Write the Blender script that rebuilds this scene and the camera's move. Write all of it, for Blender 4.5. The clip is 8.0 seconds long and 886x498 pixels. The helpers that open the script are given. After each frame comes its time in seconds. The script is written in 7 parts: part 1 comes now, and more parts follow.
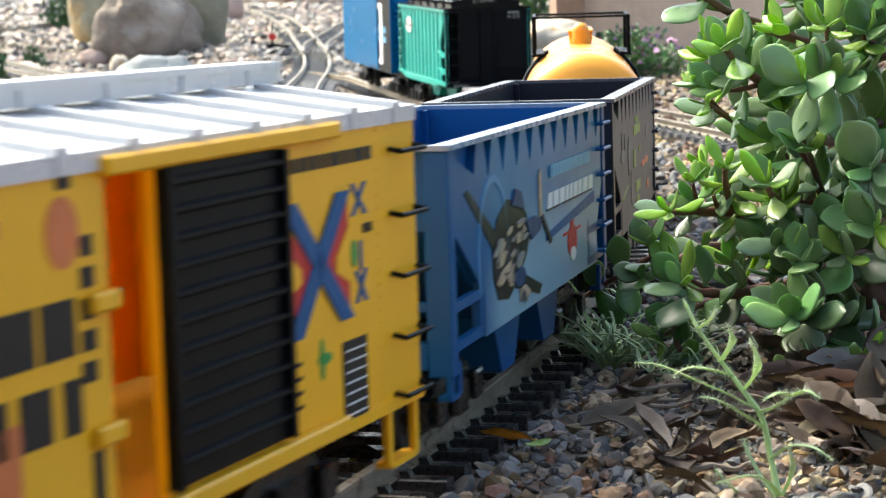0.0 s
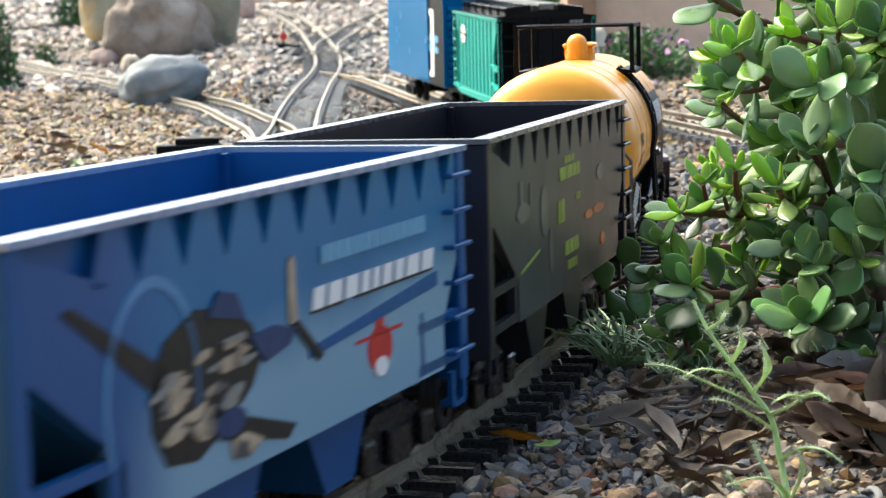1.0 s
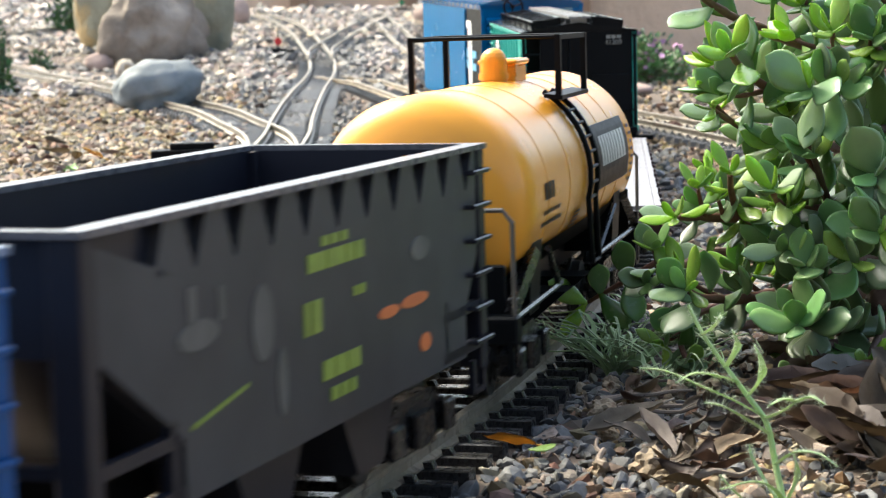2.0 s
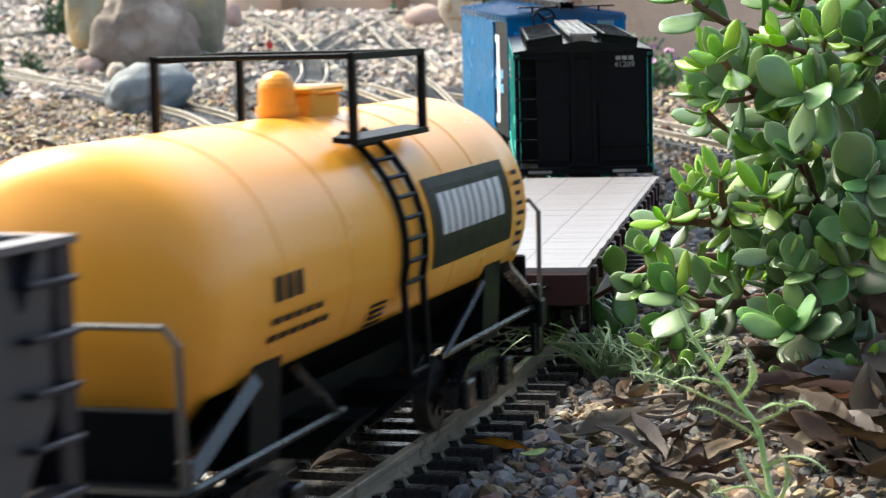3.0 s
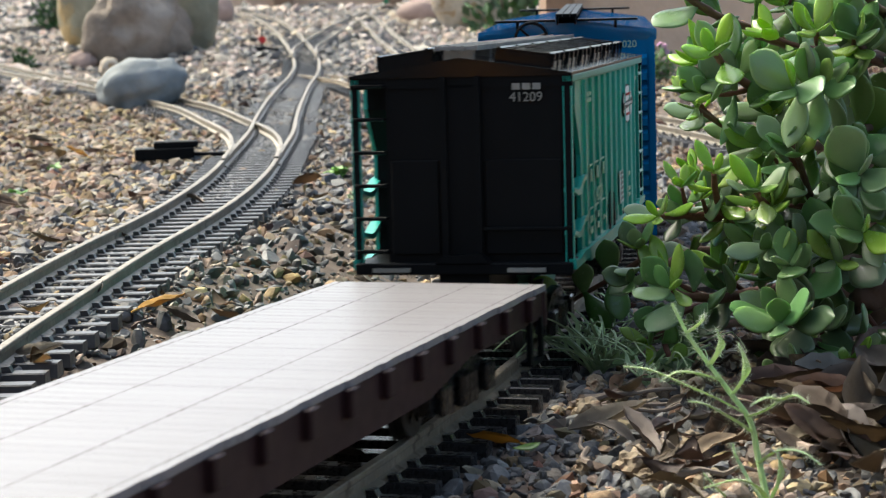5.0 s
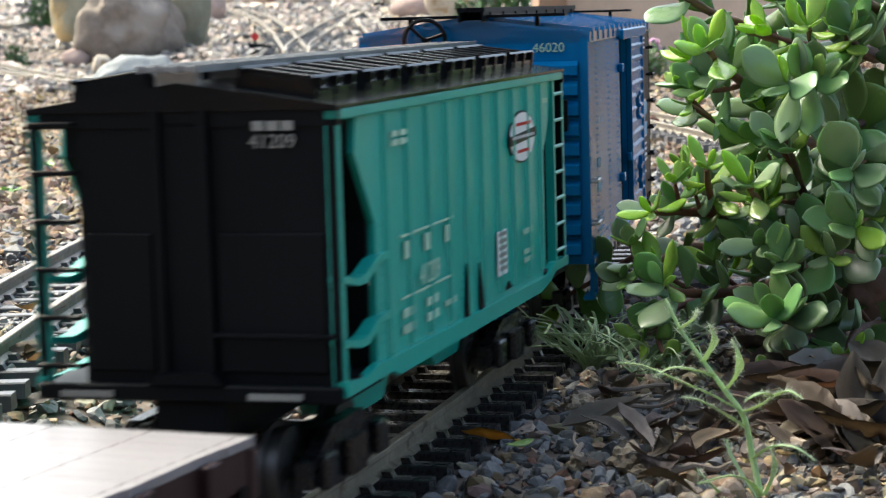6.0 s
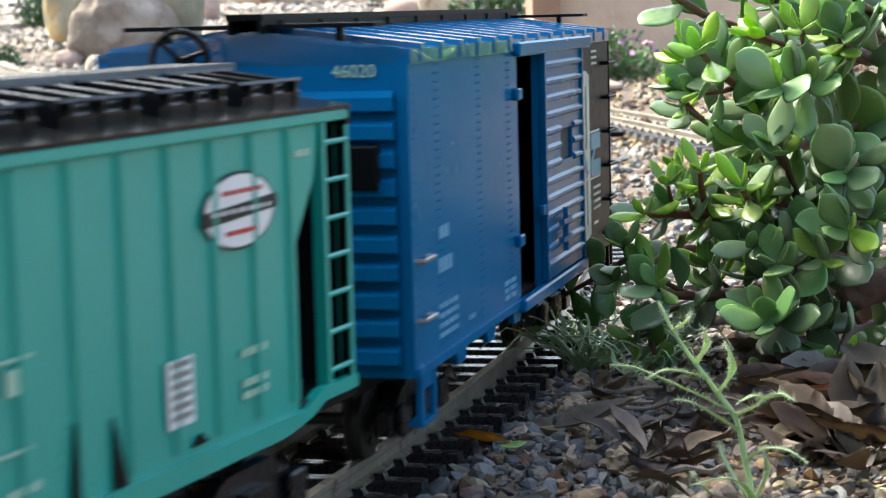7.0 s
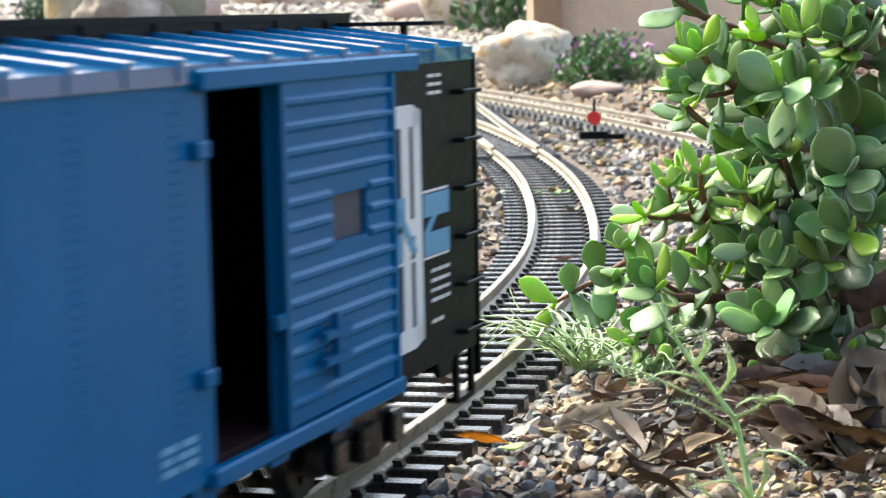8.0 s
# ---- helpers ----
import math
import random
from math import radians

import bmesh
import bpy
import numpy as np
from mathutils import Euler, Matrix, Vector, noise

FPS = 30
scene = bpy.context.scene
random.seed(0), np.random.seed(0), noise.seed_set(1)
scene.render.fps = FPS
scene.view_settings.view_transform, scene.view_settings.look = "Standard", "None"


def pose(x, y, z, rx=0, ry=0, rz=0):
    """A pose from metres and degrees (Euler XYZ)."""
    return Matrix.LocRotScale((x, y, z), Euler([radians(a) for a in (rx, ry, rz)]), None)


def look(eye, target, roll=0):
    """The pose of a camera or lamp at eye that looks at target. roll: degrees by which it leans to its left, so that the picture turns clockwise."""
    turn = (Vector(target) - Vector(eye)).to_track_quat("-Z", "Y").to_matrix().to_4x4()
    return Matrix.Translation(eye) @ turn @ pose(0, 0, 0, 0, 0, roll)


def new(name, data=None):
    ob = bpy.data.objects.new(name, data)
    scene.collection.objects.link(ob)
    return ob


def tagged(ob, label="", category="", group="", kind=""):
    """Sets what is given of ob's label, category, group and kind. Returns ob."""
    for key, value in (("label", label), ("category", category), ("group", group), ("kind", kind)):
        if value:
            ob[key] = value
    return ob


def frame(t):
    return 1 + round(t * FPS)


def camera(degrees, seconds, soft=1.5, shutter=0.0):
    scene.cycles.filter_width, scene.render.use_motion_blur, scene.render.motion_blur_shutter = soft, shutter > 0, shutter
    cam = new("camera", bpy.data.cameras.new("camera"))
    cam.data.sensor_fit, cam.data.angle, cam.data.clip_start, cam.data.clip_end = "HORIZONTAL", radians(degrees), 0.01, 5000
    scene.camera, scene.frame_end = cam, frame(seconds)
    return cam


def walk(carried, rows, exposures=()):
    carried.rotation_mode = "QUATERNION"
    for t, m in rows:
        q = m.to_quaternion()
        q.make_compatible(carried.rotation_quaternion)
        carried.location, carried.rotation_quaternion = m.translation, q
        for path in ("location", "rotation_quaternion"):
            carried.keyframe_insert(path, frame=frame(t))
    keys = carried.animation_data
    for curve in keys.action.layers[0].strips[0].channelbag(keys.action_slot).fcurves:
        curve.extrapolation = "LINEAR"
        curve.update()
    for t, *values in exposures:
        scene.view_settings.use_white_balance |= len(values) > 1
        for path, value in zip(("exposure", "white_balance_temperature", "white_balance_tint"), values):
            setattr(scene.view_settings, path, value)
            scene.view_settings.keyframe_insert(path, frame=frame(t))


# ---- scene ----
cam = camera(23.36, 8.0, soft=1.2, shutter=0.5)

# phone-like depth of field, sharp at the bush
cam.data.dof.use_dof, cam.data.dof.focus_distance, cam.data.dof.aperture_fstop = True, 1.0, 42.0

EYE = (0.0, 0.0, 0.1617)
# seconds, yaw, pitch, roll of the hand-held camera
TURNS = [(0.0, 0.242, -6.340, 1.73), (0.5, 0.423, -6.296, 1.54), (1.0, 0.517, -6.319, 1.51), (1.5, 0.467, -6.281, 1.62),
         (3.0, 0.131, -6.101, 1.41), (3.5, 0.024, -6.258, 1.49), (4.0, -0.003, -6.334, 1.59), (4.5, 0.0, -6.225, 1.53),
         (6.0, -0.228, -6.350, 1.65), (6.5, -0.341, -6.358, 1.68), (7.0, -0.417, -6.310, 1.48), (7.5, -0.413, -6.302, 1.33),
         (8.0, -0.417, -6.275, 1.22)]
walk(cam, [(t, pose(*EYE, 90 + pitch, 0, yaw) @ pose(0, 0, 0, 0, 0, -roll)) for t, yaw, pitch, roll in TURNS], [(t, stops, 6680, 0) for t, stops in ((0, 2.1), (1, 2.0), (2, 2.0), (3, 1.85), (3.5, 1.62), (4.5, 1.42), (5.2, 1.55), (6, 1.95), (6.5, 2.38), (8, 2.22))])

# ---- daylight: bright haze, the sun veiled and high beyond the wall ----
world = bpy.data.worlds.new("sky")
world.use_nodes = True
scene.world = world
sky = world.node_tree.nodes.new("ShaderNodeTexSky")
sky.sky_type, sky.sun_disc = "NISHITA", False
SUN_UP, SUN_TURN = 51.0, 311.0
sky.sun_elevation, sky.sun_rotation = radians(SUN_UP), radians(SUN_TURN)
sky.dust_density, sky.air_density, sky.ozone_density = 5.0, 0.7, 1.0
back = world.node_tree.nodes["Background"]
back.inputs["Strength"].default_value = 0.15
world.node_tree.links.new(sky.outputs["Color"], back.inputs["Color"])
sun = new("sun", bpy.data.lights.new("sun", "SUN"))
sun.data.energy, sun.data.angle, sun.data.color = 1.45, radians(24), (1.0, 0.94, 0.85)
sx, sy, sz = (math.sin(radians(SUN_TURN)) * math.cos(radians(SUN_UP)), math.cos(radians(SUN_TURN)) * math.cos(radians(SUN_UP)), math.sin(radians(SUN_UP)))
sun.matrix_basis = look((sx * 20, sy * 20, sz * 20), (0, 0, 0))


# ---- materials ----
def material(name, color, rough=0.5, metal=0.0, vary=0.12, grain=60.0, bump=0.15, spots=None, spot_scale=12.0, spot_at=0.6,
             island=0.0, each=0.0, coat=0.0, through_light=0.0, wear=0.0, stretch=None, sheen=0.5, smear=0.11):
    """A node material: base colour varied at two scales, optional stains of another colour, relief and uneven gloss."""
    m = bpy.data.materials.new(name)
    m.use_nodes = True
    n, l = m.node_tree.nodes, m.node_tree.links
    p = n["Principled BSDF"]
    tc = n.new("ShaderNodeTexCoord")
    vec = tc.outputs["Object"]
    if stretch:
        mp = n.new("ShaderNodeMapping")
        mp.inputs["Scale"].default_value = stretch
        l.new(vec, mp.inputs["Vector"])
        vec = mp.outputs["Vector"]

    def tex(scale, detail=4.0):
        t = n.new("ShaderNodeTexNoise")
        t.inputs["Scale"].default_value, t.inputs["Detail"].default_value = scale, detail
        l.new(vec, t.inputs["Vector"])
        return t.outputs["Fac"]

    def mixed(fac, a, b):
        x = n.new("ShaderNodeMix")
        x.data_type = "RGBA"
        if isinstance(fac, float):
            x.inputs[0].default_value = fac
        else:
            l.new(fac, x.inputs[0])
        for k, v in ((6, a), (7, b)):
            if isinstance(v, tuple):
                x.inputs[k].default_value = (*v, 1)
            else:
                l.new(v, x.inputs[k])
        return x.outputs[2]

    def ramp(fac, a, b):
        r = n.new("ShaderNodeMapRange")
        r.inputs["From Min"].default_value, r.inputs["From Max"].default_value = a, b
        l.new(fac, r.inputs["Value"])
        return r.outputs["Result"]

    def shade(k):
        return tuple(max(0.0, min(1.0, c * k)) for c in color)

    fine, broad = tex(grain, 6.0), tex(grain / 9, 3.0)
    c = mixed(ramp(broad, 0.3, 0.7), shade(1 - vary), shade(1 + vary))
    c = mixed(ramp(fine, 0.35, 0.75), c, mixed(0.5, c, shade(1 - 1.6 * vary)))
    if spots:
        c = mixed(ramp(tex(spot_scale, 5.0), spot_at, spot_at + 0.08), c, spots)
    rnd = None
    if island:
        rnd = n.new("ShaderNodeNewGeometry").outputs["Random Per Island"]
    elif each:
        rnd = n.new("ShaderNodeObjectInfo").outputs["Random"]
    if rnd:
        hs = n.new("ShaderNodeHueSaturation")
        amount = island or each
        for socket, mid, spread, seed in (("Value", 1.0, amount, 1.0), ("Hue", 0.5, amount * 0.06, 7.3), ("Saturation", 1.0, amount * 0.8, 3.7)):
            mul = n.new("ShaderNodeMath")
            mul.operation = "MULTIPLY"
            mul.inputs[1].default_value = seed * 13.7
            l.new(rnd, mul.inputs[0])
            fr = n.new("ShaderNodeMath")
            fr.operation = "FRACT"
            l.new(mul.outputs[0], fr.inputs[0])
            mr = n.new("ShaderNodeMapRange")
            mr.inputs["To Min"].default_value, mr.inputs["To Max"].default_value = mid - spread, mid + spread
            l.new(fr.outputs[0], mr.inputs["Value"])
            l.new(mr.outputs["Result"], hs.inputs[socket])
        l.new(c, hs.inputs["Color"])
        c = hs.outputs["Color"]
    if wear:
        c = mixed(ramp(tex(grain * 1.7, 8.0), 0.66, 0.72), c, tuple(0.5 * x + 0.5 * 0.22 for x in color))
    l.new(c, p.inputs["Base Color"])
    r = n.new("ShaderNodeMapRange")
    r.inputs["To Min"].default_value, r.inputs["To Max"].default_value = max(0.02, rough - smear), min(1.0, rough + smear)
    l.new(fine, r.inputs["Value"])
    l.new(r.outputs["Result"], p.inputs["Roughness"])
    p.inputs["Metallic"].default_value = metal
    p.inputs["Coat Weight"].default_value = coat
    p.inputs["Specular IOR Level"].default_value = sheen
    if through_light:
        p.inputs["Subsurface Weight"].default_value = through_light
        p.inputs["Subsurface Radius"].default_value = (0.004, 0.006, 0.002)
        p.inputs["Subsurface Scale"].default_value = 1.0
    if bump:
        b = n.new("ShaderNodeBump")
        b.inputs["Strength"].default_value, b.inputs["Distance"].default_value = bump, 0.25 / grain
        l.new(fine, b.inputs["Height"])
        l.new(b.outputs["Normal"], p.inputs["Normal"])
    return m


M_SOIL = material("soil", (0.095, 0.068, 0.05), 0.95, grain=90, vary=0.35, bump=0.8, spots=(0.17, 0.13, 0.10), spot_scale=40)
M_GREY_STONE = material("grey_gravel", (0.095, 0.094, 0.093), 0.6, grain=520, vary=0.35, bump=0.7, island=0.5)
M_TAN_STONE = material("tan_gravel", (0.295, 0.220, 0.142), 0.85, grain=520, vary=0.38, bump=0.9, island=0.5, spots=(0.36, 0.275, 0.18), spot_scale=190, spot_at=0.58)
M_LITTER = material("brown_bark_litter", (0.085, 0.052, 0.034), 0.85, grain=180, vary=0.35, bump=0.5, island=0.6)
M_OCHRE_ROCK = material("rough_ochre_stone", (0.33, 0.255, 0.170), 0.9, grain=600, vary=0.4, bump=1.0, spots=(0.20, 0.12, 0.07), spot_scale=120, spot_at=0.57)
M_FAR_STONE = material("far_gravel", (0.43, 0.36, 0.295), 0.85, grain=200, vary=0.3, bump=0.5, island=0.5)
M_RAIL = material("weathered_brass", (0.33, 0.275, 0.205), 0.48, metal=0.55, grain=300, vary=0.25, bump=0.1, spots=(0.14, 0.10, 0.07), spot_scale=90)
M_RAIL_DULL = material("dull_grey_brass", (0.235, 0.205, 0.165), 0.5, metal=0.5, grain=300, vary=0.25, bump=0.1, spots=(0.12, 0.10, 0.08), spot_scale=90)
M_TIE = material("black_tie_plastic", (0.028, 0.027, 0.027), 0.28, grain=400, vary=0.3, bump=0.2, spots=(0.13, 0.115, 0.10), spot_scale=45, spot_at=0.56, each=0.2)
M_TIE_DUSTY = material("dull_tie_plastic", (0.06, 0.06, 0.062), 0.36, grain=400, vary=0.3, bump=0.2, spots=(0.13, 0.11, 0.09), spot_scale=60, spot_at=0.6, each=0.2)
M_TIE_FAR = material("dusty_tie_plastic", (0.13, 0.125, 0.12), 0.6, grain=400, vary=0.3, bump=0.2, each=0.2)
M_YELLOW = material("yellow_car_plastic", (0.82, 0.42, 0.010), 0.4, grain=45, vary=0.06, bump=0.0, smear=0.04, sheen=0.35)
M_ORANGE = material("orange_car_plastic", (0.95, 0.54, 0.11), 0.45, grain=130, vary=0.06, bump=0.03)


def let_light_through(m, color, share):
    """Thin plastic or leaf that glows when lit from its far side."""
    n, l = m.node_tree.nodes, m.node_tree.links
    tr, mx = n.new("ShaderNodeBsdfTranslucent"), n.new("ShaderNodeMixShader")
    tr.inputs["Color"].default_value = (*color, 1)
    mx.inputs[0].default_value = share
    l.new(n["Principled BSDF"].outputs[0], mx.inputs[1])
    l.new(tr.outputs[0], mx.inputs[2])
    l.new(mx.outputs[0], n["Material Output"].inputs["Surface"])


let_light_through(M_ORANGE, (1.0, 0.82, 0.40), 0.8)
M_SILVER = material("silver_roof_paint", (0.60, 0.61, 0.62), 0.28, metal=0.3, grain=45, vary=0.08, bump=0.0, smear=0.04)
M_TRUCK = material("glossy_black_plastic", (0.012, 0.012, 0.013), 0.28, grain=300, vary=0.3, bump=0.05, sheen=0.45)
M_END_RAIL = material("grey_rail_plastic", (0.075, 0.07, 0.062), 0.4, grain=300, vary=0.2, bump=0.05)
M_BLACK = material("black_car_plastic", (0.004, 0.005, 0.006), 0.45, grain=45, vary=0.25, bump=0.0, smear=0.04, sheen=0.08)
M_DARK = material("dark_car_inside", (0.07, 0.072, 0.09), 0.7, grain=200, vary=0.25, bump=0.05)
M_HOPPER_BLUE = material("blue_hopper_plastic", (0.006, 0.070, 0.22), 0.36, grain=45, vary=0.1, bump=0.0, smear=0.04, sheen=0.2)
M_HOPPER_BLACK = material("black_hopper_plastic", (0.014, 0.015, 0.022), 0.35, grain=45, vary=0.2, bump=0.0, smear=0.04, sheen=0.25)
M_HOPPER_GREY = material("dark_grey_hopper_side", (0.040, 0.042, 0.046), 0.4, grain=45, vary=0.3, bump=0.0, smear=0.04, sheen=0.3)
M_TANK = material("orange_yellow_tank_plastic", (0.76, 0.325, 0.036), 0.26, grain=45, vary=0.05, bump=0.0, smear=0.04, sheen=0.36)
M_TEAL = material("teal_car_plastic", (0.015, 0.33, 0.265), 0.32, grain=45, vary=0.08, bump=0.0, smear=0.04)
M_BLUE = material("blue_boxcar_plastic", (0.004, 0.120, 0.285), 0.26, grain=45, vary=0.08, bump=0.0, smear=0.04, sheen=0.09)
M_MAROON = material("maroon_car_plastic", (0.026, 0.011, 0.012), 0.5, grain=160, vary=0.2, bump=0.05, sheen=0.2)
M_DECK = material("grey_brown_deck_boards", (0.225, 0.214, 0.220), 0.36, grain=60, vary=0.2, bump=0.08, each=0.06, smear=0.16, sheen=0.34, stretch=(0.25, 3, 1))
M_STEEL = material("wheel_steel", (0.40, 0.39, 0.37), 0.35, metal=0.9, grain=200, vary=0.15, bump=0.05)
M_WHITE = material("white_print", (0.74, 0.74, 0.72), 0.5, grain=200, vary=0.06, bump=0.0)
M_STUCCO = material("tan_stucco", (0.66, 0.47, 0.33), 0.95, grain=60, vary=0.1, bump=0.5)
M_BOULDER = material("brown_boulder", (0.25, 0.20, 0.155), 0.9, grain=75, vary=0.3, bump=1.0, spots=(0.33, 0.28, 0.23), spot_scale=6, spot_at=0.55)
M_GREEN_BOULDER = material("lichen_boulder", (0.25, 0.235, 0.165), 0.9, grain=30, vary=0.3, bump=1.0, spots=(0.45, 0.32, 0.15), spot_scale=7, spot_at=0.6)
M_GREY_ROCK = material("blue_grey_river_stone", (0.19, 0.21, 0.215), 0.7, grain=80, vary=0.25, bump=0.5, spots=(0.33, 0.33, 0.31), spot_scale=9, spot_at=0.58)
M_WHITE_ROCK = material("pale_limestone", (0.56, 0.48, 0.37), 0.9, grain=90, vary=0.3, bump=1.0, spots=(0.38, 0.25, 0.13), spot_scale=38, spot_at=0.56)
M_RED_ROCK = material("pink_red_stone", (0.38, 0.275, 0.23), 0.9, grain=90, vary=0.2, bump=0.6)
M_LEAF = material("succulent_leaf", (0.180, 0.290, 0.125), 0.32, grain=140, vary=0.2, bump=0.05, coat=0.1, sheen=0.42, each=0.34, through_light=0.15, spots=(0.24, 0.31, 0.16), spot_scale=170, spot_at=0.66)
M_LEAF_NEW = material("young_succulent_leaf", (0.27, 0.43, 0.085), 0.26, grain=140, vary=0.12, bump=0.05, each=0.2, coat=0.1, through_light=0.25)
M_BARK = material("brown_succulent_bark", (0.13, 0.075, 0.05), 0.8, grain=120, vary=0.35, bump=0.6)
M_STEM = material("pale_green_stem", (0.42, 0.58, 0.28), 0.6, grain=200, vary=0.15, bump=0.1, each=0.1, through_light=0.15)
M_DRY = material("dry_leaf", (0.155, 0.116, 0.087), 0.75, grain=120, vary=0.3, bump=0.3, each=0.5)
M_YELLOW_LEAF = material("yellowing_leaf", (0.55, 0.30, 0.05), 0.6, grain=120, vary=0.3, bump=0.3)
M_TWIG = material("grey_twig", (0.23, 0.18, 0.14), 0.9, grain=160, vary=0.3, bump=0.5)
M_RED = material("red_signal_paint", (0.55, 0.02, 0.02), 0.4, grain=160, vary=0.1, bump=0.02)
M_FAR_LEAF = material("far_leaf", (0.06, 0.12, 0.045), 0.7, grain=60, vary=0.3, bump=0.0, island=0.5)
M_FLOWER = material("pink_flower", (0.34, 0.16, 0.29), 0.7, grain=60, vary=0.2, bump=0.0, island=0.3)
let_light_through(M_LEAF, (0.30, 0.52, 0.08), 0.12)
let_light_through(M_LEAF_NEW, (0.40, 0.60, 0.12), 0.2)
let_light_through(M_STEM, (0.45, 0.65, 0.25), 0.25)
M_NAIL = material("dark_nail_row", (0.07, 0.055, 0.05), 0.6, grain=200, vary=0.2, bump=0.0)
M_PRINT_DULL = material("dull_grey_print", (0.085, 0.085, 0.08), 0.42, vary=0.4, grain=70, bump=0.0)


# ---- building helpers ----
def mesh_of(bm, name, mat, smooth=False):
    me = bpy.data.meshes.new(name)
    bm.normal_update()
    bm.to_mesh(me)
    bm.free()
    for k in (mat if isinstance(mat, (list, tuple)) else [mat]):
        me.materials.append(k)
    if smooth:
        me.polygons.foreach_set("use_smooth", [True] * len(me.polygons))
    return me


def part(name, bm, mat, parent=None, label="", smooth=False):
    ob = new(name, mesh_of(bm, name, mat, smooth))
    if parent is not None:
        ob.parent = parent
    return tagged(ob, label)


def thing(name, label, category, group="", kind=""):
    return tagged(new(name), label, category, group, kind)


def box(bm, x0, x1, y0, y1, z0, z1, bevel=0.0):
    """A box, its edges rounded by bevel; returns its vertices."""
    r = bmesh.ops.create_cube(bm, size=1.0, matrix=Matrix.Translation(((x0 + x1) / 2, (y0 + y1) / 2, (z0 + z1) / 2)) @ Matrix.Diagonal((x1 - x0, y1 - y0, z1 - z0, 1)))
    vs = r["verts"]
    if bevel:
        es = list({e for v in vs for e in v.link_edges})
        vs = bmesh.ops.bevel(bm, geom=es, offset=bevel, segments=1, affect="EDGES")["verts"]
    return vs


def prism(bm, outline, axis, a, b):
    """A plate: an outline of (u, v) drawn out along the axis from a to b."""
    def at(u, v, w):
        return {"x": (w, u, v), "y": (u, w, v), "z": (u, v, w)}[axis]
    lo = [bm.verts.new(at(u, v, a)) for u, v in outline]
    hi = [bm.verts.new(at(u, v, b)) for u, v in outline]
    n = len(outline)
    fs = [bm.faces.new(lo), bm.faces.new(hi[::-1])]
    fs += [bm.faces.new((lo[i], hi[i], hi[(i + 1) % n], lo[(i + 1) % n])) for i in range(n)]
    bmesh.ops.recalc_face_normals(bm, faces=fs)
    return lo + hi


def rod(bm, points, radius, sides=6, tip=None):
    """A tube along points; it tapers to the radius tip."""
    pts = [Vector(p) for p in points]
    rings, n = [], len(pts)
    side = Vector((0.31, 0.17, 0.93)).normalized()
    for i, p in enumerate(pts):
        d = (pts[min(i + 1, n - 1)] - pts[max(i - 1, 0)]).normalized()
        u = side - d * side.dot(d)
        if u.length < 0.05:
            u = Vector((1, 0, 0)) - d * d.x
        u.normalize()
        side, w = u, d.cross(u)
        r = radius if tip is None else radius + (tip - radius) * i / (n - 1)
        rings.append([bm.verts.new(p + (u * math.cos(a) + w * math.sin(a)) * r) for a in [2 * math.pi * k / sides for k in range(sides)]])
    for a, b in zip(rings, rings[1:]):
        for k in range(sides):
            bm.faces.new((a[k], a[(k + 1) % sides], b[(k + 1) % sides], b[k]))
    bm.faces.new(rings[0][::-1])
    bm.faces.new(rings[-1])


def disc(bm, centre, radius, depth, axis="x", sides=20):
    turn = {"x": Euler((0, radians(90), 0)), "y": Euler((radians(90), 0, 0)), "z": Euler((0, 0, 0))}[axis].to_matrix().to_4x4()
    return bmesh.ops.create_cone(bm, cap_ends=True, segments=sides, radius1=radius, radius2=radius, depth=depth, matrix=Matrix.Translation(centre) @ turn)["verts"]


def smoothstep(a, b, x):
    k = max(0.0, min(1.0, (x - a) / (b - a)))
    return k * k * (3 - 2 * k)


# ---- the line of the main track: one wide curve, rail heads at height 0 ----
CX, CY, R = -4.0122, 1.9422, 4.1307


BEND = [(-3, 0), (-0.45, 0), (0.1, -0.009), (0.48, -0.02), (0.785, -0.026), (1.05, -0.018), (1.3, 0.004), (1.6, 0.048), (2.1, 0.15), (2.6, 0.27)]


def on_line(s, off=0.0):
    """A point of the line at the arc length s; past the bush it tightens a little, then runs out straighter."""
    a, (ss, bs) = s / R, zip(*BEND)
    r = R + off + float(np.mean(np.interp([s - 0.12, s - 0.06, s, s + 0.06, s + 0.12], ss, bs)))
    return CX + r * math.cos(a), CY + r * math.sin(a)


def line_height(s):
    return min(0.06, 0.035 * (max(0.0, s + 0.45) / 1.235) ** 1.1)


def line_pose(s, sag=0.0):
    """The pose of a vehicle whose middle stands at s: x outwards, y back along the train, z up."""
    (x0, y0), (x1, y1) = on_line(s - 0.1, -sag), on_line(s + 0.1, -sag)
    x, y = on_line(s, -sag)
    climb = math.degrees(math.atan2(line_height(s + 0.1) - line_height(s - 0.1), 0.2))
    return pose(x, y, line_height(s), climb, 0, math.degrees(math.atan2(y1 - y0, x1 - x0)) - 90)


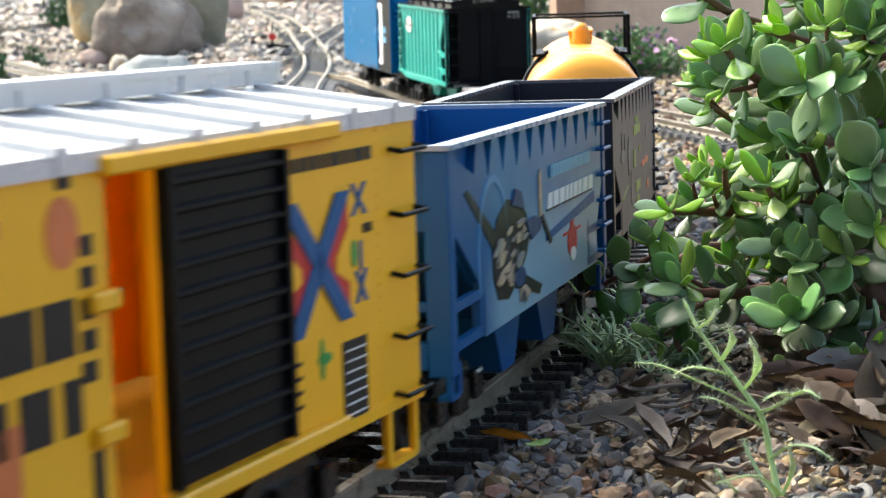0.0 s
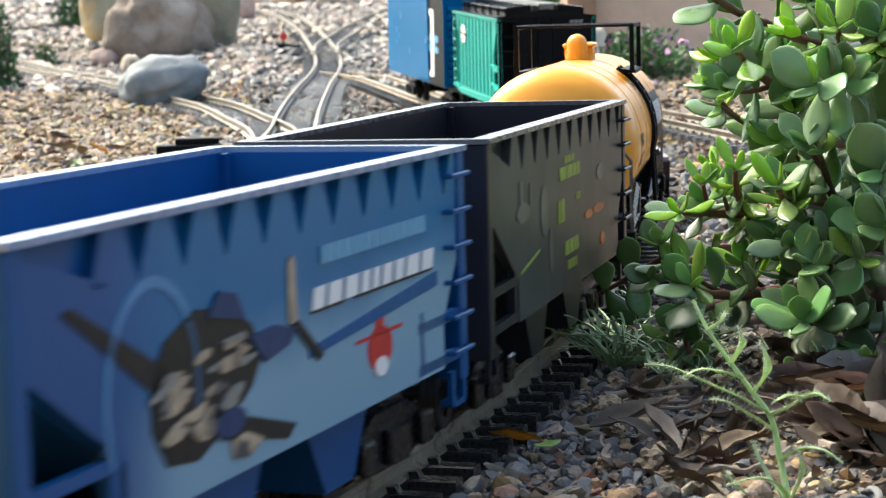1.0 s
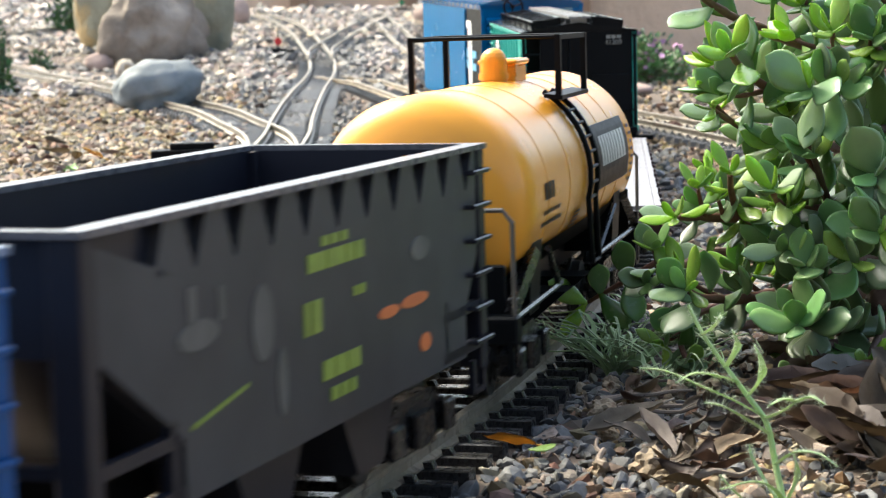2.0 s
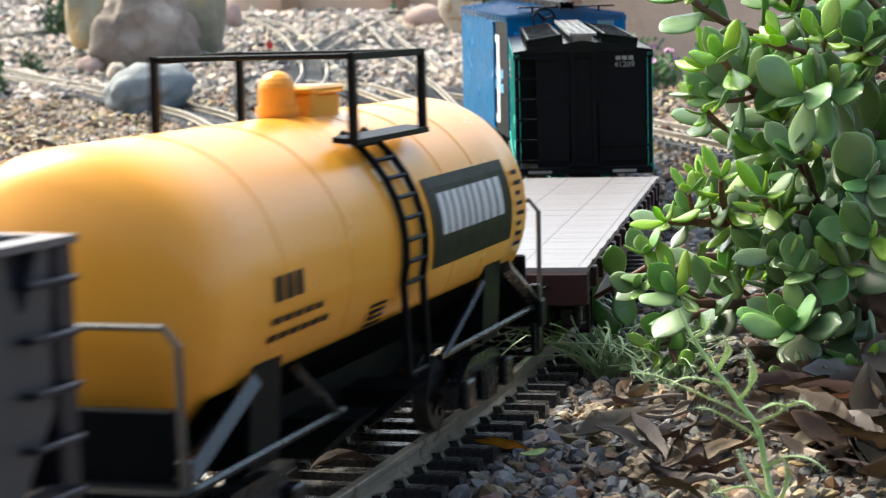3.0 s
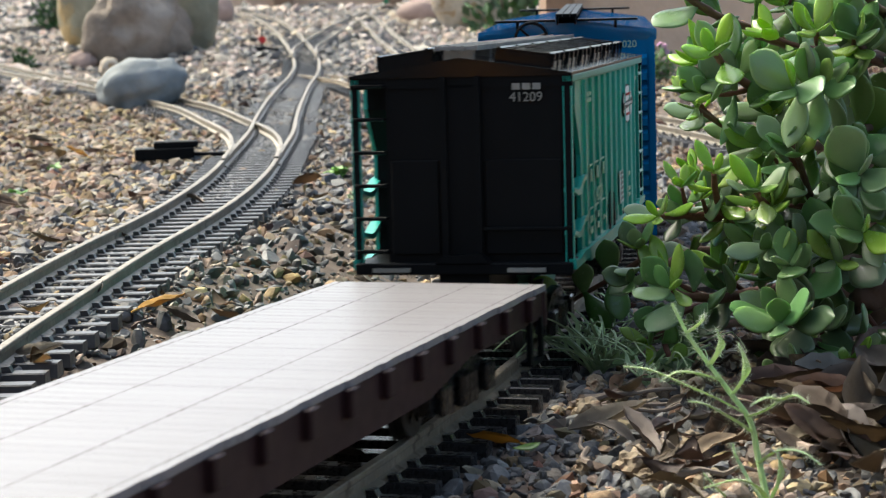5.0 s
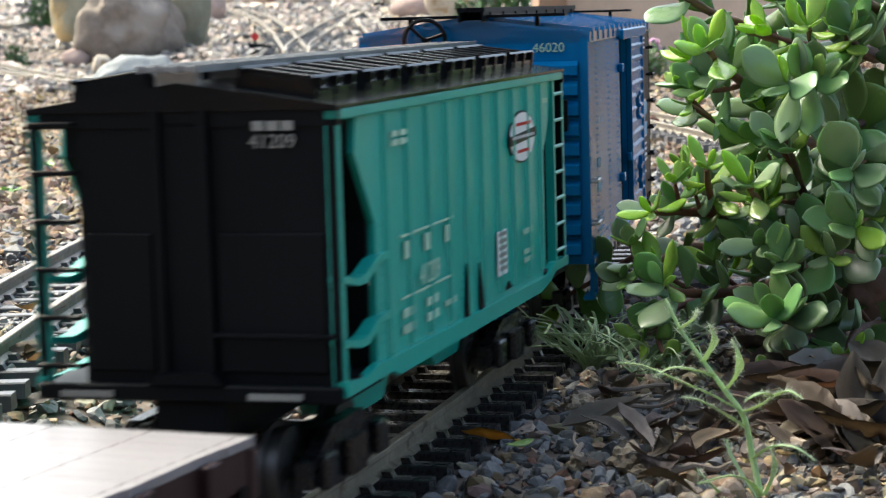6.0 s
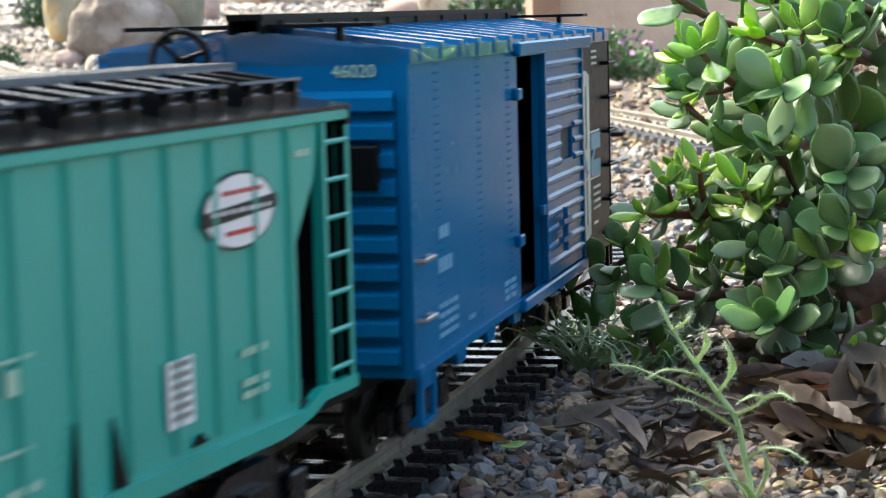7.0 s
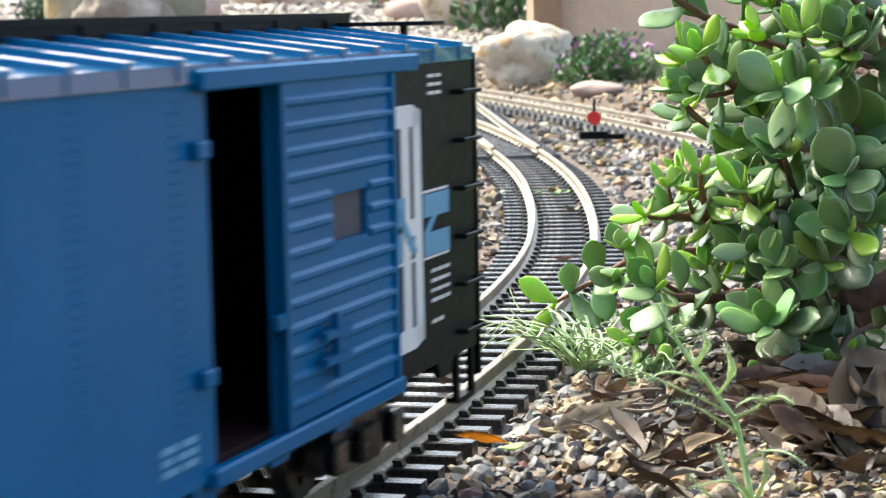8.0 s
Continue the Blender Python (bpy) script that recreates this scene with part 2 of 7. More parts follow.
def ground_height(x, y):
    """The bed lies level under the main track and climbs to the other line and the far garden."""
    gap = math.hypot(x - CX, y - CY) - R
    inner = smoothstep(-0.07, -0.19, gap)
    outer = smoothstep(0.08, 0.30, gap) * smoothstep(1.7, 2.9, y)
    high = 0.018 + 0.017 * max(0.0, min(y, 5.0) - 1.5)
    low = -0.015 + line_height(R * math.asin(max(-0.9, min(0.9, (y - CY) / R))))
    z = low + (high - low) * inner + 0.03 * outer
    z += 0.004 * noise.noise((x * 7, y * 7, 0)) * max(inner, 0.35 if gap > 0.06 else 0) + 0.02 * noise.noise((x * 1.2, y * 1.2, 3)) * smoothstep(2.5, 5, y)
    return z + 0.045 * max(0.0, min(y, 9.0) - 4.2)


# ---- ground: one sheet to the horizon ----
def build_ground():
    xs = sorted({*np.round(np.arange(-0.8, 0.81, 0.02), 3), *np.round(np.arange(-4, 4.01, 0.2), 3), -300, -80, -30, -12, -7, 7, 12, 30, 80, 300})
    ys = sorted({*np.round(np.arange(0, 3.6, 0.02), 3), *np.round(np.arange(3.6, 10, 0.1), 3), -300, -60, -15, -5, -2, -1, -0.5, 12, 16, 30, 80, 300})
    vs = [(x, y, ground_height(x, y) if abs(x) < 8 and -2 < y < 12 else 0.3 if y > 8 else 0.0) for y in ys for x in xs]
    w = len(xs)
    fs = [(j * w + i, j * w + i + 1, j * w + w + i + 1, j * w + w + i) for j in range(len(ys) - 1) for i in range(w - 1)]
    me = bpy.data.meshes.new("ground")
    me.from_pydata(vs, [], fs)
    me.materials.append(M_SOIL)
    me.polygons.foreach_set("use_smooth", [True] * len(me.polygons))
    return tagged(new("ground", me), "brown garden soil under gravel and dry litter", "ground", kind="structure")


build_ground()


# ---- tracks ----
RAIL_SHAPE = [(-0.004, -0.0084), (0.004, -0.0084), (0.004, -0.0074), (0.0012, -0.0062), (0.0012, -0.0030), (0.0020, -0.0022),
              (0.0020, -0.0004), (0.0016, 0.0), (-0.0016, 0.0), (-0.0020, -0.0004), (-0.0020, -0.0022), (-0.0012, -0.0030), (-0.0012, -0.0062), (-0.004, -0.0074)]


def rail(name, line, parent, mat=M_RAIL):
    """A rail swept along points (x, y, z)."""
    bm = bmesh.new()
    rings = []
    for i, p in enumerate(line):
        a, b = Vector(line[max(i - 1, 0)]), Vector(line[min(i + 1, len(line) - 1)])
        d = (b - a).normalized()
        side = Vector((d.y, -d.x, 0)).normalized()
        rings.append([bm.verts.new(Vector(p) + side * u + Vector((0, 0, v))) for u, v in RAIL_SHAPE])
    n = len(RAIL_SHAPE)
    for a, b in zip(rings, rings[1:]):
        for k in range(n):
            bm.faces.new((a[k], a[(k + 1) % n], b[(k + 1) % n], b[k]))
    bm.faces.new(rings[0])
    bm.faces.new(rings[-1][::-1])
    bmesh.ops.recalc_face_normals(bm, faces=bm.faces[:])
    return part(name, bm, mat, parent)


def tie_mesh(mat, half=0.046):
    """A moulded tie with two rail clips on each rail."""
    bm = bmesh.new()
    prism(bm, [(-0.0052, -0.0150), (0.0052, -0.0150), (0.0046, -0.0090), (0.0040, -0.0084), (-0.0040, -0.0084), (-0.0046, -0.0090)], "x", -half, half)
    for g in (-0.0235, 0.0235):
        for k in (-1, 1):
            prism(bm, [(g + k * 0.0044, -0.0088), (g + k * 0.0085, -0.0088), (g + k * 0.0070, -0.0058), (g + k * 0.0036, -0.0060)], "y", -0.0024, 0.0024)
    return mesh_of(bm, "tie", mat)


TIE, TIE_DUSTY, TIE_FAR = tie_mesh(M_TIE), tie_mesh(M_TIE_DUSTY), tie_mesh(M_TIE_FAR)


def smooth_line(points, step=0.025):
    """Points at even steps along a smooth curve through the given ones."""
    p = [np.array(q, float) for q in points]
    p = [2 * p[0] - p[1]] + p + [2 * p[-1] - p[-2]]
    fine = []
    for a, b, c, d in zip(p, p[1:], p[2:], p[3:]):
        for k in range(40):
            t = k / 40
            fine.append(0.5 * (2 * b + (c - a) * t + (2 * a - 5 * b + 4 * c - d) * t * t + (3 * b - a - 3 * c + d) * t ** 3))
    fine.append(p[-2])
    out, left = [fine[0]], step
    for a, b in zip(fine, fine[1:]):
        d = np.linalg.norm(b - a)
        while d >= left and d > 0:
            a = a + (b - a) * left / d
            out.append(a)
            d, left = d - left, step
        left -= d
    return [tuple(q) for q in out]


def build_track(label, line, tie, ties=True, steel=M_RAIL_DULL, beside=None):
    """A track along (x, y, z of the rail heads): two rails and its ties."""
    tr = thing("railway_track", label, "railway track")
    for off in (-0.0235, 0.0235):
        pts = []
        for i, q in enumerate(line):
            a, b = line[max(i - 1, 0)], line[min(i + 1, len(line) - 1)]
            d = math.hypot(b[0] - a[0], b[1] - a[1])
            pts.append((q[0] + (b[1] - a[1]) / d * off, q[1] - (b[0] - a[0]) / d * off, q[2]))
        rail("rail", pts, tr, steel)
    if ties:
        for i, q in enumerate(line):
            a, b = line[max(i - 1, 0)], line[min(i + 1, len(line) - 1)]
            if beside and min(math.hypot(q[0] - e[0], q[1] - e[1]) for e in beside) < 0.045:
                continue
            ob = new("tie", tie)
            ob.parent = tr
            ob.matrix_basis = pose(q[0], q[1], q[2], 0, 0, math.degrees(math.atan2(b[1] - a[1], b[0] - a[0])) - 90 + random.uniform(-1, 1))
    return tr


def head(x, y):
    return (x, y, ground_height(x, y) + 0.015)


main_line = [(*on_line(s), line_height(s)) for s in np.arange(-2.3, 2.15, 0.025)]
build_track("curved garden railway track with brass rails and black ties", main_line, TIE, True, M_RAIL)


# ---- the other lines of the garden: turnouts and tracks on the raised bed ----
def laid(points, step=0.025):
    line = [head(x, y) for x, y in smooth_line(points, step)]
    z = np.array([p[2] for p in line])
    reach = 16
    even = np.convolve(np.pad(z, reach, mode="edge"), np.full(2 * reach + 1, 1 / (2 * reach + 1)), mode="valid")
    return [(p[0], p[1], float(h)) for p, h in zip(line, even)]


raised_line = laid([(-0.215, 0.70), (-0.2085, 0.9), (-0.199, 1.06), (-0.1865, 1.26), (-0.170, 1.5), (-0.1645, 1.75), (-0.1695, 2.03), (-0.175, 2.26), (-0.190, 2.565),
                    (-0.224, 3.42), (-0.242, 4.03), (-0.285, 4.53), (-0.364, 5.265), (-0.47, 5.92), (-0.62, 6.5)])
build_track("raised garden railway track curving to a turnout", raised_line, TIE_DUSTY)
build_track("branch track leaving a turnout behind a grey stone", laid([(-0.166, 1.88), (-0.175, 2.06), (-0.198, 2.25), (-0.246, 2.47), (-0.312, 2.75), (-0.412, 3.05), (-0.53, 3.40), (-0.666, 3.75), (-0.853, 4.19), (-1.1, 4.75)]), TIE_DUSTY, beside=raised_line)
build_track("branch track running on from a turnout to the far junction", laid([(0.094, 2.22), (0.078, 2.47), (0.055, 2.81), (0.018, 3.3), (-0.014, 3.6), (-0.089, 4.585), (-0.176, 5.685), (-0.24, 6.4)]), TIE_DUSTY)
build_track("siding in front of the garden wall", laid([(0.02, 3.3), (0.06, 3.15), (0.17, 2.79), (0.285, 2.36), (0.40, 1.9), (0.55, 1.2)]), TIE_FAR)
build_track("far branch track joining two turnouts", laid([(-0.256, 4.2), (-0.274, 4.6), (-0.251, 5.2), (-0.212, 5.74), (-0.16, 6.35)]), TIE_DUSTY, beside=raised_line)
build_track("far track before the sunlit end of the garden", laid([(-1.7, 4.9), (-1.127, 5.555), (-1.04, 5.72), (-0.9, 6.1)]), TIE_FAR)


# ---- the train: x outwards, y back along the car, z up from the rail heads ----
WHEELSETS = []


def wheel_mesh():
    bm = bmesh.new()
    for k in (-1, 1):
        disc(bm, (k * 0.0235, 0, 0), 0.0142, 0.005, "x", 24)
        disc(bm, (k * 0.0205, 0, 0), 0.0160, 0.0014, "x", 24)
        disc(bm, (k * 0.0262, 0, 0), 0.0055, 0.0016, "x", 12)
        for i in range(6):
            a = i * math.pi / 3
            box(bm, k * 0.0262 - 0.0008, k * 0.0262 + 0.0008, math.cos(a) * 0.008 - 0.0012, math.cos(a) * 0.008 + 0.0012, math.sin(a) * 0.008 - 0.0012, math.sin(a) * 0.008 + 0.0012)
    disc(bm, (0, 0, 0), 0.0024, 0.062, "x", 10)
    return mesh_of(bm, "wheelset", M_WHEEL)


M_WHEEL = material("dark_wheel_metal", (0.06, 0.058, 0.055), 0.4, metal=0.6, grain=200, vary=0.3, bump=0.1)
WHEELS = wheel_mesh()


def truck(car, y):
    """A bogie: two arched side frames with springs and journal boxes, a bolster and two turning wheelsets."""
    bm = bmesh.new()
    for k in (-1, 1):
        x0, x1 = sorted((k * 0.0315, k * 0.0365))
        prism(bm, [(y - 0.040, 0.010), (y - 0.034, 0.010), (y - 0.014, 0.0065), (y + 0.014, 0.0065), (y + 0.034, 0.010), (y + 0.040, 0.010), (y + 0.040, 0.019),
                   (y + 0.032, 0.020), (y + 0.016, 0.027), (y - 0.016, 0.027), (y - 0.032, 0.020), (y - 0.040, 0.019)], "x", x0, x1)
        for w in (-0.029, 0.029):
            box(bm, min(k * 0.0365, k * 0.0405), max(k * 0.0365, k * 0.0405), y + w - 0.0055, y + w + 0.0055, 0.009, 0.0205, 0.001)
        for w in (-0.006, 0.0, 0.006):
            disc(bm, (k * 0.0385, y + w, 0.0145), 0.0026, 0.012, "z", 10)
    box(bm, -0.036, 0.036, y - 0.008, y + 0.008, 0.016, 0.024, 0.001)
    box(bm, -0.010, 0.010, y - 0.012, y + 0.012, 0.022, 0.034, 0.001)
    t = part("truck", bm, M_TRUCK, car, "black bogie with sprung side frames")
    for w in (-0.029, 0.029):
        ob = new("wheelset", WHEELS)
        ob.parent = t
        WHEELSETS.append((ob, y + w))
    return t


def coupler(car, y, k):
    bm = bmesh.new()
    box(bm, -0.0045, 0.0045, min(y, y + k * 0.016), max(y, y + k * 0.016), 0.019, 0.026, 0.001)
    box(bm, -0.008, 0.006, min(y + k * 0.014, y + k * 0.026), max(y + k * 0.014, y + k * 0.026), 0.0165, 0.0285, 0.002)
    return part("coupler", bm, M_STEEL if k > 0 else M_BLACK, car)


def running_gear(car, half, at):
    for k in (-1, 1):
        truck(car, k * at)
        coupler(car, k * half, k)


def grab(car, mat, a, b, out, name="grab_iron", r=0.0009):
    """A wire handhold between a and b, standing out by the vector out."""
    a, b, o = Vector(a), Vector(b), Vector(out)
    bm = bmesh.new()
    rod(bm, [a, a + o, b + o, b], r, 6)
    return part(name, bm, mat, car)


def ladder(car, mat, x, y0, y1, z0, z1, rungs, along="y"):
    """Two stiles and rungs standing at x (or at y, across the car)."""
    bm = bmesh.new()

    def p(u, z):
        return (x, u, z) if along == "y" else (u, x, z)
    for u in (y0, y1):
        a, b = p(u - 0.0012, z0), p(u + 0.0012, z1)
        d = (0.0012, 0) if along == "y" else (0, 0.0012)
        box(bm, a[0] - d[0], b[0] + d[0], a[1] - d[1], b[1] + d[1], z0, z1)
    for i in range(rungs):
        z = z0 + (z1 - z0) * (i + 0.5) / rungs
        rod(bm, [p(y0, z), p(y1, z)], 0.0009, 6)
    return part("ladder", bm, mat, car)


def printed(car, name, label, mat, x, shapes, thick=0.0004):
    """Flat print on a side: outlines of (y, z) a hair proud of the plane x."""
    for s in shapes:
        bm = bmesh.new()
        prism(bm, s, "x", x - 0.0002, x + thick)
        part(name, bm, mat, car, label)


def rect(y0, y1, z0, z1):
    return [(y0, z0), (y1, z0), (y1, z1), (y0, z1)]


def oval(y, z, ry, rz, n=24):
    return [(y + ry * math.cos(2 * math.pi * i / n), z + rz * math.sin(2 * math.pi * i / n)) for i in range(n)]


def text_bars(y0, y1, z, h, n, seed=1, gap=0.3):
    """A line of writing too small to read: n bars of uneven width."""
    rng = random.Random(seed)
    ws = [rng.uniform(0.6, 1.4) for _ in range(n)]
    k, y, out = (y1 - y0) / (sum(ws) + gap * (n - 1)), y0, []
    for w in ws:
        out.append(rect(y, y + w * k, z, z + h))
        y += (w + gap) * k
    return out


def lettering(car, text, mat, m, size, label):
    cu = bpy.data.curves.new("lettering", "FONT")
    cu.body, cu.size, cu.extrude, cu.align_x = text, size, 0.00015, "CENTER"
    cu.materials.append(mat)
    ob = new("lettering", cu)
    ob.parent, ob.matrix_basis = car, m
    return tagged(ob, label)


def peaked_roof(car, mat, L, W, z0, z1, ribs, rib_w=0.005, label="", over=0.001):
    """A low gable roof with raised seams across it."""
    bm = bmesh.new()
    e = W / 2 + over
    prism(bm, [(-e, z0 - 0.004), (e, z0 - 0.004), (e, z0 + 0.001), (0.004, z1), (-0.004, z1), (-e, z0 + 0.001)], "y", -L / 2, L / 2)
    roof = part("roof", bm, mat, car, label)
    for k in (-1, 1):
        bm = bmesh.new()
        prism(bm, [(k * (e + 0.0006), z0 - 0.0035), (k * (e + 0.0006), z0 + 0.0028), (k * 0.006, z1 + 0.0016), (k * 0.006, z1 - 0.001)], "y", -rib_w / 2, rib_w / 2)
        rib = mesh_of(bm, "roof_rib", mat)
        for i in range(ribs):
            ob = new("roof_rib", rib)
            ob.parent, ob.location = roof, (0, -L / 2 + L * (i + 0.5) / ribs, 0)
    return roof


def running_board(car, mat, L, z, width=0.013, planks=3, skirt=False):
    bm = bmesh.new()
    if skirt:
        for k in (-1, 1):
            box(bm, min(k * width * 0.36, k * width * 0.44), max(k * width * 0.36, k * width * 0.44), -L / 2, L / 2, z - 0.0058, z - 0.0011)
    w = width / planks
    for i in range(planks):
        box(bm, -width / 2 + i * w + 0.0003, -width / 2 + (i + 1) * w - 0.0003, -L / 2, L / 2, z - 0.0011, z + 0.0011)
    n = 9
    for i in range(n):
        y = -L / 2 + L * (i + 0.5) / n
        box(bm, -width / 2, width / 2, y - 0.003, y + 0.003, z - 0.006, z - 0.0011)
    return part("running_board", bm, mat, car)


def rivets(car, mat, x, lines):
    """Rows of rivet heads on a side: (y0, z0, y1, z1, count)."""
    bm = bmesh.new()
    for y0, z0, y1, z1, n in lines:
        for i in range(n):
            k = i / max(1, n - 1)
            y, z = y0 + (y1 - y0) * k, z0 + (z1 - z0) * k
            bmesh.ops.create_cone(bm, cap_ends=True, segments=6, radius1=0.00052, radius2=0.0003, depth=0.0003,
                                  matrix=Matrix.Translation((x + 0.0003, y, z)) @ Euler((0, radians(90), 0)).to_matrix().to_4x4())
    return tagged(part("riveting", bm, mat, car), kind="stuff")


def step_iron(car, mat, x, y0, y1, z0, z1):
    bm = bmesh.new()
    for y in (y0, y1):
        box(bm, x - 0.001, x + 0.001, y - 0.0018, y + 0.0018, z0, z1)
    box(bm, x - 0.0045, x + 0.001, y0, y1, z0 - 0.001, z0 + 0.001)
    return part("step", bm, mat, car)


M_PRINT_BLACK = material("black_print", (0.016, 0.016, 0.016), 0.45, vary=0.1, grain=200, bump=0.0, sheen=0.2)
M_PRINT_RED = material("red_print", (0.50, 0.035, 0.03), 0.45, vary=0.1, grain=200, bump=0.0, sheen=0.2)
M_PRINT_BLUE = material("blue_print", (0.012, 0.085, 0.23), 0.45, vary=0.1, grain=200, bump=0.0, sheen=0.2)
M_PRINT_GREEN = material("green_print", (0.05, 0.30, 0.07), 0.45, vary=0.1, grain=200, bump=0.0, sheen=0.2)
M_PRINT_PINK = material("faded_red_print", (0.62, 0.16, 0.04), 0.45, vary=0.15, grain=200, bump=0.0)
M_PRINT_LIME = material("lime_print", (0.25, 0.33, 0.04), 0.45, vary=0.2, grain=200, bump=0.0)
M_PRINT_GREY = material("grey_print", (0.22, 0.22, 0.20), 0.45, vary=0.3, grain=90, bump=0.0)
M_PRINT_TAN = material("tan_print", (0.36, 0.28, 0.19), 0.45, vary=0.5, grain=140, bump=0.0, spots=(0.05, 0.05, 0.06), spot_scale=70, spot_at=0.55)
M_PRINT_NAVY = material("navy_print", (0.02, 0.045, 0.12), 0.45, vary=0.2, grain=120, bump=0.0, sheen=0.2)
M_PRINT_LIGHT_BLUE = material("light_blue_print", (0.12, 0.33, 0.50), 0.45, vary=0.1, grain=200, bump=0.0)
M_SMOKE = material("smoke_blue_print", (0.055, 0.20, 0.40), 0.4, vary=0.2, grain=60, bump=0.0)
M_TEAL_PALE = material("pale_teal_print", (0.36, 0.56, 0.42), 0.45, vary=0.1, grain=200, bump=0.0)


def sky_print():
    """A printed sky: deep blue above, cloud white below, with a soft edge."""
    m = material("printed_sky", (0.012, 0.135, 0.30), 0.34, vary=0.1, grain=45, bump=0.0, smear=0.04, sheen=0.25)
    n, l = m.node_tree.nodes, m.node_tree.links
    p = n["Principled BSDF"]
    base = p.inputs["Base Color"].links[0].from_socket
    tc = n.new("ShaderNodeTexCoord")
    sep = n.new("ShaderNodeSeparateXYZ")
    l.new(tc.outputs["Object"], sep.inputs[0])
    nz = n.new("ShaderNodeTexNoise")
    nz.inputs["Scale"].default_value = 22.0
    nz.inputs["Detail"].default_value = 5.0
    l.new(tc.outputs["Object"], nz.inputs["Vector"])

    def math_node(op, a, b):
        k = n.new("ShaderNodeMath")
        k.operation = op
        for i, v in enumerate((a, b)):
            if isinstance(v, float):
                k.inputs[i].default_value = v
            else:
                l.new(v, k.inputs[i])
        return k.outputs[0]
    tilt = math_node("MULTIPLY", sep.outputs["Y"], -0.06)
    z = math_node("ADD", sep.outputs["Z"], tilt)
    z = math_node("ADD", z, math_node("MULTIPLY", nz.outputs["Fac"], 0.022))
    rng = n.new("ShaderNodeMapRange")
    rng.interpolation_type = "SMOOTHSTEP"
    rng.inputs["From Min"].default_value, rng.inputs["From Max"].default_value = 0.094, 0.066
    l.new(z, rng.inputs["Value"])
    mx = n.new("ShaderNodeMix")
    mx.data_type = "RGBA"
    l.new(rng.outputs["Result"], mx.inputs[0])
    l.new(base, mx.inputs[6])
    mx.inputs[7].default_value = (0.19, 0.33, 0.43, 1)
    # the picture fades into the plain blue paint at its front end
    fade = n.new("ShaderNodeMapRange")
    fade.interpolation_type = "SMOOTHSTEP"
    fade.inputs["From Min"].default_value, fade.inputs["From Max"].default_value = -0.060, -0.108
    l.new(math_node("ADD", sep.outputs["Y"], math_node("MULTIPLY", nz.outputs["Fac"], 0.02)), fade.inputs["Value"])
    mx2 = n.new("ShaderNodeMix")
    mx2.data_type = "RGBA"
    l.new(fade.outputs["Result"], mx2.inputs[0])
    l.new(mx.outputs[2], mx2.inputs[6])
    mx2.inputs[7].default_value = (0.006, 0.070, 0.22, 1)
    l.new(mx2.outputs[2], p.inputs["Base Color"])
    return m


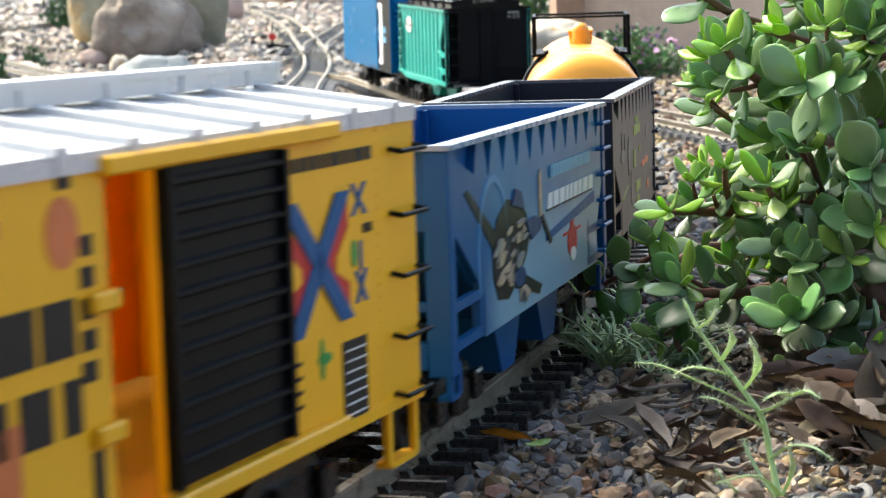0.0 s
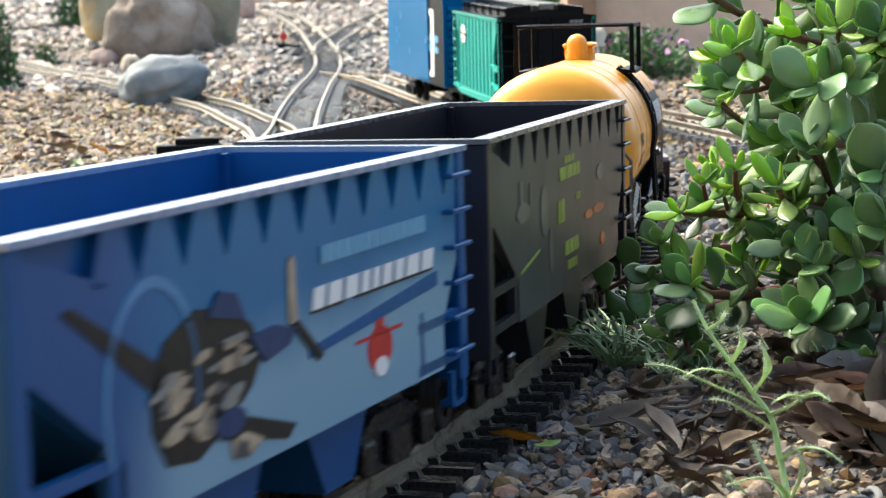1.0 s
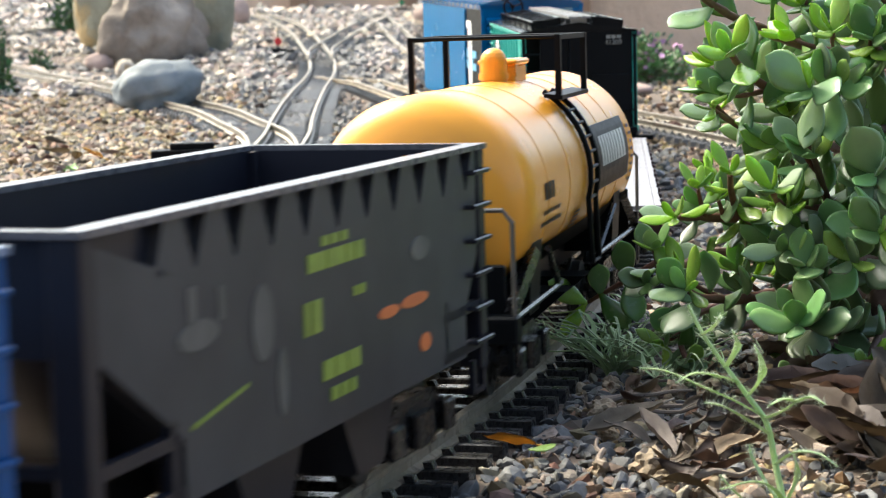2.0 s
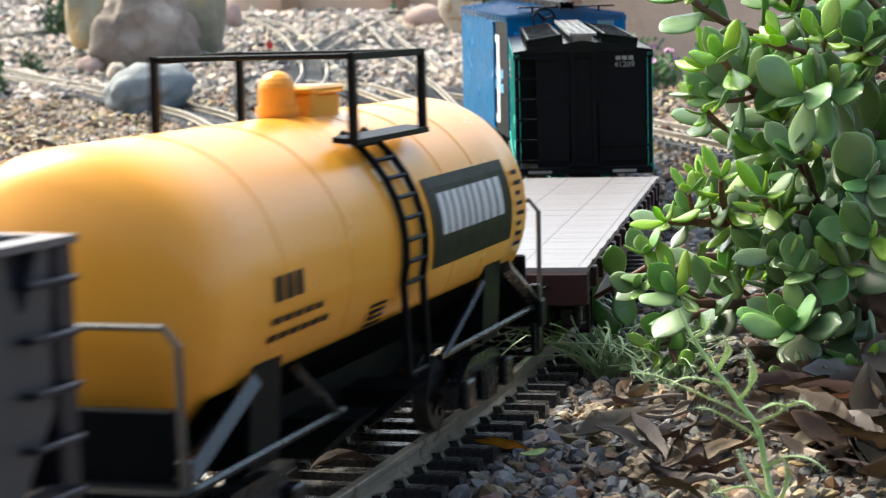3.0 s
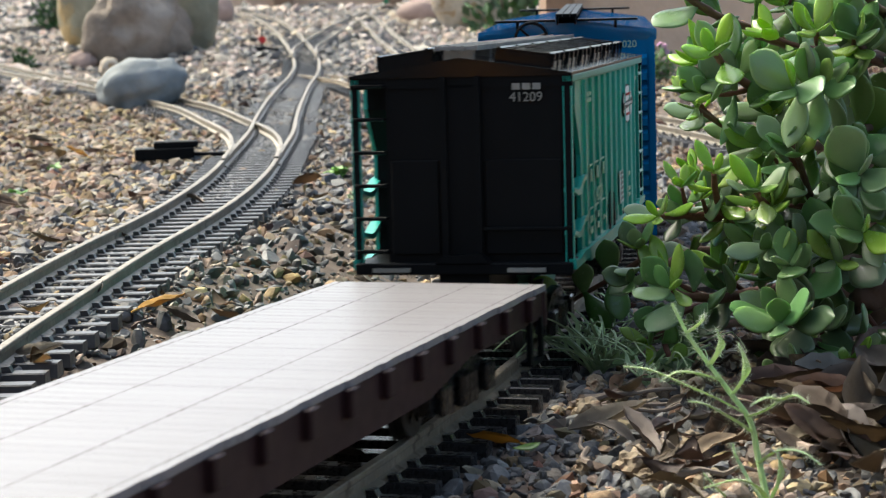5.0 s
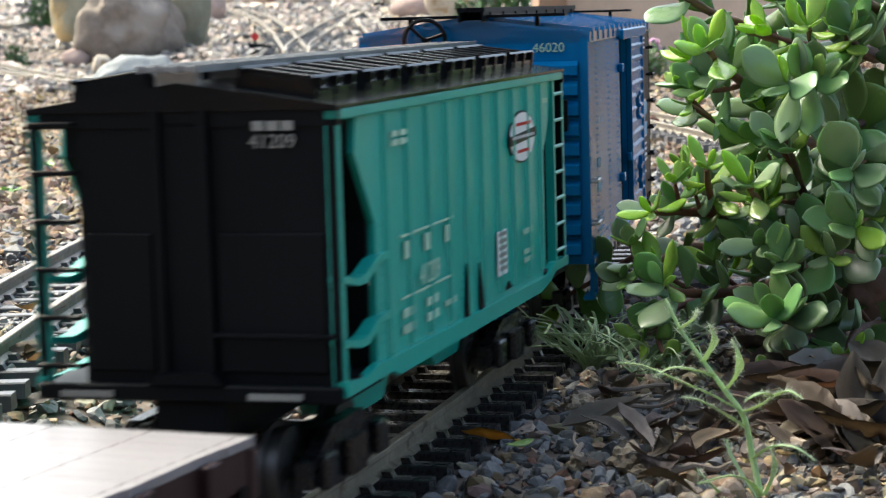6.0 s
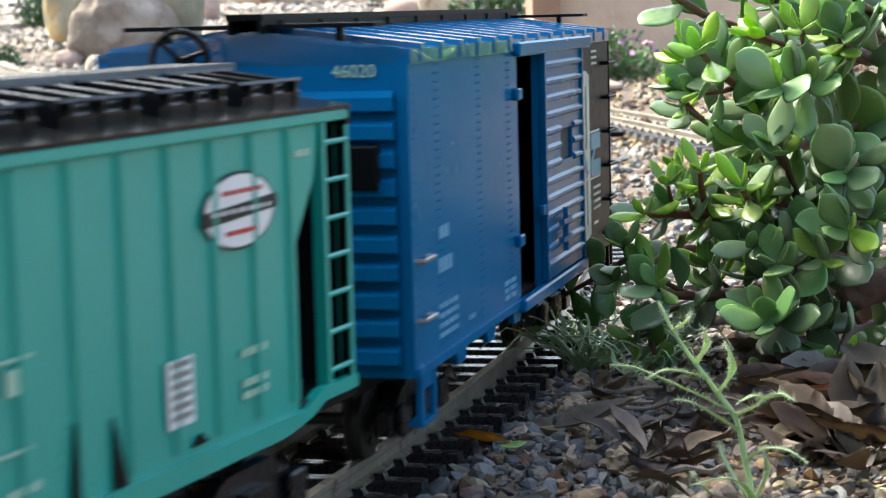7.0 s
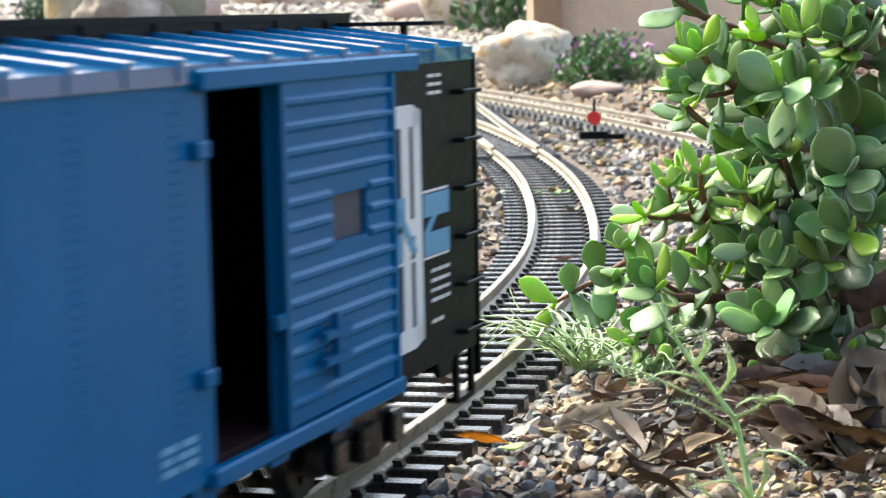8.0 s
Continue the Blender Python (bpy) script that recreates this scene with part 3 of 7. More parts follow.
def yellow_boxcar():
    car = thing("boxcar", "yellow model boxcar with silver roof and half-open black door", "model railway car", "cars of the train")
    L, W, zb, zt = 0.42, 0.1079, 0.0346, 0.1305
    x = W / 2
    for k in (-1, 1):
        a, b = sorted((k * (x - 0.003), k * x))
        for y0, y1 in ((-L / 2, 0.003 if k > 0 else -0.10), (0.029 if k > 0 else 0.17, L / 2)):
            bm = bmesh.new()
            box(bm, a, b, y0, y1, zb, zt)
            part("side_wall", bm, M_YELLOW, car)
        a, b = sorted((k * L / 2, k * (L / 2 - 0.003)))
        bm = bmesh.new()
        box(bm, -x + 0.003, x - 0.003, a, b, zb, zt)
        part("end_wall", bm, M_YELLOW, car)
    bm = bmesh.new()
    box(bm, -x + 0.003, x - 0.003, -L / 2 + 0.003, L / 2 - 0.003, zb, zb + 0.004)
    box(bm, -x + 0.0032, -x + 0.005, -L / 2 + 0.003, L / 2 - 0.003, zb + 0.004, zt - 0.004)
    part("lining", bm, M_ORANGE, car, "bright orange translucent plastic inside")
    bm = bmesh.new()
    box(bm, -0.03, 0.03, -L / 2 + 0.01, L / 2 - 0.01, 0.028, zb)
    box(bm, -0.045, 0.045, -0.06, 0.02, 0.020, 0.030)
    part("underframe", bm, M_BLACK, car)
    peaked_roof(car, M_SILVER, L, W, zt, 0.1385, 12, 0.0055, "silver ribbed roof")
    running_board(car, M_SILVER, L, 0.1455, 0.016, skirt=True)
    bm = bmesh.new()
    box(bm, x, x + 0.0035, 0.0, 0.142, zt - 0.0055, zt - 0.0005, 0.0008)
    part("door_track", bm, M_YELLOW, car)
    bm = bmesh.new()
    box(bm, x, x + 0.004, -0.002, 0.142, zb + 0.001, zb + 0.0065, 0.0008)
    part("door_track", bm, M_YELLOW, car)
    bm = bmesh.new()
    box(bm, x, x + 0.002, 0.029, 0.101, 0.0425, 0.1245)
    door = part("door", bm, M_BLACK, car, "black ribbed sliding door")
    for y in (0.0285, 0.0988):
        bm = bmesh.new()
        box(bm, x + 0.002, x + 0.0042, y, y + 0.0027, 0.0425, 0.1245)
        part("door_edge", bm, M_BLACK, door)
    for i in range(11):
        z = 0.0475 + i * 0.0072
        bm = bmesh.new()
        prism(bm, [(x + 0.002, z), (x + 0.0038, z + 0.001), (x + 0.0038, z + 0.002), (x + 0.002, z + 0.003)], "y", 0.031, 0.099)
        part("door_rib", bm, M_BLACK, door)
    for z in (0.1185, 0.098, 0.0785, 0.0585, 0.0395):
        grab(car, M_BLACK, (x, 0.187, z), (x, 0.209, z), (0.0045, 0, -0.0008))
        grab(car, M_BLACK, (x, -0.209, z), (x, -0.187, z), (0.0045, 0, -0.0008))
    for y in (0.182, -0.205):
        step_iron(car, M_YELLOW, x - 0.001, y, y + 0.023, 0.0165, zb + 0.001)
    bm = bmesh.new()
    box(bm, x, x + 0.0012, -L / 2, L / 2, zb, zb + 0.0035)
    part("side_sill", bm, M_YELLOW, car)
    for i, (y0, y1) in enumerate(((-0.012, 0.002), (-0.012, 0.002))):
        bm = bmesh.new()
        box(bm, x, x + 0.003, y0 + 0.004, y1 + 0.003, 0.061 + i * 0.032, 0.066 + i * 0.032, 0.0008)
        part("door_stop", bm, M_YELLOW, car)
    # prints
    def arm(a, b, w):
        (y0, z0), (y1, z1) = a, b
        return [(y0 - w, z0), (y0 + w, z0), (y1 + w, z1), (y1 - w, z1)]
    printed(car, "crossed_band_print", "red half of a crossed-band emblem", M_PRINT_RED, x, [[(0.1035, 0.103), (0.1245, 0.090), (0.1245, 0.083), (0.1035, 0.072)], [(0.1515, 0.1065), (0.1515, 0.0735), (0.131, 0.083), (0.131, 0.089)]])
    printed(car, "crossed_band_print", "yellow gaps of the emblem", M_YELLOW, x + 0.0003, [[(0.103, 0.096), (0.115, 0.0885), (0.115, 0.0845), (0.103, 0.080)], [(0.152, 0.098), (0.141, 0.0885), (0.141, 0.0845), (0.152, 0.080)]])
    printed(car, "crossed_band_print", "blue arms of a crossed-band emblem", M_PRINT_BLUE, x + 0.0006, [arm((0.1095, 0.0685), (0.1475, 0.1085), 0.0052), arm((0.1485, 0.0695), (0.1075, 0.108), 0.0052)])
    printed(car, "small_print", "green marks on yellow paint", M_PRINT_GREEN, x, [oval(0.1105, 0.0865, 0.0018, 0.004), oval(0.156, 0.0885, 0.0022, 0.0042), oval(0.131, 0.060, 0.005, 0.0018), oval(0.129, 0.060, 0.0015, 0.0062)])
    printed(car, "small_print", "blue star marks", M_PRINT_BLUE, x, [arm((0.156, 0.1), (0.166, 0.110), 0.0014), arm((0.166, 0.1), (0.156, 0.110), 0.0014), arm((0.1575, 0.073), (0.165, 0.083), 0.0014), arm((0.165, 0.073), (0.1575, 0.083), 0.0014), rect(0.1603, 0.1623, 0.083, 0.092)])
    printed(car, "small_print", "black lettering bars", M_PRINT_BLACK, x, text_bars(0.100, 0.172, 0.1165, 0.0042, 12, 3) + text_bars(0.164, 0.171, 0.094, 0.003, 2, 4) + [rect(0.1445, 0.1635, 0.0365, 0.0625)])
    printed(car, "small_print", "black lettering on yellow", M_PRINT_BLACK, x, text_bars(-0.19, -0.0135, 0.0845, 0.0135, 9, 6, 0.15) + text_bars(-0.07, -0.012, 0.066, 0.013, 4, 7, 0.4)
            + [rect(-0.011 + 0.0003 * i, -0.004 + 0.0003 * (i % 2), 0.077 + 0.0075 * i, 0.082 + 0.0075 * i) for i in range(5)] + [rect(-0.008, -0.003, 0.047, 0.06), rect(-0.019, -0.013, 0.1235, 0.1275)])
    printed(car, "small_print", "white table lines on a black panel", M_WHITE, x + 0.0003, [rect(0.146, 0.162, 0.0395 + 0.0033 * i, 0.0399 + 0.0033 * i) for i in range(7)])
    printed(car, "small_print", "faded red emblem", M_PRINT_PINK, x, [oval(-0.0175, 0.1135, 0.0075, 0.0085), rect(-0.08, -0.045, 0.115, 0.119), rect(-0.07, -0.04, 0.055, 0.073)])
    printed(car, "small_print", "tiny maroon lettering", M_MAROON, x, [r for i in range(4) for r in text_bars(0.108, 0.114, 0.048 + 0.0042 * i, 0.0012, 2, i)])
    rivets(car, M_YELLOW, x, [(0.2085, 0.038, 0.2085, 0.128, 26), (0.104, 0.127, 0.205, 0.127, 30), (0.176, 0.040, 0.176, 0.125, 22)])
    running_gear(car, L / 2, 0.135)
    return car


def hopper(body, side, label, group="cars of the train"):
    """An open hopper car: sloping ends, side sheets with tapered ribs under a bright rim, end ladders and outlet gates."""
    car = thing("hopper_car", label, "model railway car", group)
    L, W, zt = 0.3213, 0.0976, 0.1141
    x = W / 2
    for k in (-1, 1):
        bm = bmesh.new()
        a, b = sorted((k * (x - 0.0055), k * (x - 0.0035)))
        prism(bm, [(-0.158, 0.083), (-0.106, 0.054), (-0.106, 0.037), (0.135, 0.037), (0.135, 0.054), (0.158, 0.083), (0.158, zt - 0.002), (-0.158, zt - 0.002)], "x", a, b)
        part("side_sheet", bm, body, car)
        bm = bmesh.new()
        a, b = sorted((k * (x - 0.0035), k * x))
        prism(bm, [(-0.1565, 0.084), (-0.106, 0.054), (-0.106, 0.037), (0.135, 0.037), (0.135, 0.054), (0.150, 0.074), (0.150, 0.098), (-0.110, 0.098), (-0.1565, 0.1105)], "x", a, b)
        part("side_panel", bm, side, car)
        n = 10
        for i in range(n + 1):
            y = -0.1085 + 0.026 * i
            bm = bmesh.new()
            up, down = 0.0055, 0.0125
            prism(bm, [(max(y - down, -0.12), 0.098), (min(y + down, 0.1505), 0.098), (min(y + up, 0.1505), zt - 0.002), (y - up, zt - 0.002)], "x", a, b)
            part("rib", bm, side, car)
    bm = bmesh.new()
    for k in (-1, 1):
        box(bm, min(k * (x - 0.006), k * (x + 0.0015)), max(k * (x - 0.006), k * (x + 0.0015)), -L / 2, L / 2, zt - 0.002, zt)
        box(bm, -x + 0.006, x - 0.006, min(k * L / 2, k * (L / 2 - 0.005)), max(k * L / 2, k * (L / 2 - 0.005)), zt - 0.002, zt)
    part("rim", bm, M_RIM_BLUE if body is M_HOPPER_BLUE else M_RIM_BLACK, car, "rim in a pale tone that paints its highlight")
    for k in (-1, 1):
        bm = bmesh.new()
        a, b = sorted((k * 0.158, k * 0.155))
        box(bm, -x + 0.004, x - 0.004, a, b, 0.083, zt - 0.002)
        part("end_sheet", bm, body, car)
        bm = bmesh.new()
        prism(bm, [(k * 0.156, 0.084), (k * 0.158, 0.083), (k * 0.052, 0.034), (k * 0.050, 0.036)], "x", -x + 0.0056, x - 0.0056)
        part("slope_sheet", bm, body, car)
        for m in (-1, 1):
            bm = bmesh.new()
            y0, y1 = sorted((k * 0.160, k * 0.152))
            box(bm, min(m * (x - 0.009), m * (x + 0.0005)), max(m * (x - 0.009), m * (x + 0.0005)), y0, y1, 0.030, zt - 0.002, 0.0006)
            part("corner_post", bm, body, car)
            bm = bmesh.new()
            ys = sorted((k * 0.152, k * 0.108))
            for z in (0.0545, 0.040):
                box(bm, min(m * (x - 0.003), m * x), max(m * (x - 0.003), m * x), *ys, z - 0.0018, z + 0.0018)
            box(bm, min(m * (x - 0.003), m * x), max(m * (x - 0.003), m * x), *sorted((k * 0.114, k * 0.110)), 0.038, 0.060)
            part("end_brace", bm, body, car)
            step_iron(car, body, m * (x - 0.0015), min(k * 0.158, k * 0.146), max(k * 0.158, k * 0.146), 0.022, 0.034)
        bm = bmesh.new()
        for z in (0.0555,):
            box(bm, -x + 0.009, x - 0.009, min(k * 0.159, k * 0.155), max(k * 0.159, k * 0.155), z - 0.0015, z + 0.0015)
        box(bm, -x + 0.009, x - 0.009, min(k * 0.160, k * 0.150), max(k * 0.160, k * 0.150), 0.033, 0.042)
        part("end_sill", bm, body, car)
        for i in range(6):
            z = 0.042 + i * 0.0125
            grab(car, body, (x, k * 0.137 if k > 0 else -0.157, z), (x, k * 0.156 if k > 0 else -0.157, z), (0.0035, 0, 0), "rung") if k > 0 else None
            grab(car, body, (-x + 0.004, -0.160, z), (-x + 0.022, -0.160, z), (0, -0.0035, 0), "rung") if k < 0 else None
    for k in (-1, 1):
        for y in (-0.03, 0.055):
            bm = bmesh.new()
            prism(bm, [(y - 0.028, 0.038), (y + 0.028, 0.038), (y + 0.012, 0.012), (y - 0.012, 0.012)], "x", min(k * 0.012, k * 0.040), max(k * 0.012, k * 0.040))
            part("outlet_gate", bm, body, car)
    bm = bmesh.new()
    box(bm, -0.012, 0.012, -L / 2 + 0.004, L / 2 - 0.004, 0.026, 0.036)
    box(bm, -x + 0.0056, x - 0.0056, -0.052, 0.052, 0.0345, 0.037)
    part("underframe", bm, M_BLACK, car)
    rivets(car, body, x - 0.0002, [(-0.155, 0.040, -0.155, 0.110, 16)])
    running_gear(car, L / 2 - 0.002, 0.112)
    return car


# rims paler than the car bodies: their highlight is put into the colour
M_RIM_BLUE = material("highlight_blue_rim", (0.20, 0.27, 0.40), 0.28, grain=160, vary=0.2, bump=0.03)
M_RIM_BLACK = material("highlight_black_rim", (0.10, 0.10, 0.11), 0.28, grain=160, vary=0.2, bump=0.03)


def blue_hopper():
    car = hopper(M_HOPPER_BLUE, sky_print(), "blue model hopper car with a printed sky and fighter aeroplane")
    x = 0.0488
    wing = [[(-0.136, 0.0945), (-0.131, 0.0955), (-0.083, 0.0735), (-0.088, 0.0665)], [(-0.052, 0.0485), (-0.044, 0.0545), (0.000, 0.0435), (-0.006, 0.0400)]]
    cowl = [(-0.092, 0.0700), (-0.084, 0.0800), (-0.066, 0.0860), (-0.050, 0.0845), (-0.030, 0.0775), (-0.022, 0.0690), (-0.030, 0.0600), (-0.046, 0.0520), (-0.066, 0.0460), (-0.084, 0.0480), (-0.092, 0.0580)]
    printed(car, "aeroplane_print", "printed dark wings of a propeller fighter", M_PRINT_BLACK, x, wing)
    printed(car, "aeroplane_print", "printed dark cowling of the aeroplane", M_PRINT_BLACK, x, [cowl])
    rng = random.Random(15)
    for i in range(40):
        y, z = rng.uniform(-0.086, -0.034), rng.uniform(0.049, 0.0775)
        if abs(z - 0.0630 - 0.16 * (y + 0.060)) > 0.0125:
            continue
        ry, rz, tilt = rng.uniform(0.003, 0.009), rng.uniform(0.0008, 0.0024), rng.uniform(0.0, 0.35)
        patch = [(y + ry * math.cos(q) * rng.uniform(0.75, 1.2), z + rz * math.sin(q) * rng.uniform(0.7, 1.2) + tilt * ry * math.cos(q)) for q in [2 * math.pi * k / 9 for k in range(9)]]
        printed(car, "aeroplane_print", "printed mottled flank of the aeroplane", (M_PRINT_TAN, M_PRINT_TAN, M_PRINT_GREY, M_PRINT_TAN)[i % 4], x + 0.0002 + 0.00002 * i, [patch])
    printed(car, "aeroplane_print", "printed tan propeller blade and air scoop", M_PRINT_TAN, x + 0.0003, [
        [(-0.046, 0.0470), (-0.036, 0.0480), (-0.024, 0.0440), (-0.034, 0.0405), (-0.044, 0.0420)],
        [(-0.0035, 0.0730), (-0.0030, 0.0905), (-0.0005, 0.0930), (0.0020, 0.0910), (0.0025, 0.0730)]])
    printed(car, "aeroplane_print", "printed grey-blue cockpit and nose", M_PRINT_NAVY, x + 0.0006, [[(-0.058, 0.0830), (-0.034, 0.0790), (-0.040, 0.0870), (-0.051, 0.0890)], [(-0.032, 0.0735), (-0.014, 0.0745), (0.001, 0.0715), (-0.004, 0.0675), (-0.022, 0.0650)], oval(-0.046, 0.0525, 0.010, 0.0040)])
    printed(car, "aeroplane_print", "printed dark propeller blade", M_PRINT_BLACK, x + 0.0006, [[(-0.001, 0.0725), (0.003, 0.0735), (0.0215, 0.0605), (0.0175, 0.0590)]])
    printed(car, "aeroplane_print", "printed red aeroplane seen from ahead", M_PRINT_RED, x, [oval(0.071, 0.0545, 0.011, 0.0075), oval(0.071, 0.064, 0.004, 0.004), rect(0.050, 0.092, 0.0585, 0.0597)])
    printed(car, "aeroplane_print", "white spinner of the red aeroplane", M_WHITE, x + 0.0003, [oval(0.071, 0.0485, 0.006, 0.0032)])
    ring = [(math.cos(a), math.sin(a)) for a in [math.pi * (-0.1 + 1.25 * i / 18) for i in range(19)]]
    printed(car, "cloud_trail_print", "pale smoke ring round the aeroplane", M_SMOKE, x, [[(-0.090 + 0.027 * c0, 0.067 + 0.031 * s0), (-0.090 + 0.027 * c1, 0.067 + 0.031 * s1), (-0.090 + 0.0245 * c1, 0.067 + 0.028 * s1), (-0.090 + 0.0245 * c0, 0.067 + 0.028 * s0)]
            for (c0, s0), (c1, s1) in zip(ring, ring[1:])])
    printed(car, "sky_band_print", "darker blue band across the printed sky", M_PRINT_BLUE, x + 0.0001, [[(0.012, 0.0635), (0.128, 0.0725), (0.128, 0.0675), (0.012, 0.0605)]])
    printed(car, "small_print", "white slanted lettering bars", M_WHITE, x + 0.0004, [[(y0 + 0.002, z1), (y1 + 0.002, z1), (y1, z0), (y0, z0)] for (y0, z0), (y1, _), _, (_, z1) in text_bars(0.014, 0.122, 0.0745, 0.0065, 9, 12, 0.35)])
    printed(car, "small_print", "black shadow lines under the lettering", M_PRINT_BLACK, x + 0.0002, [rect(0.014, 0.04, 0.0735, 0.0745), rect(0.05, 0.122, 0.0735, 0.0743)])
    printed(car, "small_print", "pale faded lettering bars", M_PRINT_LIGHT_BLUE, x + 0.0004, text_bars(0.022, 0.116, 0.0875, 0.0055, 15, 14, 0.15))
    return car


def black_hopper():
    car = hopper(M_HOPPER_BLACK, M_HOPPER_GREY, "black model hopper car with dark printed grey sides")
    x = 0.0488
    printed(car, "small_print", "lime lettering bars", M_PRINT_LIME, x, text_bars(-0.018, 0.030, 0.0865, 0.0055, 4, 2, 0.08) + text_bars(-0.006, 0.016, 0.0935, 0.003, 3, 3) + text_bars(-0.008, 0.024, 0.0525, 0.006, 3, 5, 0.1)
            + text_bars(-0.002, 0.020, 0.0455, 0.004, 3, 6) + text_bars(-0.022, -0.008, 0.068, 0.010, 2, 8) + text_bars(0.02, 0.03, 0.075, 0.003, 2, 9) + [[(-0.1015, 0.0555), (-0.0645, 0.0608), (-0.0645, 0.0618), (-0.1015, 0.0568)]])
    printed(car, "small_print", "pale grey printed shapes", M_PRINT_DULL, x, [oval(-0.053, 0.077, 0.008, 0.011), oval(-0.096, 0.080, 0.013, 0.004), rect(-0.102, -0.097, 0.083, 0.093), rect(-0.083, -0.079, 0.082, 0.091), oval(-0.04, 0.058, 0.004, 0.010), oval(0.085, 0.083, 0.01, 0.004)])
    printed(car, "small_print", "dull red printed shapes", M_PRINT_PINK, x, [oval(0.052, 0.0655, 0.010, 0.002), oval(0.078, 0.066, 0.014, 0.0022), oval(0.088, 0.050, 0.006, 0.0032)])
    return car


def tank_car():
    car = thing("tank_car", "orange-yellow model tank car with black frame and railed platform", "model railway car", "cars of the train")
    cz, r, half = 0.083, 0.0462, 0.170
    bm = bmesh.new()
    prof = [(-half - 0.013, 0.0), (-half - 0.0125, 0.012), (-half - 0.0105, 0.024), (-half - 0.006, 0.036), (-half - 0.001, 0.0430), (-half + 0.006, r)]
    prof += [(y, r) for y in np.linspace(-half + 0.03, half - 0.03, 5)]
    prof += [(-a, b) for a, b in prof[5::-1]]
    n, rings = 64, []
    for y, q in prof[1:-1]:
        rings.append([bm.verts.new((q * math.cos(2 * math.pi * i / n), y, cz + q * math.sin(2 * math.pi * i / n))) for i in range(n)])
    for a, b in zip(rings, rings[1:]):
        for i in range(n):
            bm.faces.new((a[i], b[i], b[(i + 1) % n], a[(i + 1) % n]))
    for ring, y, k in ((rings[0], prof[0][0], 1), (rings[-1], prof[-1][0], -1)):
        c = bm.verts.new((0, y, cz))
        for i in range(n):
            bm.faces.new((c, ring[i], ring[(i + 1) % n])[::k])
    bmesh.ops.recalc_face_normals(bm, faces=bm.faces[:])
    part("tank", bm, M_TANK, car, smooth=True)
    for y in (-0.118, -0.060, 0.022, 0.060, 0.102):
        bm = bmesh.new()
        ring = [bm.verts.new(((r - 0.001) * math.cos(2 * math.pi * i / n), y - 0.0011, cz + (r - 0.001) * math.sin(2 * math.pi * i / n))) for i in range(n)]
        ring2 = [bm.verts.new(((r + 0.00025) * math.cos(2 * math.pi * i / n), y, cz + (r + 0.00025) * math.sin(2 * math.pi * i / n))) for i in range(n)]
        ring3 = [bm.verts.new(((r - 0.001) * math.cos(2 * math.pi * i / n), y + 0.0011, cz + (r - 0.001) * math.sin(2 * math.pi * i / n))) for i in range(n)]
        for a, b in ((ring, ring2), (ring2, ring3)):
            for i in range(n):
                bm.faces.new((a[i], b[i], b[(i + 1) % n], a[(i + 1) % n]))
        bmesh.ops.recalc_face_normals(bm, faces=bm.faces[:])
        part("weld_seam", bm, M_TANK, car)
    for k in (-1, 1):
        bm = bmesh.new()
        box(bm, min(k * 0.0405, k * 0.0450), max(k * 0.0405, k * 0.0450), k * 0.189 - 0.0015, k * 0.189 + 0.0015, 0.018, 0.047, 0.0006)
        part("end_post", bm, M_TRUCK, car)
        bm = bmesh.new()
        box(bm, min(-k * 0.0405, -k * 0.0450), max(-k * 0.0405, -k * 0.0450), k * 0.189 - 0.0015, k * 0.189 + 0.0015, 0.018, 0.047, 0.0006)
        part("end_post", bm, M_TRUCK, car)
    for k in (-1, 1):
        bm = bmesh.new()
        box(bm, -0.0395, 0.0395, min(k * 0.1845, k * 0.1875), max(k * 0.1845, k * 0.1875), 0.034, 0.0600, 0.0008)
        part("end_plate", bm, M_BLACK, car, "black plate across the tank's end")
    bm = bmesh.new()
    under = []
    for y in (-0.168, 0.168):
        under.append([bm.verts.new(((r + 0.0009) * math.cos(radians(a)), y, cz + (r + 0.0009) * math.sin(radians(a)))) for a in range(-150, -27, 6)])
    for i in range(len(under[0]) - 1):
        bm.faces.new((under[0][i], under[0][i + 1], under[1][i + 1], under[1][i]))
    bmesh.ops.solidify(bm, geom=bm.faces[:], thickness=0.0006)
    bmesh.ops.recalc_face_normals(bm, faces=bm.faces[:])
    part("saddle", bm, M_BLACK, car, "black cradle shell under the tank", smooth=True)
    # dome with valve tee and hatch
    bm = bmesh.new()
    disc(bm, (0, -0.002, 0.1325), 0.0066, 0.014, "z", 24)
    disc(bm, (0, -0.002, 0.1315), 0.0074, 0.0030, "z", 24)
    bmesh.ops.create_uvsphere(bm, u_segments=20, v_segments=10, radius=0.0065, matrix=Matrix.Translation((0, -0.002, 0.1390)))
    disc(bm, (0, 0.012, 0.1345), 0.0040, 0.018, "x", 16)
    part("valve_dome", bm, M_TANK, car, smooth=False)
    bm = bmesh.new()
    box(bm, -0.0085, 0.0085, 0.008, 0.040, 0.127, 0.1365, 0.001)
    box(bm, -0.010, 0.010, 0.007, 0.041, 0.1365, 0.1395, 0.001)
    part("hatch", bm, M_TANK, car)
    for k in (-1, 1):
        bm = bmesh.new()
        prism(bm, [(k * 0.029, 0.1215), (k * 0.038, 0.1205), (k * 0.038, 0.1225), (k * 0.029, 0.1235)], "y", -0.027, 0.055)
        part("platform", bm, M_BLACK, car, "black walkway plate beside the dome")
        bm = bmesh.new()
        px = k * 0.036
        for y in (-0.025, 0.053):
            box(bm, px - 0.0014, px + 0.0014, y - 0.0016, y + 0.0016, 0.1215, 0.1515)
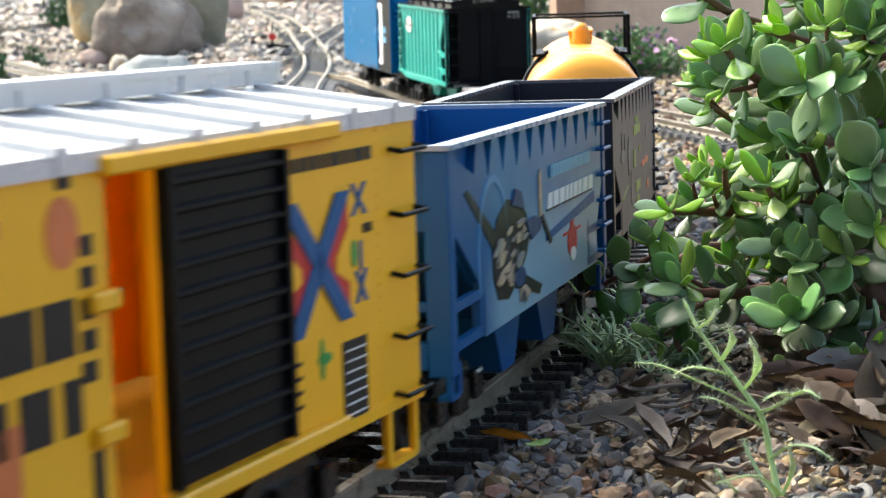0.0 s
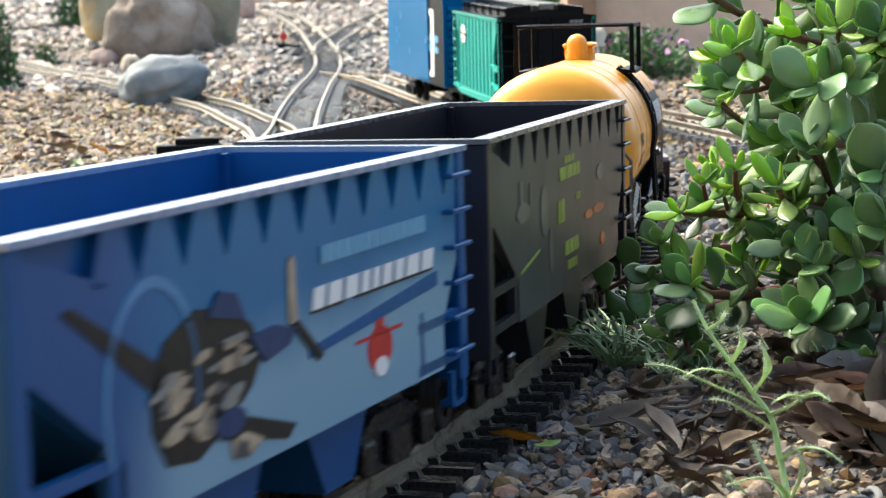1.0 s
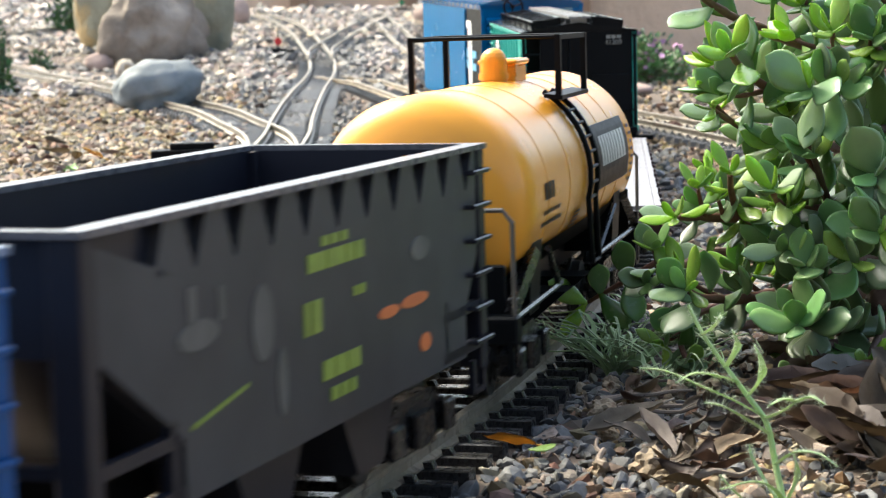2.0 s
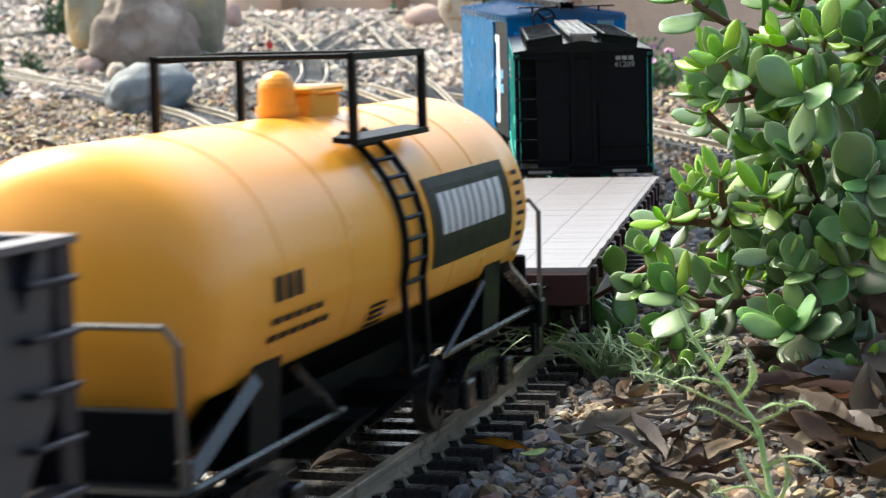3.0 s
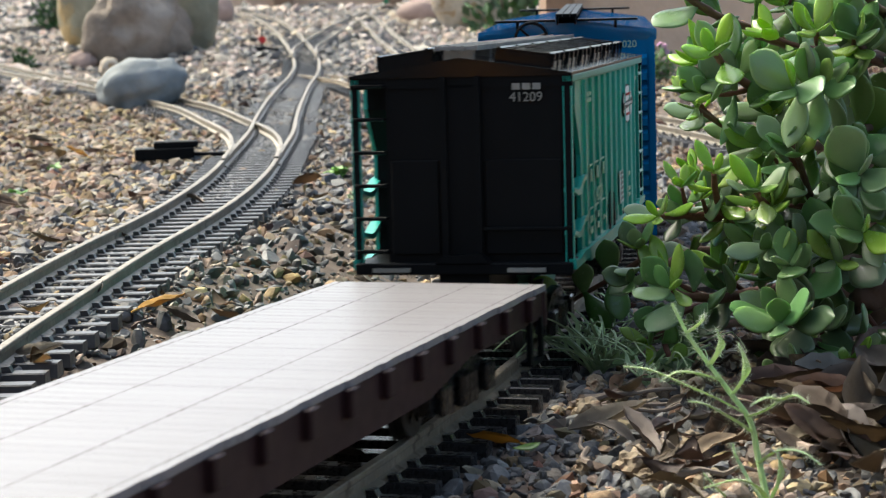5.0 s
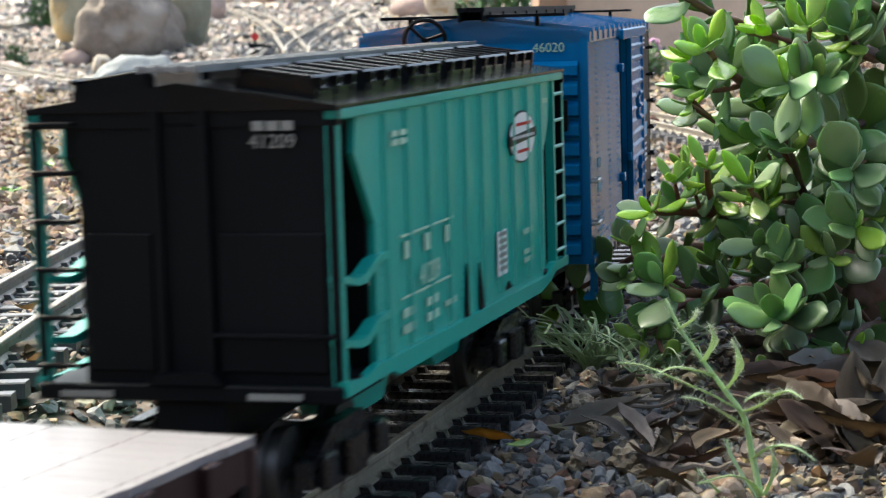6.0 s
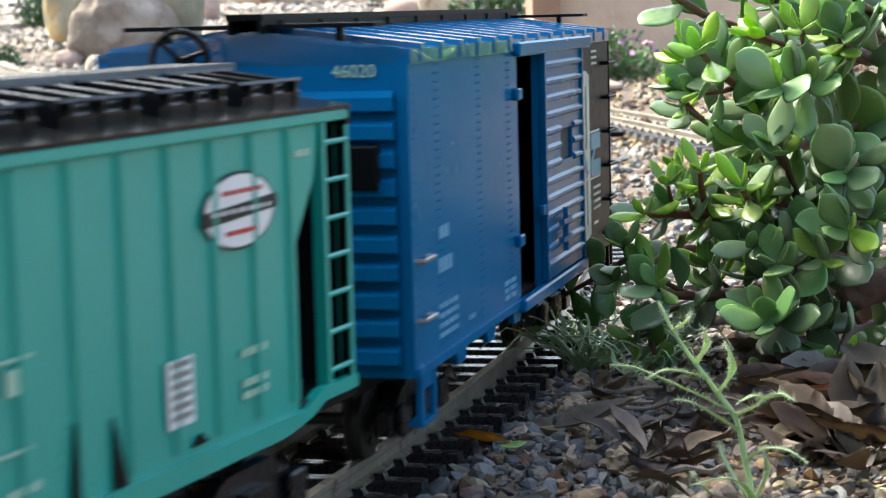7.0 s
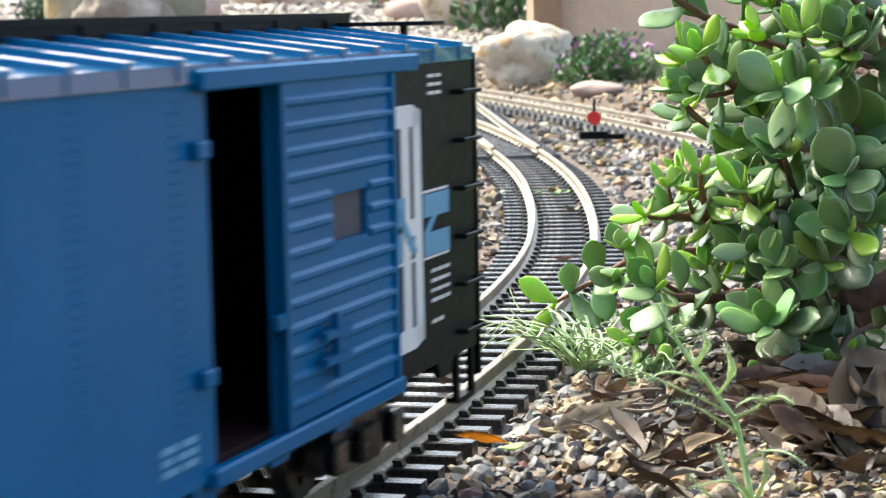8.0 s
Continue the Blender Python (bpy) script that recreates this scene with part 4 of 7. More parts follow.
        box(bm, px - 0.0010, px + 0.0010, -0.025, 0.053, 0.1490, 0.1515)
        part("handrail", bm, M_BLACK, car)
        # ladder that follows the curve of the tank
        arcs = []
        for y in (-0.008, 0.014):
            pts = [(k * (r + 0.002) * math.cos(a), y, cz + (r + 0.002) * math.sin(a)) for a in [radians(58 - 9 * i) for i in range(9)]] + [(k * (r + 0.002), y, 0.040)]
            bm = bmesh.new()
            rod(bm, pts, 0.0014, 6)
            part("ladder_stile", bm, M_BLACK, car)
            arcs.append(pts)
        for a, b in list(zip(*arcs))[1::1][:9]:
            bm = bmesh.new()
            rod(bm, [a, b], 0.0009, 6)
            part("ladder_rung", bm, M_BLACK, car)
    for y in (-0.025, 0.053):
        bm = bmesh.new()
        rod(bm, [(-0.036, y, 0.1505), (0.036, y, 0.1505)], 0.0010, 6)
        part("handrail", bm, M_BLACK, car)
    # frame, cradles and braces
    bm = bmesh.new()
    box(bm, -0.014, 0.014, -0.195, 0.195, 0.026, 0.040)
    for k in (-1, 1):
        box(bm, -0.046, 0.046, min(k * 0.197, k * 0.187), max(k * 0.197, k * 0.187), 0.028, 0.040, 0.001)
        prism(bm, [(-0.040, 0.032), (0.040, 0.032), (0.042, 0.066), (0.030, 0.048), (0.0, 0.038), (-0.030, 0.048), (-0.042, 0.066)], "y", k * 0.125 - 0.012, k * 0.125 + 0.012)
    part("frame", bm, M_BLACK, car)
    for k in (-1, 1):
        for m in (-1, 1):
            bm = bmesh.new()
            rod(bm, [(m * 0.040, k * 0.060, 0.036), (m * 0.043, k * 0.105, 0.058)], 0.0016, 6)
            rod(bm, [(m * 0.043, k * 0.140, 0.060), (m * 0.042, k * 0.190, 0.040)], 0.0030, 4)
            rod(bm, [(m * 0.042, k * 0.190, 0.037), (m * 0.040, k * 0.055, 0.036)], 0.0014, 6)
            part("brace", bm, M_TRUCK, car)
            step_iron(car, M_BLACK, m * 0.043, min(k * 0.196, k * 0.184), max(k * 0.196, k * 0.184), 0.017, 0.030)
        bm = bmesh.new()
        rod(bm, [(-0.044, k * 0.192, 0.040), (-0.044, k * 0.193, 0.078), (-0.040, k * 0.193, 0.083), (0.040, k * 0.193, 0.083), (0.044, k * 0.193, 0.078), (0.044, k * 0.192, 0.040)], 0.0011, 6)
        part("end_rail", bm, M_END_RAIL, car, "grey bent end rail")
        bm = bmesh.new()
        prism(bm, [(-0.024, 0.016), (0.024, 0.016), (0.040, 0.030), (-0.040, 0.030)], "y", k * 0.03 - 0.012, k * 0.03 + 0.012)
        part("air_tank", bm, M_BLACK, car)

    def wrap(name, label, mat, lift, y0, y1, z0, z1):
        """A strip of print laid on the round of the tank."""
        bm = bmesh.new()
        a0, a1 = math.asin((z0 - cz) / (r + 0.0004)), math.asin((z1 - cz) / (r + 0.0004))
        q = r + 0.0004 + lift
        rows = [[bm.verts.new((q * math.cos(a0 + (a1 - a0) * i / 8), y, cz + q * math.sin(a0 + (a1 - a0) * i / 8))) for i in range(9)] for y in (y0, y1)]
        for i in range(8):
            bm.faces.new((rows[0][i], rows[1][i], rows[1][i + 1], rows[0][i + 1]))
        ret = bmesh.ops.solidify(bm, geom=bm.faces[:], thickness=0.0003)
        return part(name, bm, mat, car, label)
    wrap("name_panel", "black panel printed on the tank", M_PRINT_BLACK, 0.0002, 0.030, 0.139, 0.072, 0.1045)
    rng, y = random.Random(4), 0.0405
    for i in range(9):
        w = rng.uniform(0.0062, 0.0088)
        wrap("panel_letter_bar", "pale bar of panel lettering", M_WHITE, 0.0005, y, y + w, 0.0835, 0.0985)
        y += w + 0.0024
    for i in range(3):
        wrap("letter_bar", "black lettering bar", M_PRINT_BLACK, 0.0002, -0.128 + i * 0.0085, -0.122 + i * 0.0085, 0.081, 0.0885)
    for j, (y0, n) in enumerate(((-0.130, 5), (-0.132, 6))):
        for i in range(n):
            wrap("letter_bar", "black lettering bar", M_PRINT_BLACK, 0.0002, y0 + i * 0.009, y0 + 0.0065 + i * 0.009, 0.0745 - j * 0.005, 0.0765 - j * 0.005)
    for i in range(4):
        wrap("letter_bar", "black lettering bar", M_PRINT_BLACK, 0.0002, -0.036 + 0.001 * (i % 2), -0.018, 0.060 + i * 0.0022, 0.0612 + i * 0.0022)
    for i in range(8):
        wrap("letter_bar", "brown lettering bar", M_MAROON, 0.0002, 0.147, 0.158 - 0.002 * (i % 3), 0.068 + i * 0.0042, 0.0697 + i * 0.0042)
    running_gear(car, 0.196, 0.125)
    return car


def flat_car():
    car = thing("flat_car", "empty model flat car with grey-brown plank deck", "model railway car", "cars of the train")
    L, W, zt = 0.5581, 0.0981, 0.0451
    x = W / 2
    bm = bmesh.new()
    box(bm, -x + 0.004, x - 0.004, -L / 2 + 0.002, L / 2 - 0.002, 0.034, 0.0425)
    for k in (-1, 1):
        prism(bm, [(-L / 2, 0.031), (-0.17, 0.031), (-0.12, 0.0235), (0.12, 0.0235), (0.17, 0.031), (L / 2, 0.031), (L / 2, 0.0425), (-L / 2, 0.0425)], "x", min(k * (x - 0.004), k * (x - 0.001)), max(k * (x - 0.004), k * (x - 0.001)))
    box(bm, -0.012, 0.012, -L / 2 + 0.01, L / 2 - 0.01, 0.024, 0.034)
    part("frame", bm, M_MAROON, car)
    for k in (-1, 1):
        bm = bmesh.new()
        box(bm, -x, x, min(k * (L / 2 - 0.003), k * (L / 2 + 0.002)), max(k * (L / 2 - 0.003), k * (L / 2 + 0.002)), 0.027, 0.0425, 0.0008)
        part("end_sill", bm, M_MAROON, car)
        grab(car, M_BLACK, (-0.030, k * (L / 2 + 0.002), 0.036), (-0.012, k * (L / 2 + 0.002), 0.036), (0, k * 0.004, 0))
        grab(car, M_BLACK, (0.012, k * (L / 2 + 0.002), 0.036), (0.030, k * (L / 2 + 0.002), 0.036), (0, k * 0.004, 0))
        for m in (-1, 1):
            step_iron(car, M_BLACK, m * (x - 0.001), min(k * 0.272, k * 0.255), max(k * 0.272, k * 0.255), 0.014, 0.032)
    pm = bmesh.new()
    box(pm, -0.0018, 0.0018, -0.0036, 0.0036, 0.0330, 0.0428, 0.0006)
    pocket = mesh_of(pm, "stake_pocket", M_MAROON)
    for k in (-1, 1):
        for i in range(15):
            ob = new("stake_pocket", pocket)
            ob.parent = car
            ob.location = (k * (x + 0.0004), -0.252 + i * 0.036, 0)
    n = 64
    w = L / n
    bm = bmesh.new()
    box(bm, -x + 0.0005, x - 0.0005, -w / 2 + 0.00008, w / 2 - 0.00008, 0.0424, zt, 0.00012)
    board = mesh_of(bm, "deck_board", M_DECK)
    rng = random.Random(5)
    for i in range(n):
        ob = new("deck_board", board)
        ob.parent = car
        ob.location = (rng.uniform(-0.0004, 0.0004), -L / 2 + (i + 0.5) * w, rng.uniform(-0.00006, 0.00003))
    bm = bmesh.new()
    for i in range(n):
        for u in (-0.0445, -0.016, 0.0165, 0.0445):
            box(bm, u - 0.00028, u + 0.00028, -L / 2 + (i + 0.3) * w, -L / 2 + (i + 0.78) * w, zt - 0.0004, zt + 0.0001)
    tagged(part("deck_nailing", bm, M_NAIL, car), kind="stuff")
    running_gear(car, L / 2, 0.195)
    return car


def green_hopper():
    car = thing("covered_hopper_car", "teal model covered hopper car with black ends and roof hatches", "model railway car", "cars of the train")
    L, W, zb, zt = 0.3343, 0.1031, 0.0441, 0.1325
    x = W / 2
    shape = [(-0.144, 0.1295), (-0.147, 0.1175), (-0.127, 0.093), (-0.1285, 0.043), (0.125, 0.0415), (0.122, 0.090), (0.140, 0.112), (0.146, 0.1295)]
    for k in (-1, 1):
        bm = bmesh.new()
        prism(bm, shape, "x", min(k * (x - 0.003), k * (x - 0.0008)), max(k * (x - 0.003), k * (x - 0.0008)))
        part("side_panel", bm, M_TEAL, car)
        for i in range(10):
            y = -0.115 + i * 0.0262
            bm = bmesh.new()
            prism(bm, [(k * (x - 0.0009), y - 0.0022), (k * (x + 0.0008), y - 0.0011), (k * (x + 0.0008), y + 0.0011), (k * (x - 0.0009), y + 0.0022)], "z", 0.0475, 0.1285)
            part("side_rib", bm, M_TEAL, car)
        bm = bmesh.new()
        box(bm, min(k * (x - 0.004), k * (x + 0.001)), max(k * (x - 0.004), k * (x + 0.001)), -L / 2, L / 2, 0.1290, zt, 0.0005)
        part("top_chord", bm, M_TEAL, car)
        bm = bmesh.new()
        prism(bm, [(-L / 2, 0.0425), (-0.118, 0.0425), (-0.110, 0.0400), (0.110, 0.0385), (0.130, 0.0410), (0.140, 0.0440), (L / 2, 0.0440), (L / 2, 0.0480), (0.138, 0.0480), (0.125, 0.0440), (-0.120, 0.0470), (-0.130, 0.0475), (-0.150, 0.0455), (-L / 2, 0.0475)], "x",
              min(k * (x - 0.002), k * (x + 0.0014)), max(k * (x - 0.002), k * (x + 0.0014)))
        part("side_sill", bm, M_TEAL, car)
        for y in (-L / 2 + 0.0015, L / 2 - 0.0015, L / 2 - 0.0205):
            bm = bmesh.new()
            box(bm, min(k * (x - 0.0035), k * (x + 0.0005)), max(k * (x - 0.0035), k * (x + 0.0005)), y - 0.0014, y + 0.0014, 0.045, 0.130)
            part("corner_post", bm, M_TEAL, car)
        for i in range(7):
            z = 0.052 + 0.0118 * i
            bm = bmesh.new()
            rod(bm, [(k * x, L / 2 - 0.0205, z), (k * x, L / 2 - 0.001, z)], 0.0009, 6)
            part("rung", bm, M_TEAL, car)
        for z in (0.0815, 0.0615):
            bm = bmesh.new()
            prism(bm, [(-0.1665, z - 0.001), (-0.150, z - 0.0035), (-0.143, z - 0.003), (-0.127, z + 0.0015), (-0.118, z + 0.0015), (-0.118, z - 0.001), (-0.127, z - 0.001), (-0.142, z - 0.006), (-0.150, z - 0.006), (-0.1665, z - 0.0030)], "x",
                  min(k * (x - 0.004), k * (x + 0.001)), max(k * (x - 0.004), k * (x + 0.001)))
            part("end_brace", bm, M_TEAL, car)
    for k in (-1, 1):
        # sloping end sheet, frame posts and deck
        bm = bmesh.new()
        prism(bm, [(k * 0.146, 0.1295), (k * 0.148, 0.1295), (k * 0.148, 0.117), (k * 0.130, 0.094), (k * 0.130, 0.045), (k * 0.128, 0.045), (k * 0.128, 0.094), (k * 0.146, 0.117)], "x", -x + 0.003, x - 0.003)
        part("end_sheet", bm, M_BLACK, car)
        bm = bmesh.new()
        y0, y1 = sorted((k * L / 2, k * (L / 2 - 0.003)))
        for u, d in ((-x, 0.0), (x - 0.003, 0.0), (-0.0095, 0.002), (0.0065, 0.002)):
            box(bm, u, u + 0.003, y0 - (d if k < 0 else 0), y1 + (d if k > 0 else 0), 0.044, 0.133)
        prism(bm, [(-x - 0.001, 0.1275), (x + 0.001, 0.1275), (x + 0.001, 0.1325), (0, 0.1405), (-x - 0.001, 0.1325)], "y", y0, y1)
        part("end_frame", bm, M_BLACK, car)
        bm = bmesh.new()
        for u0, u1, d in ((-0.0065, 0.0065, 0.0), (-x + 0.016, -0.0095, 0.001), (0.0095, x - 0.003, 0.001)):
            pm = bmesh.new()
            box(pm, u0, u1, y0 + d, y1 - d, 0.046, 0.129)
            part("end_panel", pm, M_BLACK, car, "flat black end panel")
        for u0, u1 in ((-x + 0.018, -0.011), (0.011, x - 0.005)):
            box(bm, u0, u1, min(k * (L / 2 + 0.0003), k * (L / 2 - 0.001)), max(k * (L / 2 + 0.0003), k * (L / 2 - 0.001)), 0.050, 0.094, 0.0003)
        part("end_plate", bm, M_BLACK, car)
        bm = bmesh.new()
        box(bm, -x, x, min(k * (L / 2 + 0.003), k * 0.125), max(k * (L / 2 + 0.003), k * 0.125), 0.0405, 0.046, 0.0006)
        part("end_deck", bm, M_BLACK, car)
        for u0, u1, z in [(-x + 0.001, -x + 0.0155, 0.0515 + 0.0155 * i) for i in range(6)]:
            grab(car, M_BLACK, (u0, k * L / 2, z), (u1, k * L / 2, z), (0, k * 0.002, 0), "rung")
        grab(car, M_BLACK, (0.0105, k * L / 2, 0.0620), (x - 0.002, k * L / 2, 0.0620), (0, k * 0.003, 0))
        for u in (-0.034, 0.030):
            bm = bmesh.new()
            box(bm, u - 0.009, u + 0.009, min(k * (L / 2 + 0.0025), k * (L / 2 + 0.004)), max(k * (L / 2 + 0.0025), k * (L / 2 + 0.004)), 0.0418, 0.0438)
            part("foot_plate", bm, M_PRINT_GREY, car)
        bm = bmesh.new()
        prism(bm, [(-0.013, 0.046), (0.013, 0.046), (0.009, 0.0505), (-0.009, 0.0495)], "y", min(k * (L / 2 + 0.004), k * (L / 2 - 0.004)), max(k * (L / 2 + 0.004), k * (L / 2 - 0.004)))
        part("brake_step", bm, M_BLACK, car)
    bm = bmesh.new()
    prism(bm, [(-x - 0.001, zt), (x + 0.001, zt), (x + 0.001, zt + 0.0012), (0, 0.1415), (-x - 0.001, zt + 0.0012)], "y", -L / 2 - 0.001, L / 2 + 0.001)
    part("roof", bm, M_HATCH, car, "glossy black gable roof")
    hm, sm, rm = bmesh.new(), bmesh.new(), bmesh.new()
    prism(hm, [(-0.0135, -0.002), (0.0135, -0.002), (0.0135, 0.0030), (0.0105, 0.0052), (-0.0105, 0.0052), (-0.0135, 0.0030)], "y", -0.0205, 0.0205)
    box(sm, -0.0140, 0.0140, -0.0010, 0.0010, 0.0, 0.0066, 0.0003)
    rod(rm, [(0, -0.0225, 0.0062), (0, 0.0225, 0.0062)], 0.0010, 6)
    hatch, strap, bar = mesh_of(hm, "roof_hatch", M_HATCH), mesh_of(sm, "strap", M_HATCH), mesh_of(rm, "latch_bar", M_HATCH)
    for k in (-1, 1):
        for i in range(6):
            ob = new("roof_hatch", hatch)
            ob.parent = car
            ob.matrix_basis = pose(k * 0.028, -0.1345 + i * 0.0535, 0.1374, 0, k * 8, 0)
            for y in (-0.0165, 0.0, 0.0165):
                piece = new("strap", strap)
                piece.parent, piece.location = ob, (0, y, 0)
            for u in (-0.0118, 0.0118):
                piece = new("latch_bar", bar)
                piece.parent, piece.location = ob, (u, 0, 0)
    bm = bmesh.new()
    for i in range(44):
        y = -0.172 + i * 0.008
        box(bm, -0.0095, 0.0095, y - 0.0022, y + 0.0022, 0.1452, 0.1468)
    for u in (-0.0095, -0.0032, 0.0032, 0.0095):
        box(bm, u - 0.0006, u + 0.0006, -0.175, 0.175, 0.1448, 0.1472)
    for i in range(8):
        box(bm, -0.007, 0.007, -0.166 + i * 0.0474 - 0.002, -0.166 + i * 0.0474 + 0.002, 0.1395, 0.1450)
    part("running_board", bm, M_GRATE, car, "grey grating walkway")
    for k in (-1, 1):
        for y in (-0.055, 0.055):
            bm = bmesh.new()
            prism(bm, [(y - 0.045, 0.042), (y + 0.045, 0.042), (y + 0.018, 0.018), (y - 0.018, 0.018)], "x", min(k * 0.004, k * 0.024), max(k * 0.004, k * 0.024))
            part("outlet_gate", bm, M_TEAL, car)
    bm = bmesh.new()
    box(bm, -0.012, 0.012, -L / 2, L / 2, 0.026, 0.042)
    part("centre_sill", bm, M_BLACK, car)
    # prints on the outer side, the same emblem on both
    for k in (-1, 1):
        sx = k * x + (0.0 if k > 0 else -0.0004)
        printed(car, "round_emblem", "white oval emblem with black band", M_WHITE, sx, [oval(0.085, 0.1080, 0.0225, 0.0102, 32)])
        printed(car, "emblem_rim", "black edge of the oval emblem", M_PRINT_BLACK, sx - k * 0.0002, [oval(0.085, 0.1080, 0.0236, 0.0110, 32)])
        printed(car, "emblem_band", "black slanted band across the emblem", M_PRINT_BLACK, sx + k * 0.0003, [[(0.0605, 0.1050), (0.1095, 0.1070), (0.1095, 0.1110), (0.0605, 0.1090)]])
        printed(car, "emblem_lettering", "pale bars on the emblem's band", M_WHITE, sx + k * 0.0006, [[(a, z0 + 0.001), (b, z0 + 0.001), (b, z1 + 0.001), (a, z1 + 0.001)] for (a, z0), (b, _), _, (_, z1) in text_bars(0.066, 0.104, 0.1066, 0.0012, 7, 3, 1.0)])
        printed(car, "emblem_lettering", "red bars on the emblem", M_PRINT_RED, sx + k * 0.0004, text_bars(0.073, 0.099, 0.1128, 0.0013, 8, 4, 0.6) + text_bars(0.075, 0.096, 0.1015, 0.0013, 7, 5, 0.6))
    printed(car, "lettering_bar", "pale lettering bars on teal", M_TEAL_PALE, x, text_bars(-0.096, -0.036, 0.0775, 0.0060, 3, 21, 3.2) + [rect(-0.101, -0.031, 0.0853, 0.0861), rect(-0.101, -0.033, 0.0640, 0.0648)]
            + text_bars(-0.100, -0.085, 0.0575, 0.003, 2, 23) + text_bars(-0.07, -0.055, 0.0575, 0.003, 2, 24) + text_bars(-0.100, -0.085, 0.052, 0.003, 2, 25)
            + text_bars(-0.07, -0.055, 0.052, 0.003, 2, 26) + text_bars(-0.045, -0.03, 0.054, 0.002, 3, 27) + text_bars(0.083, 0.10, 0.0665, 0.0022, 3, 28) + text_bars(0.083, 0.10, 0.058, 0.002, 3, 29) + text_bars(0.083, 0.10, 0.0545, 0.002, 3, 30)
            + text_bars(-0.108, -0.09, 0.120, 0.002, 2, 31) + text_bars(-0.108, -0.09, 0.117, 0.002, 2, 32) + text_bars(0.125, 0.135, 0.120, 0.002, 2, 33))
    lettering(car, "41209", M_TEAL_PALE, pose(x + 0.0010, -0.067, 0.0662, 90, 0, 90), 0.0105, "pale car number on the teal side")
    printed(car, "data_panel", "white panel of dark lines", M_WHITE, x + 0.0002, [rect(0.036, 0.051, 0.0545, 0.0725)])
    printed(car, "data_line", "dark lines of the panel", M_PRINT_GREY, x + 0.0005, [rect(0.038, 0.049, 0.0565 + 0.0028 * i, 0.0580 + 0.0028 * i) for i in range(6)])
    # tapered recesses laid on flat, their inner dark put in as black
    printed(car, "vent_print", "flat black shape painted for a tapered recess", M_BLACK, x, [[(-0.016, 0.0455), (-0.010, 0.0455), (-0.0125, 0.066)], [(0.006, 0.0455), (0.013, 0.0455), (0.0065, 0.064)], [(0.050, 0.0475), (0.060, 0.0475), (0.055, 0.0505)]])
    lettering(car, "41209", M_PRINT_GREY, pose(0.031, -L / 2 - 0.0006, 0.1208, 90, 0, 0), 0.0062, "pale car number on the black end")
    bm = bmesh.new()
    for i in range(3):
        box(bm, 0.0245 + i * 0.0048, 0.0282 + i * 0.0048, -L / 2 - 0.0007, -L / 2, 0.1262, 0.1292)
    part("lettering_bar", bm, M_PRINT_GREY, car)
    rivets(car, M_TEAL, x, [(-0.124, 0.050, -0.124, 0.092, 14), (-0.113, 0.0445, 0.120, 0.0430, 40), (0.020, 0.045, 0.005, 0.066, 8), (-0.028, 0.045, -0.016, 0.066, 8), (0.118, 0.046, 0.118, 0.088, 14)])
    running_gear(car, L / 2, 0.118)
    return car


M_HATCH = material("black_hatch_plastic", (0.006, 0.007, 0.008), 0.14, grain=200, vary=0.25, bump=0.0, smear=0.05, sheen=0.12)
# walkway grating, a lighter grey than the hatches
M_GRATE = material("grey_grating", (0.17, 0.17, 0.165), 0.5, grain=200, vary=0.3, bump=0.05)


